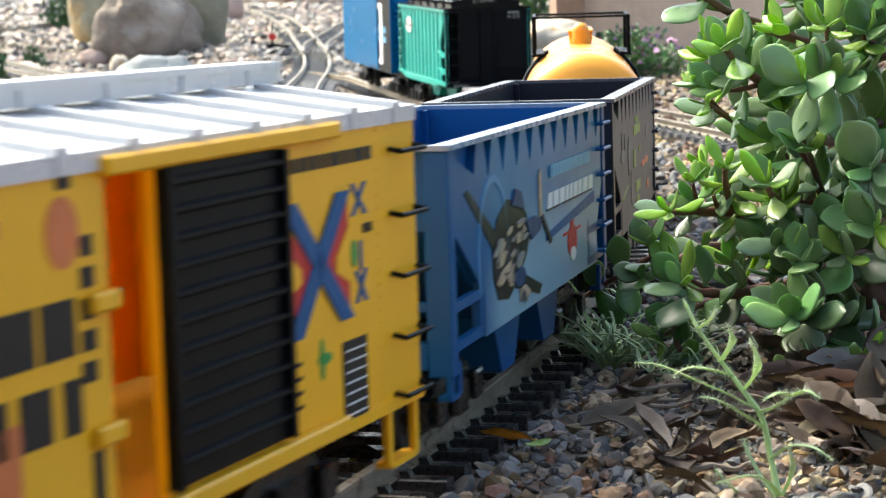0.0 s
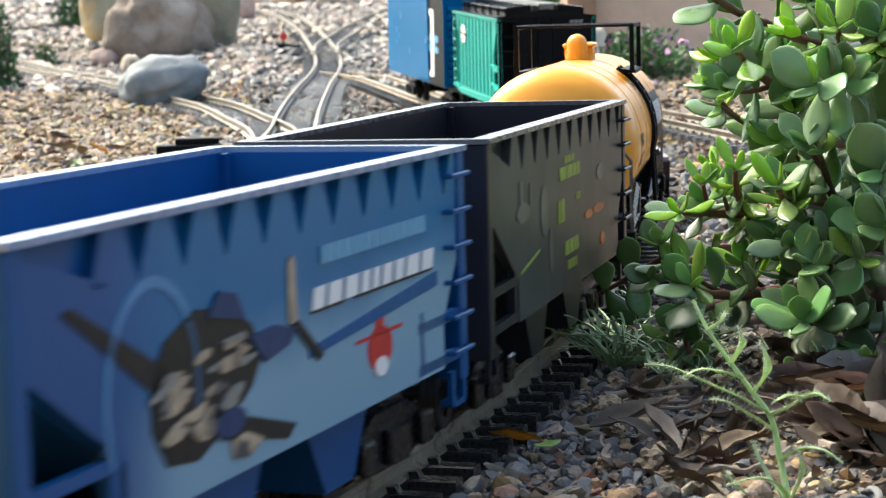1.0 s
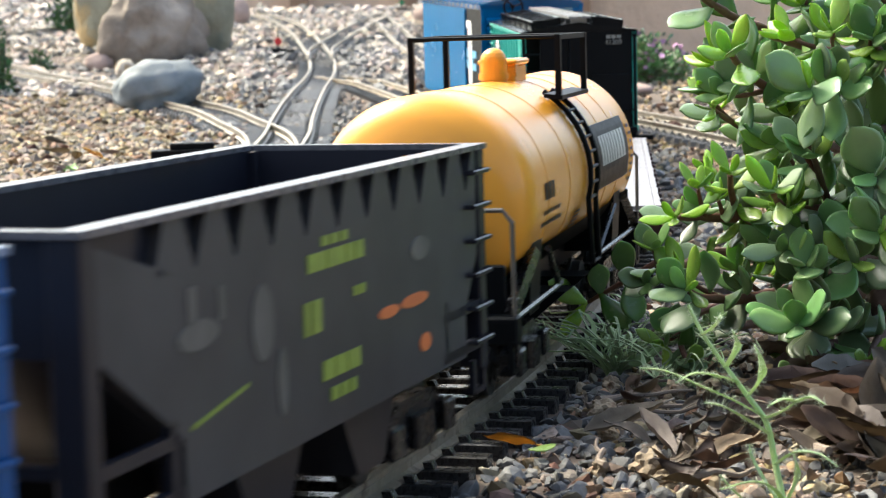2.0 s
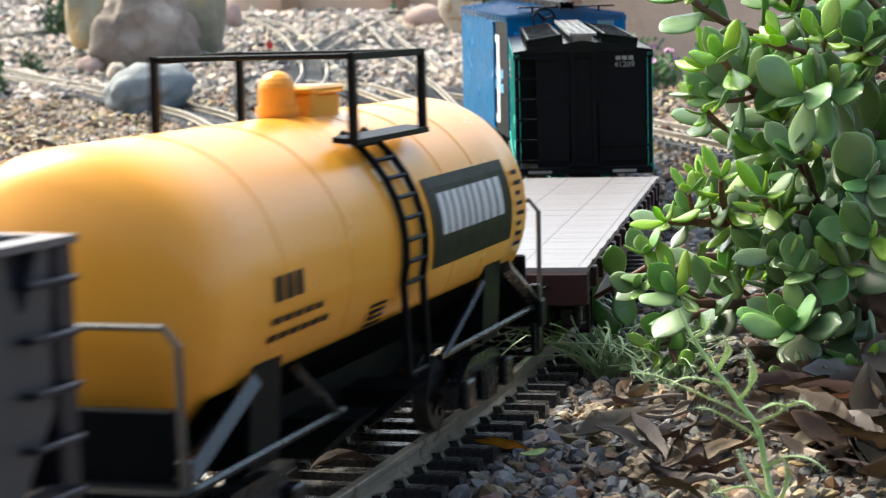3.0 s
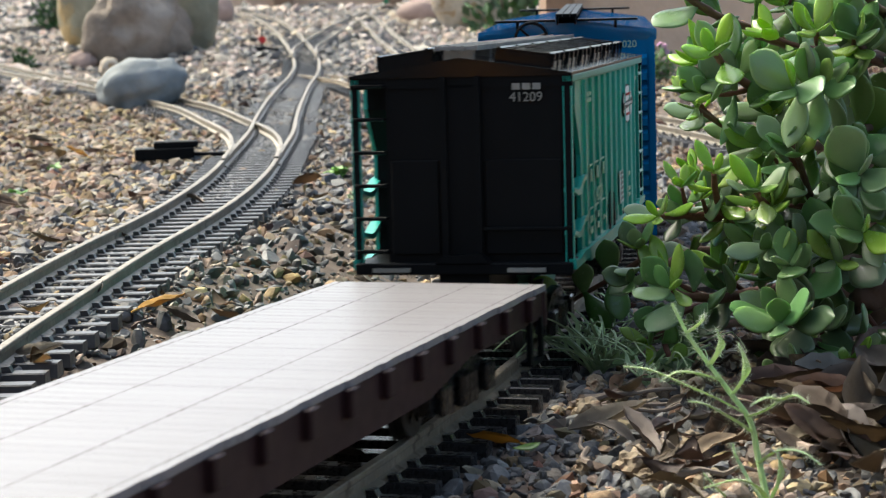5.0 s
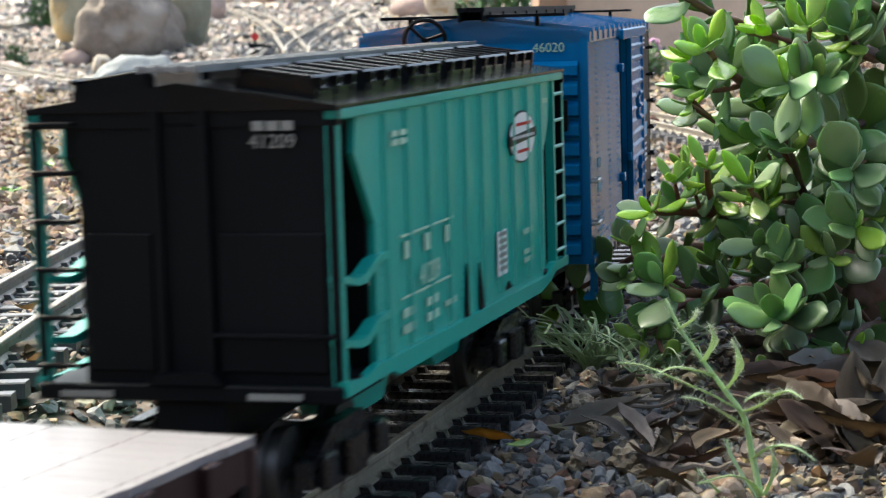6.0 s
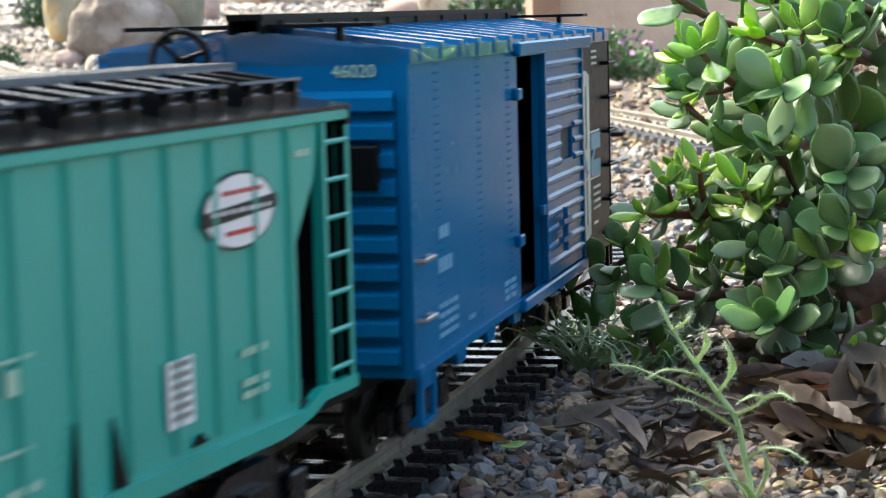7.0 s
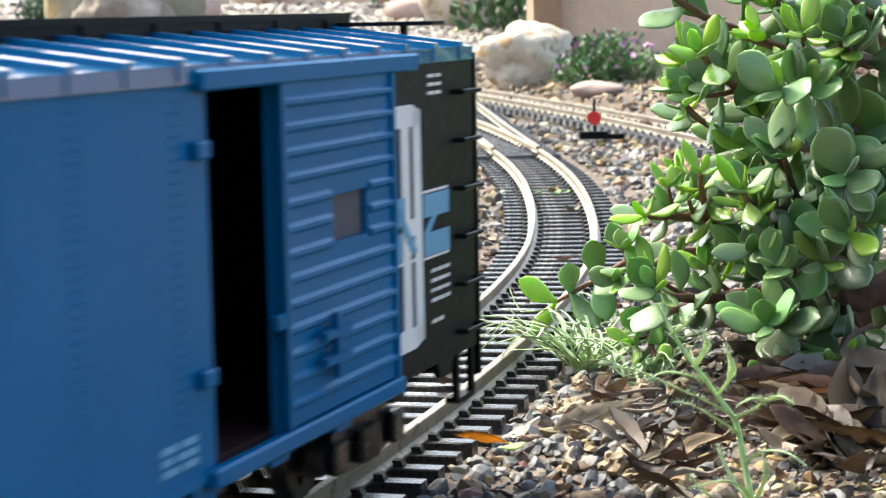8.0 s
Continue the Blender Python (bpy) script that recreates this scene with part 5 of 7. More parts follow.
def blue_boxcar():
    car = thing("boxcar", "blue and black model boxcar with open side door", "model railway car", "cars of the train")
    L, W, zb, zt = 0.4174, 0.1109, 0.0377, 0.1486
    x = W / 2
    split = 0.1155
    for k in (-1, 1):
        a, b = sorted((k * (x - 0.003), k * x))
        bm = bmesh.new()
        if k > 0:
            box(bm, a, b, -L / 2, -0.028, zb, zt)
            part("side_wall", bm, M_BLUE, car)
            bm = bmesh.new()
            box(bm, a, b, 0.018, split, zb, zt)
        else:
            box(bm, a, b, -split, L / 2, zb, zt)
        part("side_wall", bm, M_BLUE, car)
        bm = bmesh.new()
        box(bm, a, b, min(k * split, k * L / 2), max(k * split, k * L / 2), zb, zt)
        part("side_wall", bm, M_BLACK_PAINT, car, "black end section of the side")
    for k in (-1, 1):
        bm = bmesh.new()
        box(bm, -x + 0.003, x - 0.003, min(k * L / 2, k * (L / 2 - 0.003)), max(k * L / 2, k * (L / 2 - 0.003)), zb, zt + 0.002)
        prism(bm, [(-x + 0.003, zt), (x - 0.003, zt), (0, 0.156)], "y", min(k * L / 2, k * (L / 2 - 0.003)), max(k * L / 2, k * (L / 2 - 0.003)))
        for i in range(10):
            z = 0.0455 + i * 0.0096
            ya, yb = k * L / 2, k * (L / 2 + 0.0042)
            lo = [(ya, z - 0.0040), (ya, z + 0.0040), (yb, z + 0.0018), (yb, z - 0.0026)]
            rb = bmesh.new()
            prism(rb, lo, "x", -x + 0.006, x - 0.005)
            part("end_rib", rb, M_BLUE if k < 0 else M_BLACK_PAINT, car)
        for u in (-x, x - 0.004):
            cs = bmesh.new()
            box(cs, u, u + 0.004, min(k * L / 2, k * (L / 2 + 0.0012)), max(k * L / 2, k * (L / 2 + 0.0012)), zb, zt - 0.002)
            part("corner_strip", cs, M_BLUE if k < 0 else M_BLACK_PAINT, car)
        part("end_wall", bm, M_BLUE if k < 0 else M_BLACK_PAINT, car, "ribbed end wall")
    bm = bmesh.new()
    box(bm, 0.034, 0.0455, -L / 2 - 0.0065, -L / 2 - 0.002, 0.1025, 0.1175, 0.0005)
    part("end_board", bm, M_BLACK, car, "small black board on the ribbed end")
    bm = bmesh.new()
    box(bm, -x + 0.003, x - 0.003, -L / 2 + 0.003, L / 2 - 0.003, zb, zb + 0.004)
    part("floor", bm, M_MAROON, car, "red-brown floor inside")
    bm = bmesh.new()
    box(bm, -x + 0.0032, -x + 0.005, -L / 2 + 0.003, L / 2 - 0.003, zb + 0.004, zt - 0.004)
    part("lining", bm, M_DARK, car)
    bm = bmesh.new()
    box(bm, -0.03, 0.03, -L / 2 + 0.01, L / 2 - 0.01, 0.028, zb)
    part("underframe", bm, M_BLACK, car)
    peaked_roof(car, M_BLUE_ROOF, L, W, zt, 0.1565, 14, 0.0045, "glossy blue ribbed roof")
    running_board(car, M_BLACK, L + 0.012, 0.1615, 0.014, skirt=True)
    for k in (-1, 1):
        bm = bmesh.new()
        for m in (-1, 1):
            box(bm, min(m * 0.007, m * 0.045), max(m * 0.007, m * 0.045), min(k * 0.211, k * 0.197), max(k * 0.211, k * 0.197), 0.1575, 0.1590)
            box(bm, min(m * 0.030, m * 0.032), max(m * 0.030, m * 0.032), min(k * 0.207, k * 0.203), max(k * 0.207, k * 0.203), 0.151, 0.1575)
        part("cross_walk", bm, M_BLACK, car)
    # brake wheel high on the near end
    bm = bmesh.new()
    ring = [(-0.022 + 0.010 * math.cos(a), -L / 2 - 0.010, 0.1475 + 0.010 * math.sin(a)) for a in [2 * math.pi * i / 20 for i in range(21)]]
    rod(bm, ring, 0.0011, 6)
    for i in range(3):
        a = 2 * math.pi * i / 3 + 0.3
        rod(bm, [(-0.022, -L / 2 - 0.010, 0.1475), (-0.022 + 0.010 * math.cos(a), -L / 2 - 0.010, 0.1475 + 0.010 * math.sin(a))], 0.0009, 5)
    rod(bm, [(-0.022, -L / 2, 0.1475), (-0.022, -L / 2 - 0.011, 0.1475)], 0.0016, 8)
    part("brake_wheel", bm, M_BLACK, car)
    bm = bmesh.new()
    box(bm, x, x + 0.0035, -0.036, 0.140, 0.1425, 0.1485, 0.0008)
    part("door_track", bm, M_BLUE, car)
    bm = bmesh.new()
    box(bm, x, x + 0.0040, -0.036, 0.118, zb - 0.002, zb + 0.0035, 0.0008)
    part("door_track", bm, M_BLUE, car)
    # sliding door with a small opening, built round it
    bm = bmesh.new()
    y0, y1, z0, z1 = 0.018, 0.1145, 0.042, 0.1425
    wy0, wy1, wz0, wz1 = 0.0585, 0.0885, 0.0925, 0.1070
    for a, b, c, e in ((y0, wy0, z0, z1), (wy1, y1, z0, z1), (wy0, wy1, z0, wz0), (wy0, wy1, wz1, z1)):
        box(bm, x + 0.0004, x + 0.0022, a, b, c, e)
    ribs = []
    for i in range(13):
        z = 0.0465 + i * 0.0074
        spans = [(y0 + 0.003, y1 - 0.003)] if z + 0.003 < wz0 or z > wz1 else [(y0 + 0.003, wy0 - 0.002), (wy1 + 0.002, y1 - 0.003)]
        for a, b in spans:
            ribs.append((a, b, z))
    for a in (y0 - 0.0005, y1 - 0.0025):
        box(bm, x + 0.0022, x + 0.0034, a, a + 0.003, z0, z1)
    door = part("door", bm, M_BLUE, car, "blue ribbed sliding door with a small opening")
    for a, b, z in ribs:
        bm = bmesh.new()
        prism(bm, [(x + 0.0022, z), (x + 0.0034, z + 0.0012), (x + 0.0034, z + 0.0024), (x + 0.0022, z + 0.0036)], "y", a, b)
        part("door_rib", bm, M_BLUE, door)
    # dark sheet added behind the opening, in place of the shade inside
    bm = bmesh.new()
    box(bm, x - 0.0002, x + 0.0003, wy0 - 0.002, wy1 + 0.002, wz0 - 0.002, wz1 + 0.002)
    part("door_plate", bm, M_DARK, door)
    bm = bmesh.new()
    for z in (0.058, 0.066):
        box(bm, x + 0.004, x + 0.0065, 0.040, 0.062, z - 0.0012, z + 0.0012)
    box(bm, x + 0.004, x + 0.0065, 0.050, 0.053, 0.052, 0.072)
    part("door_latch", bm, M_BLUE, door)
    for y, z in ((-0.036, 0.127), (-0.036, 0.066), (0.015, 0.074)):
        bm = bmesh.new()
        box(bm, x, x + 0.003, y - 0.003, y + 0.005, z - 0.0025, z + 0.0025, 0.0006)
        part("door_stop", bm, M_BLUE, car)
    bm = bmesh.new()
    box(bm, x - 0.0005, x + 0.0012, -L / 2, split, zb, zb + 0.003)
    part("side_sill", bm, M_BLUE, car)
    rivets(car, M_BLUE, x, [(y + d, 0.044, y + d, 0.1435, 34) for y in (-0.1735, -0.106, -0.050) for d in (0, 0.0042)] + [(-0.205, 0.044, -0.205, 0.1435, 34)])
    for i in range(6):
        z = 0.046 + i * 0.0175
        grab(car, M_BLACK, (x, 0.186, z), (x, 0.207, z), (0.004, 0, 0), "rung")
        grab(car, M_BLACK, (x - 0.004, L / 2, z), (x - 0.024, L / 2, z), (0, 0.004, 0), "rung")
    ladder(car, M_BLACK, L / 2 + 0.005, x - 0.020, x - 0.001, 0.026, 0.147, 9, "x")
    for z in (0.0775, 0.057):
        grab(car, M_STEEL, (x, -0.205, z), (x, -0.190, z), (0.003, 0, 0))
    for y in (-0.2, 0.187):
        step_iron(car, M_BLUE if y < 0 else M_BLACK, x - 0.001, y, y + 0.018, 0.020, zb)
    for i in range(8):
        y = -0.19 + i * 0.052
        bm = bmesh.new()
        prism(bm, [(y - 0.010, zb), (y + 0.010, zb), (y + 0.006, zb - 0.006), (y - 0.006, zb - 0.006)], "x", x - 0.003, x - 0.0005)
        part("sill_tab", bm, M_BLUE if y < 0.1 else M_BLACK_PAINT, car)
    # prints
    tall = [
        rect(0.1165, 0.140, 0.1235, 0.1310), rect(0.1165, 0.140, 0.0470, 0.0545), rect(0.128, 0.1365, 0.0545, 0.1235), rect(0.1405, 0.1485, 0.0490, 0.1290),
        [(0.140, 0.1235), (0.1485, 0.1235), (0.1470, 0.1290), (0.140, 0.1310)], [(0.140, 0.0545), (0.1485, 0.0545), (0.1470, 0.049), (0.140, 0.047)], rect(0.1365, 0.1405, 0.086, 0.092)]
    light = [
        rect(0.118, 0.130, 0.0905, 0.1000), rect(0.150, 0.178, 0.0910, 0.0990), rect(0.150, 0.178, 0.0775, 0.0855), [(0.118, 0.098), (0.124, 0.098), (0.143, 0.080), (0.137, 0.080)], rect(0.118, 0.126, 0.0785, 0.088), [(0.150, 0.0855), (0.158, 0.091), (0.164, 0.091), (0.156, 0.0855)]]
    for k in (1, -1):
        printed(car, "tall_letter_print", "large white block letter shape", M_WHITE, k * x + (0.0 if k > 0 else -0.0003), [[(k * y, z) for y, z in q] for q in tall])
        printed(car, "light_letter_print", "light blue block letter shape", M_PRINT_LIGHT_BLUE, k * (x + 0.0003) + (0.0 if k > 0 else -0.0003), [[(k * y, z) for y, z in q] for q in light])
    bm = bmesh.new()
    box(bm, -x - 0.0022, -x - 0.0004, -0.1145, -0.018, 0.042, 0.1425)
    part("door", bm, M_BLUE, car, "closed blue sliding door")
    printed(car, "small_print", "white letter outlines and data lines", M_WHITE, x, text_bars(0.116, 0.142, 0.0770, 0.0010, 1, 1) + text_bars(0.150, 0.178, 0.0762, 0.0009, 1, 1) + text_bars(0.150, 0.178, 0.0995, 0.0009, 1, 1)
            + [q for i in range(4) for q in text_bars(0.158, 0.178, 0.0605 + 0.0035 * i, 0.0012, 3, i)] + [q for i in range(3) for q in text_bars(0.158, 0.172, 0.1335 + 0.003 * i, 0.0012, 2, i + 5)] + text_bars(0.158, 0.170, 0.0530, 0.0012, 2, 9))
    printed(car, "small_print", "pale blue data bars", M_PRINT_LIGHT_BLUE, x, text_bars(-0.172, -0.158, 0.0815, 0.0045, 2, 2, 0.2) + text_bars(-0.174, -0.154, 0.0695, 0.005, 3, 3, 0.2) + [q for i in range(4) for q in text_bars(-0.174, -0.146, 0.046 + 0.0035 * i, 0.0016, 4, i)]
            + [q for i in range(3) for q in text_bars(-0.062, -0.040, 0.0440 + 0.003 * i, 0.0018, 2, i)] + text_bars(-0.128, -0.118, 0.046, 0.0016, 2, 3))
    lettering(car, "46020", M_TEAL_PALE, pose(0.0365, -L / 2 - 0.0006, 0.1405, 90, 0, 0), 0.0062, "pale car number on the blue end")
    running_gear(car, L / 2, 0.135)
    return car


M_BLUE_ROOF = material("glossy_blue_roof", (0.006, 0.125, 0.29), 0.16, grain=45, vary=0.08, bump=0.0, smear=0.05, sheen=0.7, coat=0.8)
M_BLACK_PAINT = material("black_boxcar_paint", (0.010, 0.011, 0.012), 0.45, grain=160, vary=0.2, bump=0.04, sheen=0.1)

# each car, the arc length at which its middle stands at the start, and its length
TRAIN = [(yellow_boxcar(), -1.447, 0.42), (blue_hopper(), -1.0243, 0.3213), (black_hopper(), -0.6768, 0.3213), (tank_car(), -0.268, 0.39),
         (flat_car(), 0.2716, 0.5581), (green_hopper(), 0.785, 0.3343), (blue_boxcar(), 1.205, 0.4174)]


# ---- walls, the last one unseen and added to cut light ----
def wall(name, label, x0, x1, y0, y1, z0, z1, mat):
    bm = bmesh.new()
    box(bm, x0, x1, y0, y1, z0, z1)
    return tagged(part(name, bm, mat), label, "wall", kind="structure")


M_POST = material("brown_post_stucco", (0.26, 0.16, 0.10), 0.9, grain=60, vary=0.15, bump=0.4)
M_SCREEN_WALL = material("dark_screen_wall", (0.045, 0.05, 0.055), 0.9, grain=60, vary=0.2, bump=0.4)
wall("wall_east", "tan stucco garden wall in soft daylight", 0.216, 5.0, 3.36, 3.52, -0.1, 0.27, M_STUCCO)
wall("wall_post", "brown stucco pier at the end of the wall", 0.172, 0.216, 3.33, 3.55, -0.1, 0.28, M_POST)
wall("wall_north", "far tan stucco garden wall", -0.78, 1.6, 6.75, 6.95, 0.0, 0.285, M_STUCCO)
wall("wall_west", "tan stucco wall at the garden's sunlit far end", -9.0, 1.4, 9.4, 9.6, 0.0, 0.38, M_STUCCO)
for pier_x in (-0.47, -0.127):
    wall("wall_post", "brown stucco pier of the far wall", pier_x - 0.028, pier_x + 0.028, 6.69, 6.748, 0.0, 0.295, M_POST)
# added out of view: blocks light from behind and darkens what glossy faces reflect
wall("wall_south", "unseen dark wall behind the camera, added to cut light", -3.0, 3.0, -1.4, -1.25, -0.1, 1.0, M_SCREEN_WALL)


# ---- rocks ----
def rock(name, label, mat, x, y, sx, sy, sz, seed, turn=0, rough=0.22, sink=0.15, detail=4, flat=1.0, group="", lean=0):
    """A weathered stone: a ball worn by broad and fine noise, bedded in the ground."""
    bm = bmesh.new()
    bmesh.ops.create_icosphere(bm, subdivisions=detail, radius=1.0)
    for v in bm.verts:
        p = v.co.copy()
        d = 1 + rough * noise.noise(p * 1.1 + Vector((seed, 0, 0))) + rough * 0.55 * noise.noise(p * 2.6 + Vector((0, seed, 0))) + rough * 0.26 * noise.noise(p * 6 + Vector((0, 0, seed))) - rough * 0.22 * abs(noise.noise(p * 3.7 + Vector((seed, seed, 0)))) + rough * 0.10 * noise.noise(p * 15)
        q = p * d
        v.co = (q.x * sx / 2, q.y * sy / 2, q.z * sz / 2 * (1.0 if q.z > 0 else flat))
    ob = part(name, bm, mat, smooth=True)
    ob.matrix_basis = pose(x, y, ground_height(x, y) + sz / 2 * (1 - 2 * sink), 0, lean, turn)
    return tagged(ob, label, "rock", group)


rock("boulder", "large rounded brown boulder with weathered hollows", M_BOULDER, -0.650, 4.68, 0.228, 0.17, 0.205, 5, 20, 0.34)
rock("boulder", "tall greenish boulder stained with orange lichen", M_GREEN_BOULDER, -0.575, 4.86, 0.165, 0.16, 0.36, 8, 10, 0.2)
rock("boulder", "tall pale tan boulder beside the brown one", M_GREEN_BOULDER, -0.790, 5.00, 0.15, 0.16, 0.40, 12, 40, 0.2)
rock("river_stone", "smooth blue-grey river stone on tan gravel", M_GREY_ROCK, -0.404, 2.95, 0.128, 0.08, 0.078, 21, 8, 0.20, 0.10, lean=-17)
rock("limestone_rock", "pale rounded limestone rock by the wall", M_WHITE_ROCK, 0.150, 3.20, 0.140, 0.10, 0.100, 31, 8, 0.30, 0.12)
rock("stone", "pink stone in the gravel", M_RED_ROCK, -0.756, 4.62, 0.062, 0.05, 0.045, 33, 0, 0.2, detail=3)
rock("stone", "small pale stone in the gravel", M_WHITE_ROCK, -0.672, 4.42, 0.042, 0.035, 0.042, 34, 0, 0.2, detail=3)
rock("stone", "flat pinkish stone before the shrub", M_RED_ROCK, 0.233, 2.90, 0.075, 0.045, 0.024, 35, 0, 0.2, detail=3)
rock("stone", "squared pink stone among the far tracks", M_RED_ROCK, -0.042, 5.60, 0.115, 0.07, 0.075, 36, 0, 0.12, detail=3)
rock("stone", "red-brown stone by the far track", M_RED_ROCK, -0.59, 5.9, 0.08, 0.07, 0.09, 37, 0, 0.15, detail=3)
rock("boulder", "pale mottled boulder beside the far track", M_WHITE_ROCK, 0.085, 5.25, 0.185, 0.13, 0.26, 38, 0, 0.22)
rock("stone", "dark reddish stone at the wall's foot", M_RED_ROCK, 0.33, 3.24, 0.06, 0.04, 0.035, 40, 0, 0.2, detail=3)
rock("stone", "pale stone at the wall's foot", M_WHITE_ROCK, 0.42, 3.05, 0.06, 0.05, 0.035, 41, 0, 0.2, detail=3)


# ---- gravel: vast numbers of small chips, as stuff ----
ICO = bmesh.new()
bmesh.ops.create_icosphere(ICO, subdivisions=1, radius=1.0)
ICO_V = np.array([v.co[:] for v in ICO.verts])
ICO_F = np.array([[v.index for v in f.verts] for f in ICO.faces])
ICO.free()
FINE = bmesh.new()
bmesh.ops.create_icosphere(FINE, subdivisions=2, radius=1.0)
FINE_V = np.array([v.co[:] for v in FINE.verts])
FINE_F = np.array([[v.index for v in f.verts] for f in FINE.faces])
FINE.free()


def chips(name, label, mat, spots, fine, seed):
    """Angular chips at spots (x, y, z, size), joined in one mesh."""
    rng = np.random.default_rng(seed)
    V, F = (FINE_V, FINE_F) if fine else (ICO_V, ICO_F)
    spots = np.array(spots)
    n, m = len(spots), len(V)
    kinds = []
    for _ in range(24):
        v = V.copy()
        for _ in range(9 if fine else 4):
            d = rng.normal(size=3)
            d /= np.linalg.norm(d)
            lim = rng.uniform(0.35, 0.75)
            over = np.maximum(0, v @ d - lim)
            v = v - over[:, None] * d
        kinds.append(v * rng.uniform(0.42, 1.4, size=3))
    kinds = np.array(kinds)
    pick = rng.integers(0, 24, n)
    q = rng.normal(size=(n, 4))
    q /= np.linalg.norm(q, axis=1)[:, None]
    w, a, b, c = q.T
    rot = np.stack([1 - 2 * (b * b + c * c), 2 * (a * b - c * w), 2 * (a * c + b * w), 2 * (a * b + c * w), 1 - 2 * (a * a + c * c), 2 * (b * c - a * w),
                    2 * (a * c - b * w), 2 * (b * c + a * w), 1 - 2 * (a * a + b * b)], axis=1).reshape(n, 3, 3)
    pts = np.einsum("nij,nmj->nmi", rot, kinds[pick])
    pts[:, :, 2] *= 0.8
    pts = pts * spots[:, 3][:, None, None] + spots[:, None, :3]
    faces = (F[None] + (np.arange(n) * m)[:, None, None]).reshape(-1, 3)
    me = bpy.data.meshes.new(name)
    me.vertices.add(n * m)
    me.vertices.foreach_set("co", pts.astype(np.float32).ravel())
    me.loops.add(faces.size)
    me.loops.foreach_set("vertex_index", faces.astype(np.int32).ravel())
    me.polygons.add(len(faces))
    me.polygons.foreach_set("loop_start", np.arange(0, faces.size, 3, dtype=np.int32))
    me.update(calc_edges=True)
    me.polygons.foreach_set("use_smooth", np.zeros(len(faces), dtype=bool))
    me.materials.append(mat)
    return tagged(new(name, me), label, "gravel", kind="stuff")


LEFT_LINE = np.array(smooth_line([(-0.215, 0.70), (-0.2085, 0.9), (-0.199, 1.06), (-0.1865, 1.26), (-0.170, 1.5), (-0.1645, 1.75), (-0.1695, 2.03), (-0.175, 2.26), (-0.184, 2.6), (-0.231, 3.69), (-0.31, 4.94)], 0.05))


def scatter_gravel():
    rng = np.random.default_rng(11)
    near_grey, near_tan, mid_grey, mid_tan, far, litter = [], [], [], [], [], []

    def lay(n, x0, x1, y0, y1, lo, hi, grey_near, grey_far, out_grey, out_tan, wedge=None):
        for _ in range(n):
            y = rng.uniform(y0, y1)
            x = rng.uniform(x0, x1) if wedge is None else rng.uniform(*wedge(y))
            gap = abs(math.hypot(x - CX, y - CY) - R)
            gl = float(np.min(np.hypot(LEFT_LINE[:, 0] - x, LEFT_LINE[:, 1] - y))) if x < 0.02 else 1.0
            d = min(gap, gl)
            size = lo * (hi / lo) ** (rng.random() ** 1.6)
            inside = d < 0.047
            if inside and gl < gap:
                size = min(size, 0.0044)
            elif inside and rng.random() < (0.2 if size < 0.004 else 1.0):
                continue
            z = ground_height(x, y) + (size * 0.25 if not inside else 0.0035 if gl < gap else -0.003)
            grey = rng.random() < (grey_near if d < 0.12 else grey_far)
            if not inside and y < 3.6 and rng.random() < 0.13:
                litter.append((x, y, z, size * 1.1))
            else:
                (out_grey if grey else out_tan).append((x, y, z, size))
    # right of the main line, by the bush
    lay(12500, 0, 0, 0.68, 1.45, 0.0011, 0.0066, 0.78, 0.4, near_grey, near_tan, lambda y: (CX + math.sqrt(R * R - (y - CY) ** 2) + 0.02, 0.26 * y + 0.03))
    # between the lines and under the train
    lay(13500, 0, 0, 0.72, 2.6, 0.0014, 0.0078, 0.72, 0.16, near_grey, near_tan, lambda y: (-0.225 * y - 0.03, CX + math.sqrt(R * R - (y - CY) ** 2) - 0.02))
    lay(10000, 0, 0, 2.2, 3.6, 0.0030, 0.009, 0.8, 0.16, mid_grey, mid_tan, lambda y: (-0.235 * y, 0.21 * y))
    lay(3500, 0, 0, 1.3, 2.4, 0.003, 0.0095, 0.6, 0.15, mid_grey, mid_tan, lambda y: (CX + math.sqrt(R * R - (y - CY) ** 2) + 0.05, 0.24 * y))
    lay(7500, 0, 0, 1.3, 2.6, 0.003, 0.0090, 0.35, 0.08, mid_grey, mid_tan, lambda y: (-0.25 * y, -0.22))
    lay(24000, 0, 0, 3.4, 7.5, 0.005, 0.015, 0.75, 0.28, mid_grey, far, lambda y: (-0.24 * y, 0.10 * y))
    lay(6000, 0, 0, 6.5, 9.3, 0.012, 0.028, 0.35, 0.3, mid_grey, far, lambda y: (-0.24 * y, 0.15 * y))
    for _ in range(5200):
        (x, y), k = LEFT_LINE[rng.integers(0, len(LEFT_LINE) - 8)], rng.normal(size=2)
        x, y = x + 0.030 * k[0], y + 0.03 * k[1]
        mid_grey.append((x, y, ground_height(x, y) + 0.0045, rng.uniform(0.0012, 0.0034)))
    chips("ballast_gravel", "dark grey angular track ballast", M_GREY_STONE, near_grey, True, 1)
    chips("tan_gravel", "tan and brown stone chips among the ballast", M_TAN_STONE, near_tan, True, 2)
    chips("ballast_gravel", "grey gravel along the far tracks", M_GREY_STONE, mid_grey, False, 3)
    chips("tan_gravel", "tan garden gravel", M_TAN_STONE, mid_tan, False, 4)
    chips("bark_litter", "brown bark crumbs among the gravel", M_LITTER, litter, False, 6)
    chips("far_gravel", "pale tan gravel in the far garden", M_FAR_STONE, far, False, 5)


scatter_gravel()


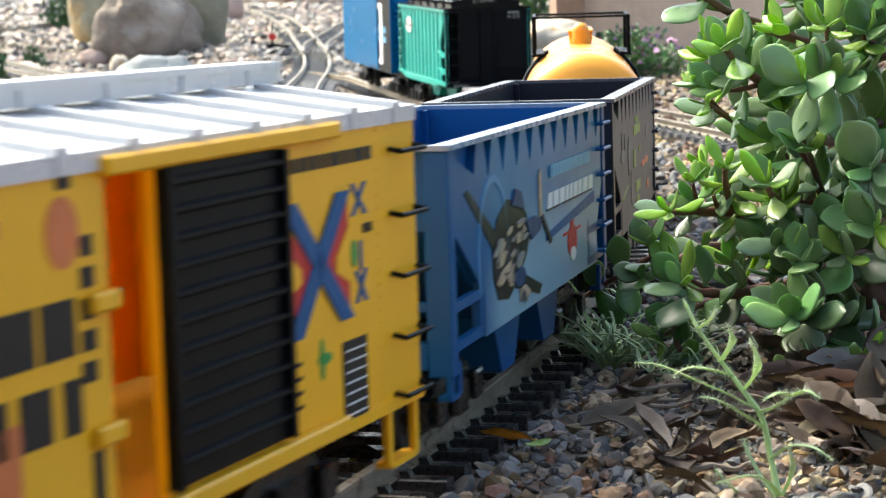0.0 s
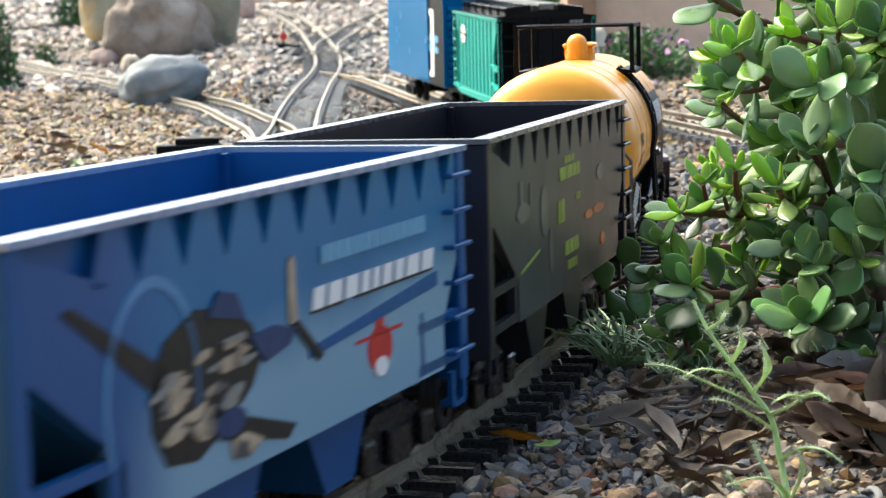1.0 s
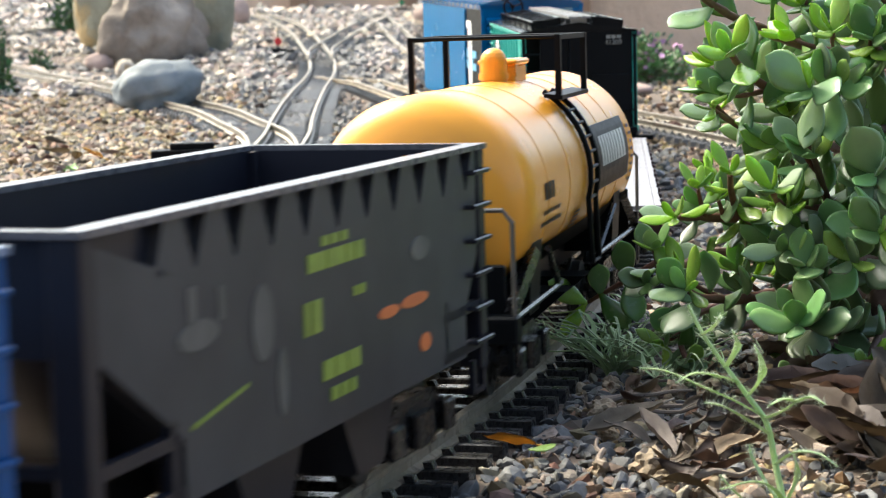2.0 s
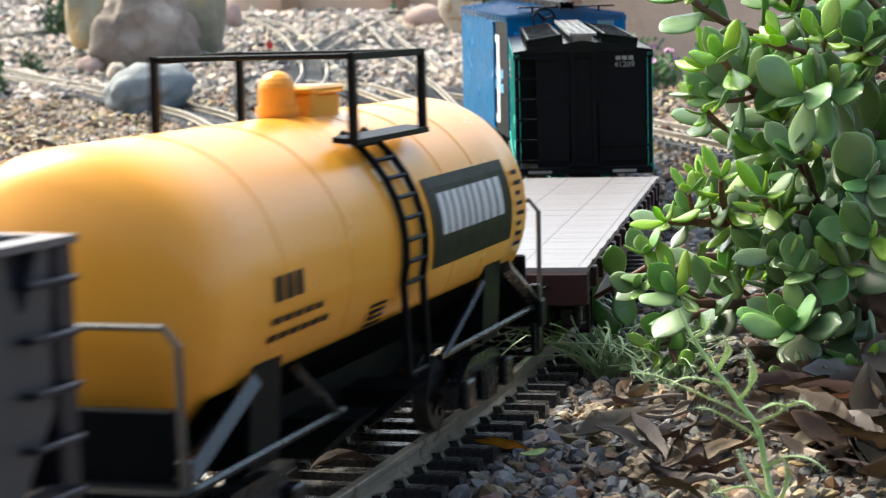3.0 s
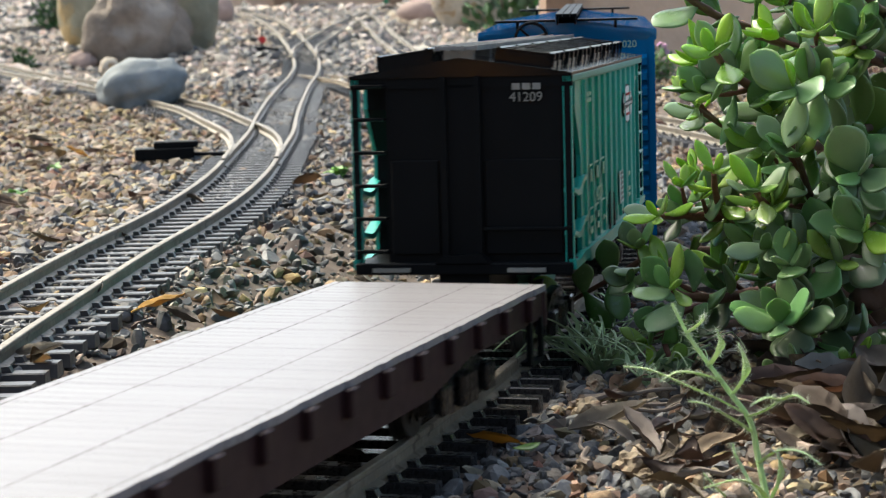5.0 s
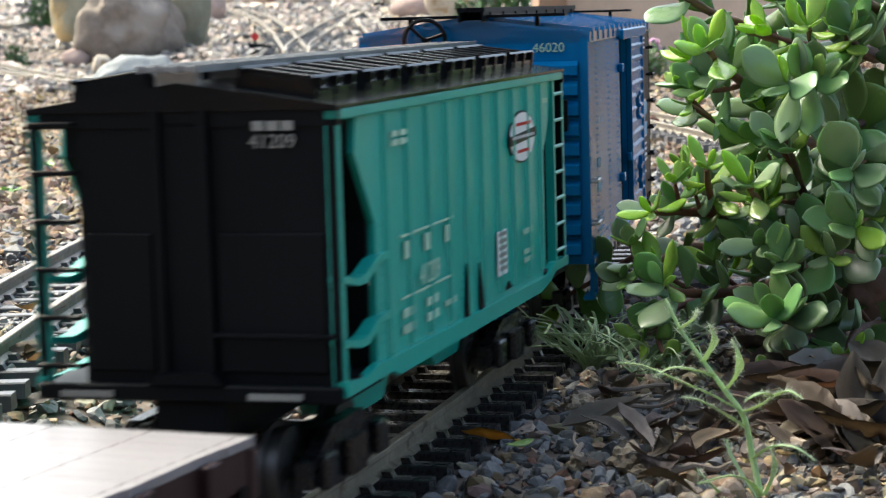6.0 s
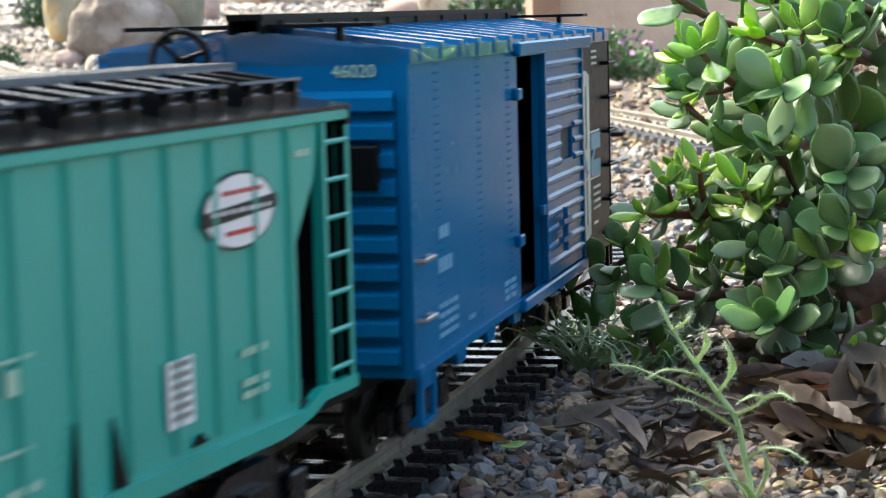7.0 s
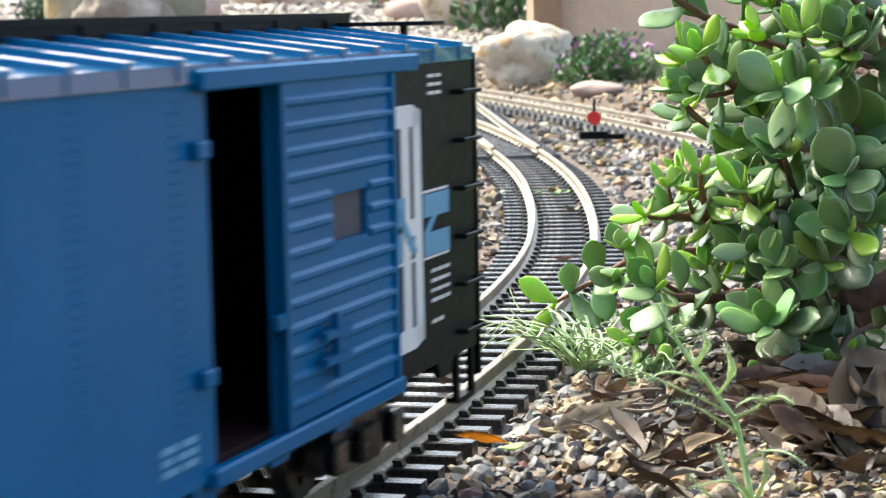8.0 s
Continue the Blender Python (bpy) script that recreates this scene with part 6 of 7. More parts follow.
# ---- turnout stands ----
def switch_stand(label, x, y, turn, flag):
    st = thing("switch_stand", label, "switch stand")
    bm = bmesh.new()
    box(bm, -0.016, 0.016, -0.008, 0.008, 0.0, 0.009, 0.001)
    box(bm, 0.010, 0.034, -0.005, 0.005, 0.0, 0.006, 0.001)
    part("base", bm, M_BLACK, st)
    bm = bmesh.new()
    rod(bm, [(0, 0, 0.008), (0, 0, 0.045)], 0.0016, 8)
    part("mast", bm, M_BLACK, st)
    bm = bmesh.new()
    disc(bm, (0, -0.001, 0.0235), 0.0078, 0.0018, "y", 24)
    part("target", bm, flag, st, "round painted target disc")
    st.matrix_basis = pose(x, y, ground_height(x, y) + 0.007, 0, 0, turn)
    return st


switch_stand("small black switch stand with a red disc", 0.190, 2.40, -14, M_RED)
switch_stand("small black switch stand with a red disc", -0.367, 4.56, 15, M_RED)
M_GREEN_PAINT = material("green_signal_paint", (0.02, 0.20, 0.08), 0.4, grain=160, vary=0.1, bump=0.02)
switch_stand("small switch stand with a green disc", -0.145, 6.45, 0, M_GREEN_PAINT)
bm = bmesh.new()
box(bm, -0.030, 0.026, -0.012, 0.012, 0, 0.011, 0.001)
box(bm, -0.012, 0.030, -0.009, 0.009, 0.011, 0.017, 0.001)
rod(bm, [(0.026, 0, 0.004), (0.062, -0.012, 0.004)], 0.002, 6)
ob = part("turnout_motor", bm, M_BLACK)
ob.matrix_basis = pose(-0.259, 2.04, ground_height(-0.259, 2.04) + 0.004, 0, 0, 8)
tagged(ob, "black plastic turnout motor beside the track", "turnout motor")


# ---- leaf shapes ----
def succulent_leaf(length, width, thick, cup):
    """A thick spoon-shaped leaf from the origin along +y, its face up."""
    bm = bmesh.new()
    n, m = 9, 10
    rings = []
    for i in range(n + 1):
        t = i / n
        w = width / 2 * (math.sin(math.pi * min(1.0, t * 0.97 + 0.03) ** 1.35)) ** 0.75 if 0 < t < 1 else 0
        w = max(w, 0.0011 * (1 - t))
        h = thick / 2 * (0.35 + 0.65 * math.sin(math.pi * min(1, max(0.05, t))) ** 0.6)
        h = min(h, w * 0.8 + 0.0002)
        z0 = cup * (t - 0.45) ** 2 * length
        ring = []
        for k in range(m):
            a = 2 * math.pi * k / m
            x = w * math.cos(a)
            ring.append(bm.verts.new((x, t * length, z0 + h * math.sin(a) + 0.22 * cup * x * x / max(width, 1e-6) * 2)))
        rings.append(ring)
    for a, b in zip(rings, rings[1:]):
        for k in range(m):
            bm.faces.new((a[k], a[(k + 1) % m], b[(k + 1) % m], b[k]))
    bm.faces.new(rings[0][::-1])
    bm.faces.new(rings[-1])
    bmesh.ops.recalc_face_normals(bm, faces=bm.faces[:])
    return bm


def blade(bm, pts, width, up=(0, 0, 1), fold=0.25, taper=0.75):
    """A narrow folded leaf blade along points, pointed at its end."""
    pts = [Vector(p) for p in pts]
    rows, n = [], len(pts)
    for i, p in enumerate(pts):
        d = (pts[min(i + 1, n - 1)] - pts[max(i - 1, 0)]).normalized()
        s = d.cross(Vector(up))
        s = s.normalized() if s.length > 1e-4 else Vector((1, 0, 0))
        u = s.cross(d)
        t = i / (n - 1)
        w = width / 2 * (1 - max(0.0, (t - (1 - taper)) / taper) ** 1.5) + 0.00015
        rows.append([bm.verts.new(p + s * w + u * w * fold), bm.verts.new(p - u * 0.0003), bm.verts.new(p - s * w + u * w * fold), bm.verts.new(p + u * 0.0004)])
    for a, b in zip(rows, rows[1:]):
        for k in range(4):
            bm.faces.new((a[k], a[(k + 1) % 4], b[(k + 1) % 4], b[k]))
    bm.faces.new(rows[0][::-1])
    bm.faces.new(rows[-1])


def spline(points, n=12):
    p = [Vector(q) for q in points]
    p = [p[0] * 2 - p[1]] + p + [p[-1] * 2 - p[-2]]
    out = []
    for a, b, c, d in zip(p, p[1:], p[2:], p[3:]):
        for k in range(n):
            t = k / n
            out.append(0.5 * (2 * b + (c - a) * t + (2 * a - 5 * b + 4 * c - d) * t * t + (3 * b - a - 3 * c + d) * t ** 3))
    return out + [p[-2]]


# darker copy of M_LEAF: the shade inside the bush is put into its colour
M_LEAF_IN = material("shaded_inner_leaf", (0.135, 0.235, 0.090), 0.24, grain=140, vary=0.15, bump=0.05, island=0.34, through_light=0.15, spots=(0.19, 0.26, 0.12), spot_scale=160, spot_at=0.66)
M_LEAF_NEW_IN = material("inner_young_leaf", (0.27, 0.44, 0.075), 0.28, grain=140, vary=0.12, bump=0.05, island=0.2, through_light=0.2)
M_STEM_RED = material("red_brown_young_bark", (0.13, 0.050, 0.032), 0.6, grain=160, vary=0.3, bump=0.3)
let_light_through(M_LEAF_IN, (0.30, 0.52, 0.06), 0.12)
let_light_through(M_LEAF_NEW_IN, (0.50, 0.74, 0.10), 0.28)


def build_bush():
    """A low succulent bush: gnarled trunk, arching branches and crossed pairs of thick spoon-shaped leaves."""
    bush = thing("succulent_bush", "spreading green succulent bush with thick oval leaves on brown stems", "bush")
    rng = random.Random(77)
    spots = []

    def bark(name, line, r, tip, knots=0.0, mat=M_BARK):
        bm = bmesh.new()
        rod(bm, line, r, 10, tip)
        if knots:
            bm.normal_update()
            for v in bm.verts:
                v.co += v.normal * (knots * noise.noise(v.co * 160) + 0.5 * knots * noise.noise(v.co * 420))
        part(name, bm, mat, bush, smooth=bool(knots))

    bark("trunk", spline(TRUNK, 8), 0.0065, 0.012, 0.003)
    bark("trunk", spline(ROOT, 6), 0.0085, 0.0045, 0.003)

    def leafed(pts, start, step, size, young):
        """Pairs of leaves along a branch, each pair crosswise to the last, and a tuft of young ones at the tip."""
        length = sum((b - a).length for a, b in zip(pts, pts[1:]))
        total, turn, next_at = 0.0, rng.uniform(-0.35, 0.35), start
        for a, b in zip(pts, pts[1:]):
            seg = (b - a).length
            while total + seg > next_at:
                q, d = a.lerp(b, (next_at - total) / seg), (b - a).normalized()
                near_tip = next_at / length
                u = d.cross(Vector((0, -1, 0)))
                u = u.normalized() if u.length > 0.1 else Vector((0, 0, 1))
                w = u.cross(d)
                for k in (0, math.pi):
                    if rng.random() < 0.07:
                        continue
                    side = u * math.cos(turn + k) + w * math.sin(turn + k)
                    go = (side * rng.uniform(0.75, 1.0) + d * rng.uniform(0.35, 0.75) + Vector((rng.uniform(-0.15, 0.15), rng.uniform(-0.2, 0.1), rng.uniform(0.0, 0.3)))).normalized()
                    spots.append((q + side * 0.0015, go, d, size * rng.uniform(0.8, 1.15) * (1.08 - 0.25 * near_tip), rng.random() < young * 0.28 + young * 0.5 * (near_tip > 0.8)))
                turn += math.pi / 2 + rng.uniform(-0.25, 0.25)
                next_at += step * rng.uniform(0.85, 1.2)
            total += seg
        d = (pts[-1] - pts[-3]).normalized()
        u = d.orthogonal().normalized()
        for k in range(4):
            a = k * math.pi / 2 + rng.uniform(-0.2, 0.2) + turn
            side = u * math.cos(a) + d.cross(u) * math.sin(a)
            spots.append((pts[-1], (d * (1.1 if k % 2 else 0.55) + side * 0.7 + Vector((0, 0, 0.3))).normalized(), d, size * (0.62 if k % 2 else 0.85) * rng.uniform(0.9, 1.1), rng.random() < young * 1.6))

    def limb(*points, radius, size, young, step):
        line = spline(points, 6)
        bark("branch", line, radius, 0.0013, 0.0007 if radius > 0.0028 else 0.0, M_STEM_RED if radius < 0.0043 and young > 0.25 else M_BARK)
        length = sum((b - a).length for a, b in zip(line, line[1:]))
        leafed(line, length * 0.16, step, size, young)
        for _ in range(int(length / 0.050)):
            i = rng.randrange(len(line) // 4, len(line) - 2)
            d = (line[i + 1] - line[i - 1]).normalized()
            go = (d * 0.6 + Vector((rng.uniform(-0.6, 0.3), rng.uniform(-0.5, 0.8), rng.uniform(-0.5, 0.7)))).normalized()
            n = rng.uniform(0.014, 0.026)
            shoot = [line[i] + go * n * k / 5 + Vector((0, 0, 0.005 * (k / 5) ** 2)) for k in range(6)]
            bark("twig", shoot, 0.0016, 0.0009, 0.0, M_STEM_RED)
            leafed(shoot, 0.009, 0.013, size * 0.9, young)

    limb((0.207, 1.090, 0.103), (0.189, 1.069, 0.107), (0.169, 1.048, 0.113), (0.151, 1.027, 0.123), (0.137, 1.006, 0.132), (0.128, 0.985, 0.140), radius=0.0042, size=1.05, young=0.35, step=0.021)
    limb((0.211, 1.110, 0.132), (0.185, 1.092, 0.140), (0.162, 1.074, 0.148), (0.143, 1.056, 0.155), (0.127, 1.038, 0.163), (0.116, 1.020, 0.169), radius=0.0042, size=1, young=0.3, step=0.021)
    limb((0.210, 1.100, 0.147), (0.189, 1.083, 0.156), (0.173, 1.067, 0.166), (0.156, 1.050, 0.179), radius=0.0036, size=1, young=0.3, step=0.02)
    limb((0.180, 1.100, 0.093), (0.162, 1.083, 0.097), (0.146, 1.065, 0.101), (0.135, 1.048, 0.107), (0.125, 1.030, 0.113), radius=0.0022, size=0.8, young=0.7, step=0.017)
    limb((0.182, 1.060, 0.054), (0.157, 1.045, 0.057), (0.141, 1.030, 0.060), (0.123, 1.015, 0.063), (0.109, 1.000, 0.065), (0.101, 0.985, 0.066), radius=0.0036, size=0.72, young=0.45, step=0.0165)
    limb((0.166, 1.050, 0.054), (0.147, 1.032, 0.059), (0.135, 1.015, 0.064), (0.129, 0.998, 0.075), (0.126, 0.980, 0.086), radius=0.0026, size=0.75, young=0.9, step=0.015)
    limb((0.201, 1.060, 0.055), (0.180, 1.036, 0.063), (0.163, 1.012, 0.066), (0.150, 0.989, 0.071), (0.143, 0.965, 0.079), radius=0.003, size=0.85, young=0.6, step=0.0155)
    limb((0.191, 1.050, 0.054), (0.179, 1.030, 0.069), (0.172, 1.010, 0.082), (0.166, 0.990, 0.092), radius=0.0026, size=0.85, young=0.15, step=0.016)
    limb((0.201, 1.060, 0.032), (0.187, 1.040, 0.044), (0.175, 1.020, 0.051), (0.163, 1.000, 0.055), (0.152, 0.980, 0.051), radius=0.003, size=0.85, young=0.3, step=0.016)
    limb((0.159, 1.080, 0.037), (0.138, 1.068, 0.040), (0.122, 1.056, 0.041), (0.108, 1.044, 0.035), (0.099, 1.032, 0.033), (0.092, 1.020, 0.032), radius=0.0026, size=0.72, young=0.1, step=0.022)
    limb((0.187, 1.060, 0.019), (0.164, 1.041, 0.023), (0.142, 1.022, 0.023), (0.125, 1.003, 0.025), (0.112, 0.984, 0.029), (0.104, 0.965, 0.035), radius=0.004, size=1, young=0.45, step=0.021)
    limb((0.143, 1.050, 0.018), (0.125, 1.035, 0.017), (0.113, 1.020, 0.015), (0.105, 1.005, 0.006), (0.106, 0.990, -0.002), radius=0.0024, size=0.8, young=0.4, step=0.019)
    limb((0.194, 1.020, 0.013), (0.175, 0.993, 0.013), (0.160, 0.967, 0.017), (0.150, 0.940, 0.021), radius=0.004, size=1.15, young=0, step=0.019)
    limb((0.193, 1.020, -0.004), (0.177, 1.002, 0.002), (0.166, 0.983, 0.003), (0.157, 0.965, -0.005), radius=0.0036, size=1.05, young=0.05, step=0.019)
    limb((0.172, 1.020, 0.019), (0.164, 1.003, 0.027), (0.160, 0.987, 0.036), (0.158, 0.970, 0.043), radius=0.003, size=0.95, young=0.05, step=0.018)
    limb((0.227, 1.060, 0.091), (0.212, 1.030, 0.090), (0.201, 1.000, 0.087), (0.191, 0.970, 0.085), radius=0.004, size=1.15, young=0.1, step=0.018)
    limb((0.225, 1.040, 0.059), (0.211, 1.013, 0.061), (0.199, 0.987, 0.061), (0.190, 0.960, 0.059), radius=0.004, size=1.1, young=0.25, step=0.018)
    limb((0.234, 1.080, 0.104), (0.217, 1.053, 0.103), (0.201, 1.027, 0.100), (0.188, 1.000, 0.098), radius=0.0036, size=1.15, young=0.05, step=0.019)
    limb((0.229, 1.060, 0.032), (0.213, 1.033, 0.035), (0.194, 1.007, 0.042), (0.181, 0.980, 0.044), radius=0.0036, size=1, young=0.15, step=0.019)
    limb((0.225, 1.040, 0.001), (0.209, 1.017, 0.005), (0.196, 0.993, 0.006), (0.187, 0.970, -0.001), radius=0.0036, size=1, young=0.25, step=0.02)
    limb((0.219, 1.060, 0.136), (0.196, 1.030, 0.129), (0.177, 1.000, 0.125), (0.162, 0.970, 0.124), radius=0.0036, size=1.1, young=0.25, step=0.019)
    limb((0.230, 1.060, 0.138), (0.217, 1.040, 0.133), (0.205, 1.020, 0.137), (0.196, 1.000, 0.145), radius=0.0036, size=1, young=0.2, step=0.02)
    limb((0.200, 1.050, 0.128), (0.189, 1.030, 0.137), (0.180, 1.010, 0.142), (0.175, 0.990, 0.149), radius=0.0026, size=0.9, young=0.85, step=0.017)
    limb((0.194, 1.080, 0.091), (0.179, 1.060, 0.092), (0.166, 1.040, 0.095), (0.154, 1.020, 0.095), radius=0.003, size=1.05, young=0.15, step=0.019)
    limb((0.223, 1.080, 0.169), (0.203, 1.063, 0.158), (0.189, 1.047, 0.161), (0.178, 1.030, 0.168), radius=0.003, size=0.95, young=0.3, step=0.02)
    limb((0.230, 1.060, 0.158), (0.220, 1.040, 0.155), (0.208, 1.020, 0.161), (0.196, 1.000, 0.169), radius=0.003, size=1, young=0.2, step=0.02)
    limb((0.203, 1.100, 0.069), (0.189, 1.087, 0.069), (0.173, 1.073, 0.072), (0.160, 1.060, 0.079), radius=0.003, size=0.95, young=0.1, step=0.018)
    limb((0.241, 1.170, 0.071), (0.220, 1.157, 0.076), (0.199, 1.143, 0.075), (0.179, 1.130, 0.073), radius=0.0036, size=1.05, young=0.1, step=0.02)
    limb((0.241, 1.170, 0.025), (0.213, 1.153, 0.030), (0.186, 1.137, 0.030), (0.156, 1.120, 0.036), radius=0.0036, size=1, young=0.1, step=0.02)
    limb((0.241, 1.170, 0.115), (0.218, 1.160, 0.113), (0.195, 1.150, 0.126), (0.175, 1.140, 0.132), radius=0.0036, size=1, young=0.1, step=0.021)
    limb((0.237, 1.150, -0.001), (0.209, 1.133, 0.012), (0.188, 1.117, 0.026), (0.165, 1.100, 0.029), radius=0.0036, size=1, young=0.1, step=0.021)
    limb((0.183, 1.120, -0.001), (0.159, 1.103, -0.001), (0.140, 1.087, -0.001), (0.123, 1.070, -0.001), radius=0.003, size=1, young=0.05, step=0.021)
    limb((0.224, 1.090, -0.024), (0.209, 1.073, -0.024), (0.192, 1.057, -0.015), (0.181, 1.040, -0.007), radius=0.003, size=0.9, young=0.1, step=0.021)
    line = spline(TRAILER, 6)
    bark("branch", line, 0.0016, 0.0009, 0.0, M_STEM_RED)
    for k, go, size in ((1.0, (-0.7, -0.35, 0.45), 0.85), (1.0, (-0.6, -0.3, -0.7), 0.75), (0.72, (0.35, -0.45, -0.45), 0.85), (0.70, (-0.1, -0.5, 0.9), 0.7), (0.35, (-0.2, -0.5, 0.8), 0.85), (0.35, (0.1, -0.4, -0.8), 0.8)):
        spots.append((line[int(k * (len(line) - 1))], Vector(go).normalized(), Vector((0, -2.2, 0.3)), size * 1.1, k > 0.9))
    meshes = {}
    for young in (False, True):
        for j, (l, w, th, cup) in enumerate(((0.027, 0.0150, 0.0034, 0.30), (0.025, 0.0170, 0.0036, 0.45), (0.028, 0.0195, 0.0030, 0.15), (0.029, 0.0135, 0.0034, 0.35))):
            meshes[young, j] = mesh_of(succulent_leaf(l, w * (0.68 if young else 1), th, cup), "leaf", M_LEAF_NEW if young else M_LEAF, True)
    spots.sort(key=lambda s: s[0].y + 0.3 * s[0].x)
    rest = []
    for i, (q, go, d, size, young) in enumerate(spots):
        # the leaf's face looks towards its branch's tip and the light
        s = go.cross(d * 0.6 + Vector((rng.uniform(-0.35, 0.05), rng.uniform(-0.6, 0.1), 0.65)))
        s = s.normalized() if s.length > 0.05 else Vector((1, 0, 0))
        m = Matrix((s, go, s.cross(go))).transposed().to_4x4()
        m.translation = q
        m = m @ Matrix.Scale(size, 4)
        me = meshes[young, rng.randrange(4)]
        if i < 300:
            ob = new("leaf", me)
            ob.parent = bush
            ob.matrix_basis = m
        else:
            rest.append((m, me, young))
    # leaves behind the first 300 are merged, grown ones in the shade-darkened green
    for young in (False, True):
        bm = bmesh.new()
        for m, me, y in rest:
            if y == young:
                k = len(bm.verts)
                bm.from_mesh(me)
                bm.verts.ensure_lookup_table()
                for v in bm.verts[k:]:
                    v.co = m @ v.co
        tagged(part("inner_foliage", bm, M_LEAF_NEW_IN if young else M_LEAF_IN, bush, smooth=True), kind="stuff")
    return bush


TRUNK = [(0.25, 1.1, 0.157), (0.229, 1.11, 0.142), (0.213, 1.12, 0.127), (0.206, 1.13, 0.104), (0.214, 1.14, 0.074), (0.225, 1.15, 0.037), (0.237, 1.15, 0.006), (0.249, 1.15, -0.032)]
ROOT = [(0.227, 1.0, 0.033), (0.206, 1.0, 0.026), (0.198, 1.0, 0.023), (0.193, 1.0, 0.021)]
# the low trailing stem that reaches towards the rails, with a few single leaves
TRAILER = [(0.0984, 1.05, 0.0383), (0.0852, 1.06, 0.029), (0.0716, 1.07, 0.02), (0.0647, 1.075, 0.0152)]
build_bush()


# ---- weed with hairy stem before the bush ----
def build_weed():
    weed = thing("weed", "hairy pale green weed with narrow arching leaves", "plant")
    rng = random.Random(3)
    stem = spline([(0.1181, 0.775, -0.021), (0.1165, 0.780, -0.008), (0.1146, 0.785, 0.0048), (0.1121, 0.786, 0.0177), (0.1055, 0.788, 0.0277), (0.0978, 0.790, 0.0385), (0.0906, 0.792, 0.0494), (0.0855, 0.794, 0.0601)], 6)
    bm = bmesh.new()
    rod(bm, stem, 0.0014, 8, 0.0006)
    part("stem", bm, M_STEM, weed)
    runs = [[(0.1128, 0.787, 0.0189), (0.1008, 0.785, 0.0262), (0.0883, 0.782, 0.0325), (0.0757, 0.780, 0.0385), (0.0663, 0.779, 0.0400)],
            [(0.1117, 0.786, 0.0195), (0.1170, 0.782, 0.0225), (0.1222, 0.779, 0.0268)], [(0.1215, 0.780, 0.0262), (0.1165, 0.776, 0.0280), (0.1107, 0.773, 0.0262)],
            [(0.1222, 0.780, 0.0262), (0.1265, 0.776, 0.0285), (0.1310, 0.773, 0.0262)],
            [(0.1061, 0.788, 0.0272), (0.1105, 0.785, 0.0345), (0.1095, 0.783, 0.0420), (0.1074, 0.782, 0.0468)], [(0.1126, 0.786, 0.0138), (0.1040, 0.780, 0.0205), (0.0950, 0.776, 0.0262), (0.0887, 0.774, 0.0279)],
            [(0.1020, 0.789, 0.0325), (0.0950, 0.784, 0.0355), (0.0860, 0.780, 0.0375), (0.0790, 0.778, 0.0345)], [(0.0985, 0.790, 0.0375), (0.1020, 0.786, 0.0450), (0.1000, 0.784, 0.0520)],
            [(0.1180, 0.776, -0.0150), (0.1130, 0.770, -0.0040), (0.1048, 0.766, 0.0010), (0.0923, 0.764, -0.0011)], [(0.1180, 0.775, -0.0170), (0.1090, 0.768, -0.0090), (0.0960, 0.762, -0.0075), (0.0796, 0.758, -0.0155)],
            [(0.1190, 0.775, -0.0166), (0.1250, 0.770, -0.0120), (0.1317, 0.766, -0.0098), (0.1422, 0.762, -0.0085)], [(0.1175, 0.777, -0.0100), (0.1210, 0.774, 0.0000), (0.1195, 0.772, 0.0090)],
            [(0.1170, 0.776, -0.0130), (0.1100, 0.778, -0.0020), (0.1060, 0.780, 0.0060), (0.1050, 0.781, 0.0110)], [(0.1150, 0.784, 0.0030), (0.1210, 0.780, 0.0080), (0.1290, 0.776, 0.0080), (0.1350, 0.773, 0.0040)],
            [(0.1175, 0.776, -0.0140), (0.1060, 0.772, -0.0100), (0.0980, 0.770, -0.0030), (0.0930, 0.769, 0.0030)], [(0.0906, 0.792, 0.0494), (0.0950, 0.788, 0.0535), (0.0960, 0.786, 0.0570)]]
    hairs = [(stem, 0.0015)]
    for run in runs:
        line = spline(run, 6)
        bm = bmesh.new()
        blade(bm, line, rng.uniform(0.0026, 0.0038))
        part("leaf", bm, M_STEM, weed)
        hairs.append((line, 0.0012))
    bm = bmesh.new()
    for line, r in hairs:
        for i in range(len(line) * 10):
            k = rng.uniform(0, len(line) - 1.01)
            q = line[int(k)].lerp(line[int(k) + 1], k % 1)
            d = Vector((rng.gauss(0, 1), rng.gauss(0, 1), rng.gauss(0, 1))).normalized()
            tip = q + d * (r + rng.uniform(0.0012, 0.0022))
            u = d.orthogonal().normalized() * 0.00009
            a, b, c = bm.verts.new(q + u), bm.verts.new(q - u), bm.verts.new(tip)
            w = bm.verts.new(q + d.cross(u))
            bm.faces.new((a, b, c))
            bm.faces.new((b, w, c))
            bm.faces.new((w, a, c))
    tagged(part("hairs", bm, M_HAIR, weed), kind="stuff")
    weed.matrix_basis = pose(-0.003, -0.030, -0.004)
    return weed


M_HAIR = material("pale_plant_hair", (0.55, 0.62, 0.45), 0.6, grain=200, vary=0.1, bump=0.0)
build_weed()


# ---- grass tufts and small green sprouts ----
M_GRASS = material("grey_green_grass", (0.37, 0.50, 0.27), 0.55, grain=200, vary=0.2, bump=0.0, each=0.2)


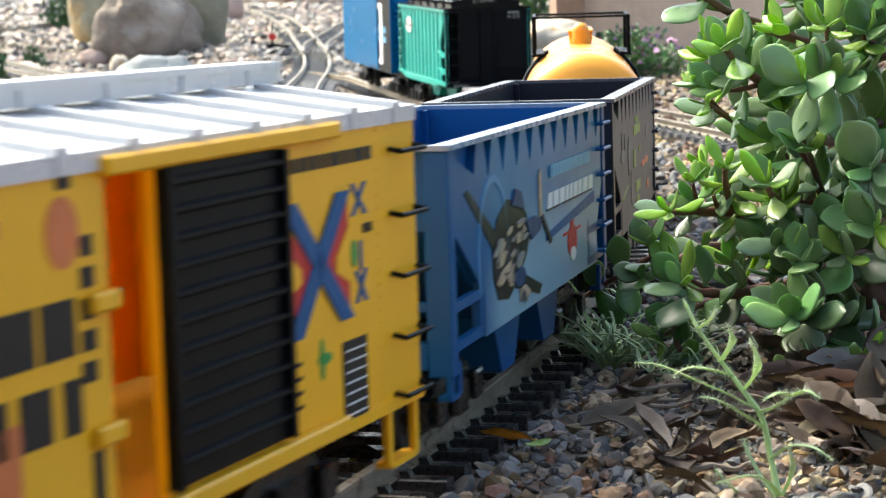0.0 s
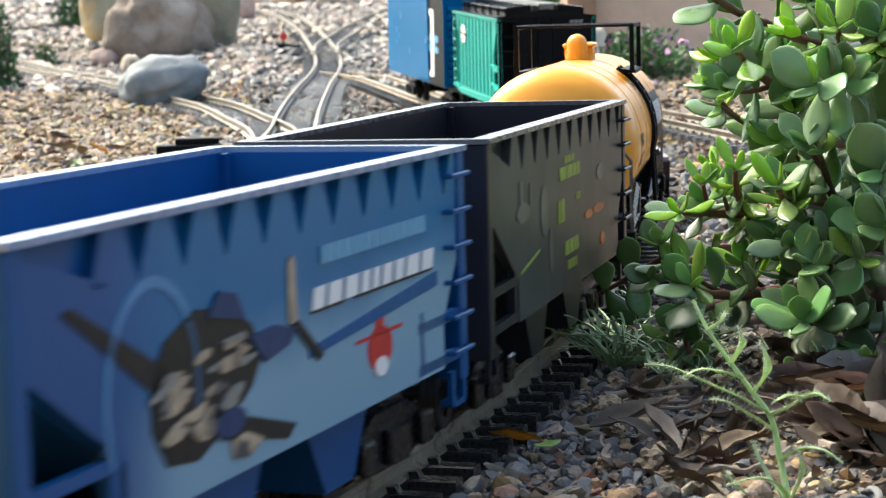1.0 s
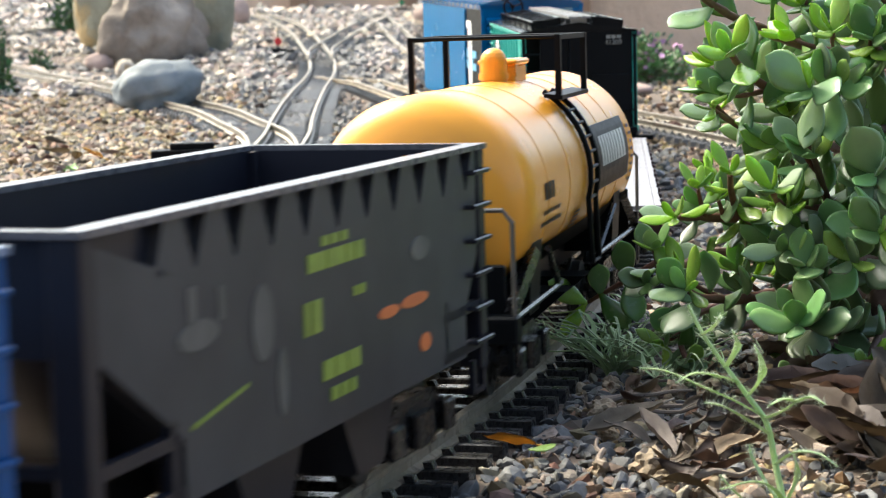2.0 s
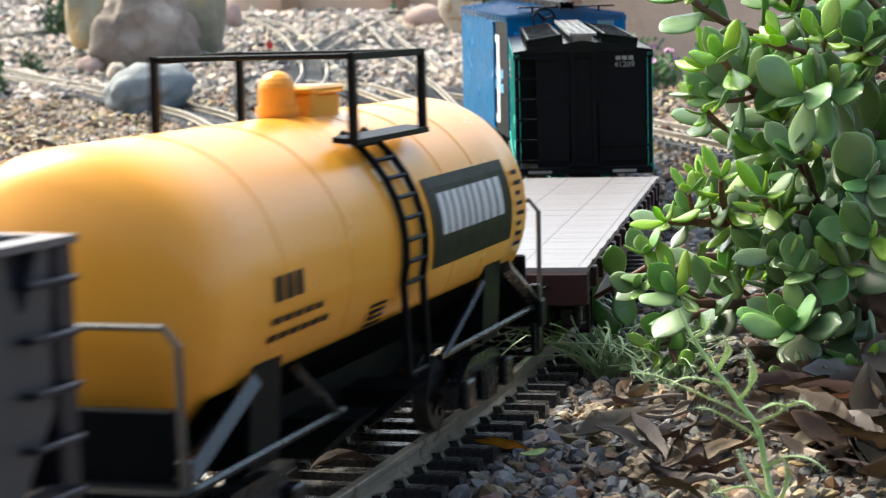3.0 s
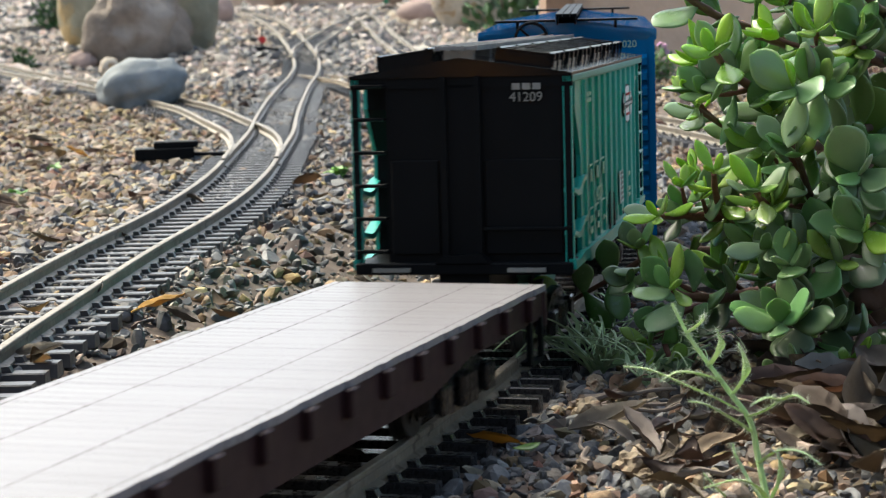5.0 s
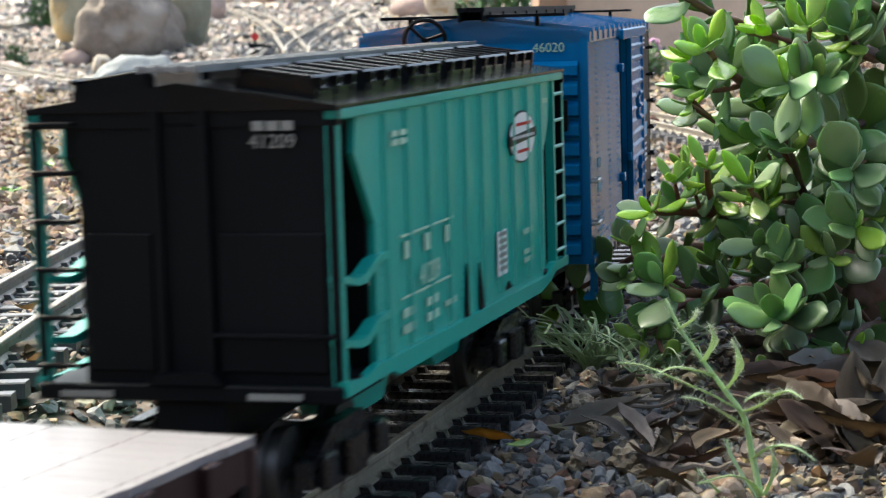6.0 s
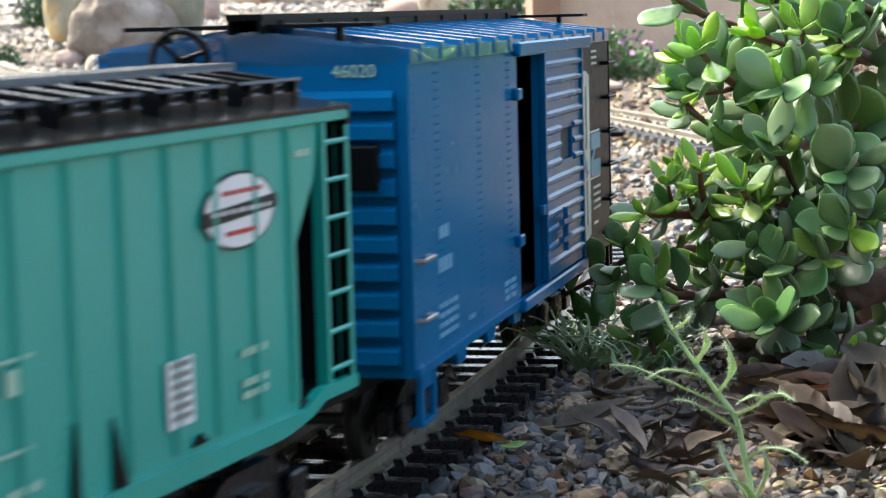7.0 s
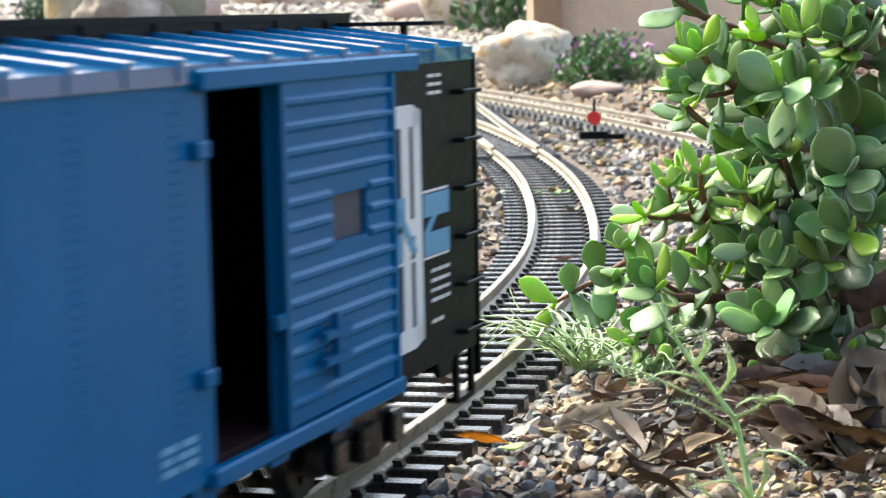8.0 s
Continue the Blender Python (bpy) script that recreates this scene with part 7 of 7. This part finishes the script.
def tuft(name, label, x, y, count, length, width, seed, lean=0.8, mat=M_GRASS):
    t = thing(name, label, "plant")
    rng = random.Random(seed)
    for i in range(count):
        a = rng.uniform(0, 2 * math.pi)
        n = length * rng.uniform(0.55, 1.1)
        d = Vector((math.cos(a), math.sin(a), 0)) * lean * rng.uniform(0.4, 1.2)
        pts = [Vector((rng.uniform(-0.004, 0.004), rng.uniform(-0.004, 0.004), 0)) + (d * k + Vector((0, 0, 1)) * (k - 0.62 * k * k * rng.uniform(0.8, 1.2))) * n for k in (0, 0.2, 0.4, 0.6, 0.8, 1.0)]
        bm = bmesh.new()
        blade(bm, spline(pts, 2), width * rng.uniform(0.7, 1.2), fold=0.5)
        part("blade", bm, mat, t)
    t.matrix_basis = pose(x, y, ground_height(x, y) - 0.001)
    return t


tuft("grass_tuft", "grey-green grass tuft beside the rails", 0.076, 1.030, 48, 0.072, 0.0017, 5, 1.0)
tuft("grass_tuft", "thin grass tuft under the bush", 0.098, 0.990, 18, 0.055, 0.0015, 6)
tuft("grass_tuft", "grey-green grass tuft beside the rails", 0.078, 1.10, 20, 0.045, 0.0015, 16)
M_SPROUT = material("bright_sprout", (0.16, 0.36, 0.06), 0.5, grain=200, vary=0.2, bump=0.0, each=0.2)
tuft("sprout", "bright green sprout in the gravel", -0.089, 1.86, 9, 0.024, 0.008, 7, 0.9, M_SPROUT)
tuft("sprout", "pale green sprout in the gravel", -0.063, 1.66, 12, 0.022, 0.004, 8, 1.2, M_GRASS)
tuft("sprout", "small green sprout in the gravel", -0.35, 1.98, 10, 0.020, 0.005, 9, 1.2, M_SPROUT)
tuft("sprout", "small green sprout in the gravel", -0.34, 1.72, 9, 0.018, 0.005, 10, 1.2, M_SPROUT)
tuft("sprout", "green sprout between the rails", 0.112, 1.90, 10, 0.020, 0.005, 11, 1.2, M_SPROUT)


# ---- shrubs of the far garden ----
def shrub(label, x, y, wide, high, count, leaf, seed, flowers=0, mat=None, lift=0.0):
    """A mound of many small leaves on thin stems, ragged at its edge."""
    sh = thing("shrub", label, "shrub")
    rng = random.Random(seed)
    bm, fm, st = bmesh.new(), bmesh.new(), bmesh.new()
    for i in range(count + flowers):
        a, u = rng.uniform(0, 2 * math.pi), rng.random() ** 0.45
        el = math.acos(rng.random())
        k = 1 + 0.28 * noise.noise((math.cos(a) * 1.7 + seed, math.sin(a) * 1.7, el * 2))
        p = Vector((math.cos(a) * math.sin(el) * wide / 2, math.sin(a) * math.sin(el) * wide / 2, math.cos(el) * high)) * u * k
        p.z = max(p.z, 0.003) + lift
        d = (Vector((p.x, p.y, p.z * 0.8 + 0.3 * high)) + Vector((rng.gauss(0, 1), rng.gauss(0, 1), rng.gauss(0, 1))) * wide * 0.3).normalized()
        s = d.orthogonal().normalized()
        s = s * math.cos(a * 3) + d.cross(s) * math.sin(a * 3)
        n = leaf * rng.uniform(0.6, 1.3)
        out = bm if i < count else fm
        w = 0.28 if i < count else 0.7
        if i >= count:
            p = p / max(u, 0.01) * rng.uniform(0.9, 1.02)
        q = [out.verts.new(p), out.verts.new(p + d * n * 0.55 + s * n * w), out.verts.new(p + d * n + d.cross(s) * n * 0.15), out.verts.new(p + d * n * 0.55 - s * n * w)]
        out.faces.new(q)
        if i % 25 == 0 and i < count:
            rod(st, [(p.x * 0.1, p.y * 0.1, -0.01), tuple(p * 0.6), tuple(p)], 0.0012 * wide / 0.13, 4, 0.0005)
    tagged(part("foliage", bm, mat or M_FAR_LEAF, sh), kind="stuff")
    tagged(part("twiggy_core", st, M_BARK, sh), kind="stuff")
    if flowers:
        tagged(part("bloom", fm, M_FLOWER, sh, "small pink blossoms"), kind="stuff")
    else:
        fm.free()
    sh.matrix_basis = pose(x, y, ground_height(x, y))
    return sh


M_SHRUB_LEAF = material("green_shrub_leaf", (0.10, 0.19, 0.07), 0.6, grain=60, vary=0.3, bump=0.0, island=0.5)
shrub("low green shrub with pink flowers by the wall", 0.262, 3.06, 0.145, 0.066, 2600, 0.009, 4, 45, M_SHRUB_LEAF)
shrub("dark green conifer shrub beside the far track", -0.765, 3.50, 0.10, 0.16, 2200, 0.010, 5)
shrub("small dark green plant at the track's edge", -0.874, 4.56, 0.05, 0.045, 300, 0.010, 6)
shrub("small dark green plant beside the tall boulder", -1.00, 5.70, 0.12, 0.16, 700, 0.016, 7)
shrub("grey-green shrub behind the far boulders", -1.45, 8.6, 0.3, 0.12, 900, 0.025, 8)
shrub("thin green plants before the far wall", 0.19, 5.0, 0.22, 0.30, 500, 0.03, 9)

# a small dark garden spotlight leaning by the rock
lamp = thing("garden_spotlight", "small dark garden spotlight on a stake by the rock", "spotlight")
bm = bmesh.new()
rod(bm, [(0, 0, -0.01), (0.010, -0.004, 0.052)], 0.0018, 8)
part("stake", bm, M_BLACK, lamp)
bm = bmesh.new()
bmesh.ops.create_cone(bm, cap_ends=True, segments=16, radius1=0.004, radius2=0.0075, depth=0.016, matrix=Matrix.Translation((0.012, -0.008, 0.057)) @ Euler((radians(70), 0, 0.4)).to_matrix().to_4x4())
part("lamp_head", bm, M_BLACK, lamp)
lamp.matrix_basis = pose(0.208, 3.12, ground_height(0.208, 3.12))


# ---- fallen leaves ----
def dry_leaf_mesh(length, width, curl, fold, seed, mat):
    bm = bmesh.new()
    rng = random.Random(seed)
    n, m = 9, 6
    grid = []
    twist = rng.uniform(-0.5, 0.5)
    for i in range(n + 1):
        t = i / n
        w = width / 2 * math.sin(math.pi * (0.04 + 0.94 * t)) ** 0.8 * (1 - 0.25 * t)
        row = []
        for j in range(m + 1):
            u = j / m * 2 - 1
            x, y = u * w * (1 + 0.10 * rng.uniform(-1, 1) * abs(u)), (t - 0.5) * length
            z = fold * abs(u) ** 1.5 * w + curl * (2 * t - 1) ** 2 * length * 0.5 + twist * u * w * (t - 0.5) + 0.0016 * noise.noise((x * 160, y * 160, seed))
            row.append(bm.verts.new((x, y, z)))
        grid.append(row)
    for a, b in zip(grid, grid[1:]):
        for j in range(m):
            bm.faces.new((a[j], a[j + 1], b[j + 1], b[j]))
    bmesh.ops.solidify(bm, geom=bm.faces[:], thickness=0.0004)
    rod(bm, [(0, -length / 2, curl * length * 0.5), (0.001, -length * 0.6, curl * length * 0.55), (0.002, -length * 0.68, curl * length * 0.5)], 0.0006, 5)
    bmesh.ops.recalc_face_normals(bm, faces=bm.faces[:])
    return mesh_of(bm, "fallen_leaf", mat, True)


def scatter_leaves():
    rng = random.Random(21)
    kinds = [dry_leaf_mesh(*k, i, M_DRY) for i, k in enumerate(((0.042, 0.020, 0.25, 0.5), (0.034, 0.016, 0.45, 0.3), (0.050, 0.024, 0.15, 0.7), (0.030, 0.017, 0.6, 0.2), (0.038, 0.015, -0.2, 0.6)))]

    def drop(x, y, me, turn, tilt, roll, lift, size, label, group="fallen leaves"):
        ob = new("fallen_leaf", me)
        ob.matrix_basis = pose(x, y, ground_height(x, y) + lift, tilt, roll, turn) @ Matrix.Scale(size, 4)
        return tagged(ob, label, "leaf", group)
    for i in range(120):
        y = rng.uniform(0.74, 1.15)
        x = rng.uniform(0.055 + 0.10 * (y - 0.74), 0.25 * y + 0.01) if rng.random() < 0.8 else rng.uniform(0.06, 0.25 * y)
        gap = math.hypot(x - CX, y - CY) - R
        if gap < 0.075:
            continue
        drop(x, y, rng.choice(kinds), rng.uniform(0, 360), rng.uniform(-30, 30), rng.uniform(-35, 35), 0.006 + rng.uniform(0, 0.004), rng.uniform(0.35, 0.75), "curled dry brown leaf on the gravel")
    for i in range(46):
        y = rng.uniform(0.85, 2.4)
        x = rng.uniform(-0.22 * y, CX + math.sqrt(R * R - (y - CY) ** 2) - 0.07)
        drop(x, y, rng.choice(kinds), rng.uniform(0, 360), rng.uniform(-20, 20), rng.uniform(-25, 25), 0.009, rng.uniform(0.35, 0.7), "curled dry brown leaf on the gravel")
    for x, y, turn, tilt, roll, size in ((0.176, 0.872, 160, 15, -30, 1.05), (0.184, 0.905, 50, 8, 25, 0.95), (0.150, 0.905, 110, 5, 20, 0.85), (0.196, 0.935, 20, 12, -10, 1.0), (0.074, 0.815, 35, 30, 15, 0.55)):
        drop(x, y, kinds[2], turn, tilt, roll, 0.014, size, "large grey-brown dead leaf curled under the bush")
    for x, y, turn, tilt, roll, lift, k, size in ((0.160, 0.895, 80, 0, -58, 0.012, 2, 0.85), (0.168, 0.862, 8, 66, 10, 0.014, 2, 0.80), (0.182, 0.850, -30, 55, -15, 0.012, 2, 0.85), (0.124, 0.885, 95, 5, -35, 0.008, 2, 0.62),
                                                  (0.132, 0.900, 60, 8, -40, 0.010, 0, 0.75), (0.108, 0.905, 20, 40, 0, 0.008, 3, 0.62), (0.107, 0.880, -15, 50, 12, 0.008, 3, 0.60), (0.072, 0.805, -40, 30, -20, 0.009, 4, 0.50),
                                                  (0.161, 0.785, 40, 20, -30, 0.008, 1, 0.75), (0.150, 0.800, 120, 10, -30, 0.007, 0, 0.65), (0.145, 0.915, 70, 0, -45, 0.012, 2, 0.9), (0.175, 0.905, 100, 4, -50, 0.014, 2, 0.9)):
        drop(x, y, kinds[k], turn, tilt, roll, lift, size, "large grey-brown dead leaf curled under the bush")
    for i in range(26):
        y = rng.uniform(0.80, 0.95)
        x = rng.uniform(0.168, 0.22) * y
        drop(x, y, rng.choice((kinds[0], kinds[2], kinds[4])), rng.uniform(0, 360), rng.uniform(-18, 25), rng.uniform(-30, 30), 0.006 + rng.uniform(0, 0.008), rng.uniform(0.7, 1.15), "large grey-brown dead leaf curled under the bush")
    for s in (-1.30, -1.14, -0.98, -0.83, -0.70, -0.50, -0.2, -0.05):
        x, y = on_line(s, rng.uniform(-0.012, 0.012))
        drop(x, y, rng.choice(kinds), rng.uniform(0, 360), rng.uniform(-8, 8), rng.uniform(-8, 8), 0.0085, rng.uniform(0.55, 0.8), "dry tan leaf lying between the rails")
    yl = dry_leaf_mesh(0.026, 0.0125, 0.1, 0.5, 50, M_YELLOW_LEAF)
    drop(0.0185, 0.838, yl, 75, 8, 30, 0.0075, 0.85, "yellow fallen leaf beside the rail", "yellow leaves")
    drop(-0.138, 1.05, yl, -60, 12, 0, 0.012, 1.0, "yellow fallen leaf beside the raised track", "yellow leaves")
    drop(-0.345, 2.04, yl, 70, 25, 0, 0.012, 0.95, "yellow fallen leaf on the gravel", "yellow leaves")
    gl = mesh_of(succulent_leaf(0.014, 0.008, 0.0015, 0.3), "fallen_leaf", M_LEAF_NEW, True)
    drop(0.026, 0.823, gl, -75, 5, 10, 0.007, 0.8, "fresh green fallen leaf beside the rail", "green leaves")


scatter_leaves()


# ---- twigs on the ground ----
def scatter_twigs():
    rng = random.Random(9)
    spots = [(0.060, 0.930, 0.096, 0.980), (0.067, 0.905, 0.110, 0.908), (0.123, 0.855, 0.196, 0.940), (0.077, 0.775, 0.083, 0.820), (0.055, 0.925, 0.105, 0.950), (0.062, 0.905, 0.112, 0.918), (0.110, 0.868, 0.185, 0.905), (0.072, 0.83, 0.080, 0.76), (0.094, 0.76, 0.088, 0.82), (0.050, 0.955, 0.085, 0.935), (0.145, 0.90, 0.20, 0.91), (0.13, 0.80, 0.18, 0.83)]
    for _ in range(22):
        x, y, a, n = rng.uniform(0.05, 0.2), rng.uniform(0.76, 1.1), rng.uniform(0, math.pi), rng.uniform(0.015, 0.05)
        spots.append((x, y, x + n * math.cos(a), y + n * math.sin(a)))
    for x0, y0, x1, y1 in spots:
        if min(math.hypot(x - CX, y - CY) - R for x, y in ((x0, y0), (x1, y1))) < 0.06:
            continue
        pts = [Vector((x0 + (x1 - x0) * k / 5 + rng.uniform(-0.0015, 0.0015), y0 + (y1 - y0) * k / 5 + rng.uniform(-0.0015, 0.0015), ground_height(x0, y0) + 0.006 + rng.uniform(0, 0.003))) for k in range(6)]
        bm = bmesh.new()
        rod(bm, spline(pts, 3), rng.uniform(0.0010, 0.0019), 6, 0.0007)
        tagged(part("twig", bm, M_TWIG), "grey-brown dry twig on the gravel", "twig", "fallen twigs")


scatter_twigs()

for stone_x, stone_y, stone_size, stone_seed in ((0.061, 0.922, 0.0115, 1), (0.070, 0.797, 0.0125, 2), (0.076, 0.780, 0.0100, 3), (0.080, 0.958, 0.0110, 4), (0.097, 0.962, 0.0120, 5), (0.090, 0.930, 0.0085, 6), (0.052, 0.800, 0.0090, 7),
                                                 (0.112, 0.960, 0.0115, 8), (0.070, 0.985, 0.0090, 9), (0.098, 0.845, 0.0090, 10), (0.160, 0.815, 0.0105, 11), (0.135, 0.835, 0.0090, 12), (0.060, 0.870, 0.0080, 13), (0.088, 0.875, 0.0080, 14)):
    rock("stone", "rough ochre stone among the dark ballast", M_OCHRE_ROCK, stone_x, stone_y, stone_size * 1.0, stone_size * 0.9, stone_size * 0.8, 50 + stone_seed, 37 * stone_seed, 0.75, -0.05, 3, group="ochre stones").data.polygons.foreach_set("use_smooth", [False] * 1280)


# ---- motion: the train rolls towards the camera and past it ----
GONE = [(0, 0), (0.5, 0.155), (1, 0.3095), (1.5, 0.4655), (2.5, 0.7805), (3.5, 1.0955), (4.5, 1.414), (5.25, 1.660), (6, 1.9068), (6.5, 2.0635), (7, 2.2206), (7.5, 2.386), (8, 2.5547)]


def gone(t):
    """How far the train has rolled by t seconds."""
    ts, gs = zip(*GONE)
    return float(np.interp(t, ts, gs))


def motions():
    for car, s, length in TRAIN:
        sag = (0.65 * length) ** 2 / 8 / R
        walk(car, [(t, line_pose(s - g, sag)) for t, g in GONE])
    steps = [i / 15 for i in range(121)]
    for ob, y in WHEELSETS:
        walk(ob, [(t, Matrix.Translation((0, y, 0.0145)) @ pose(0, 0, 0, math.degrees(gone(t) / 0.0145) % 360)) for t in steps])


motions()
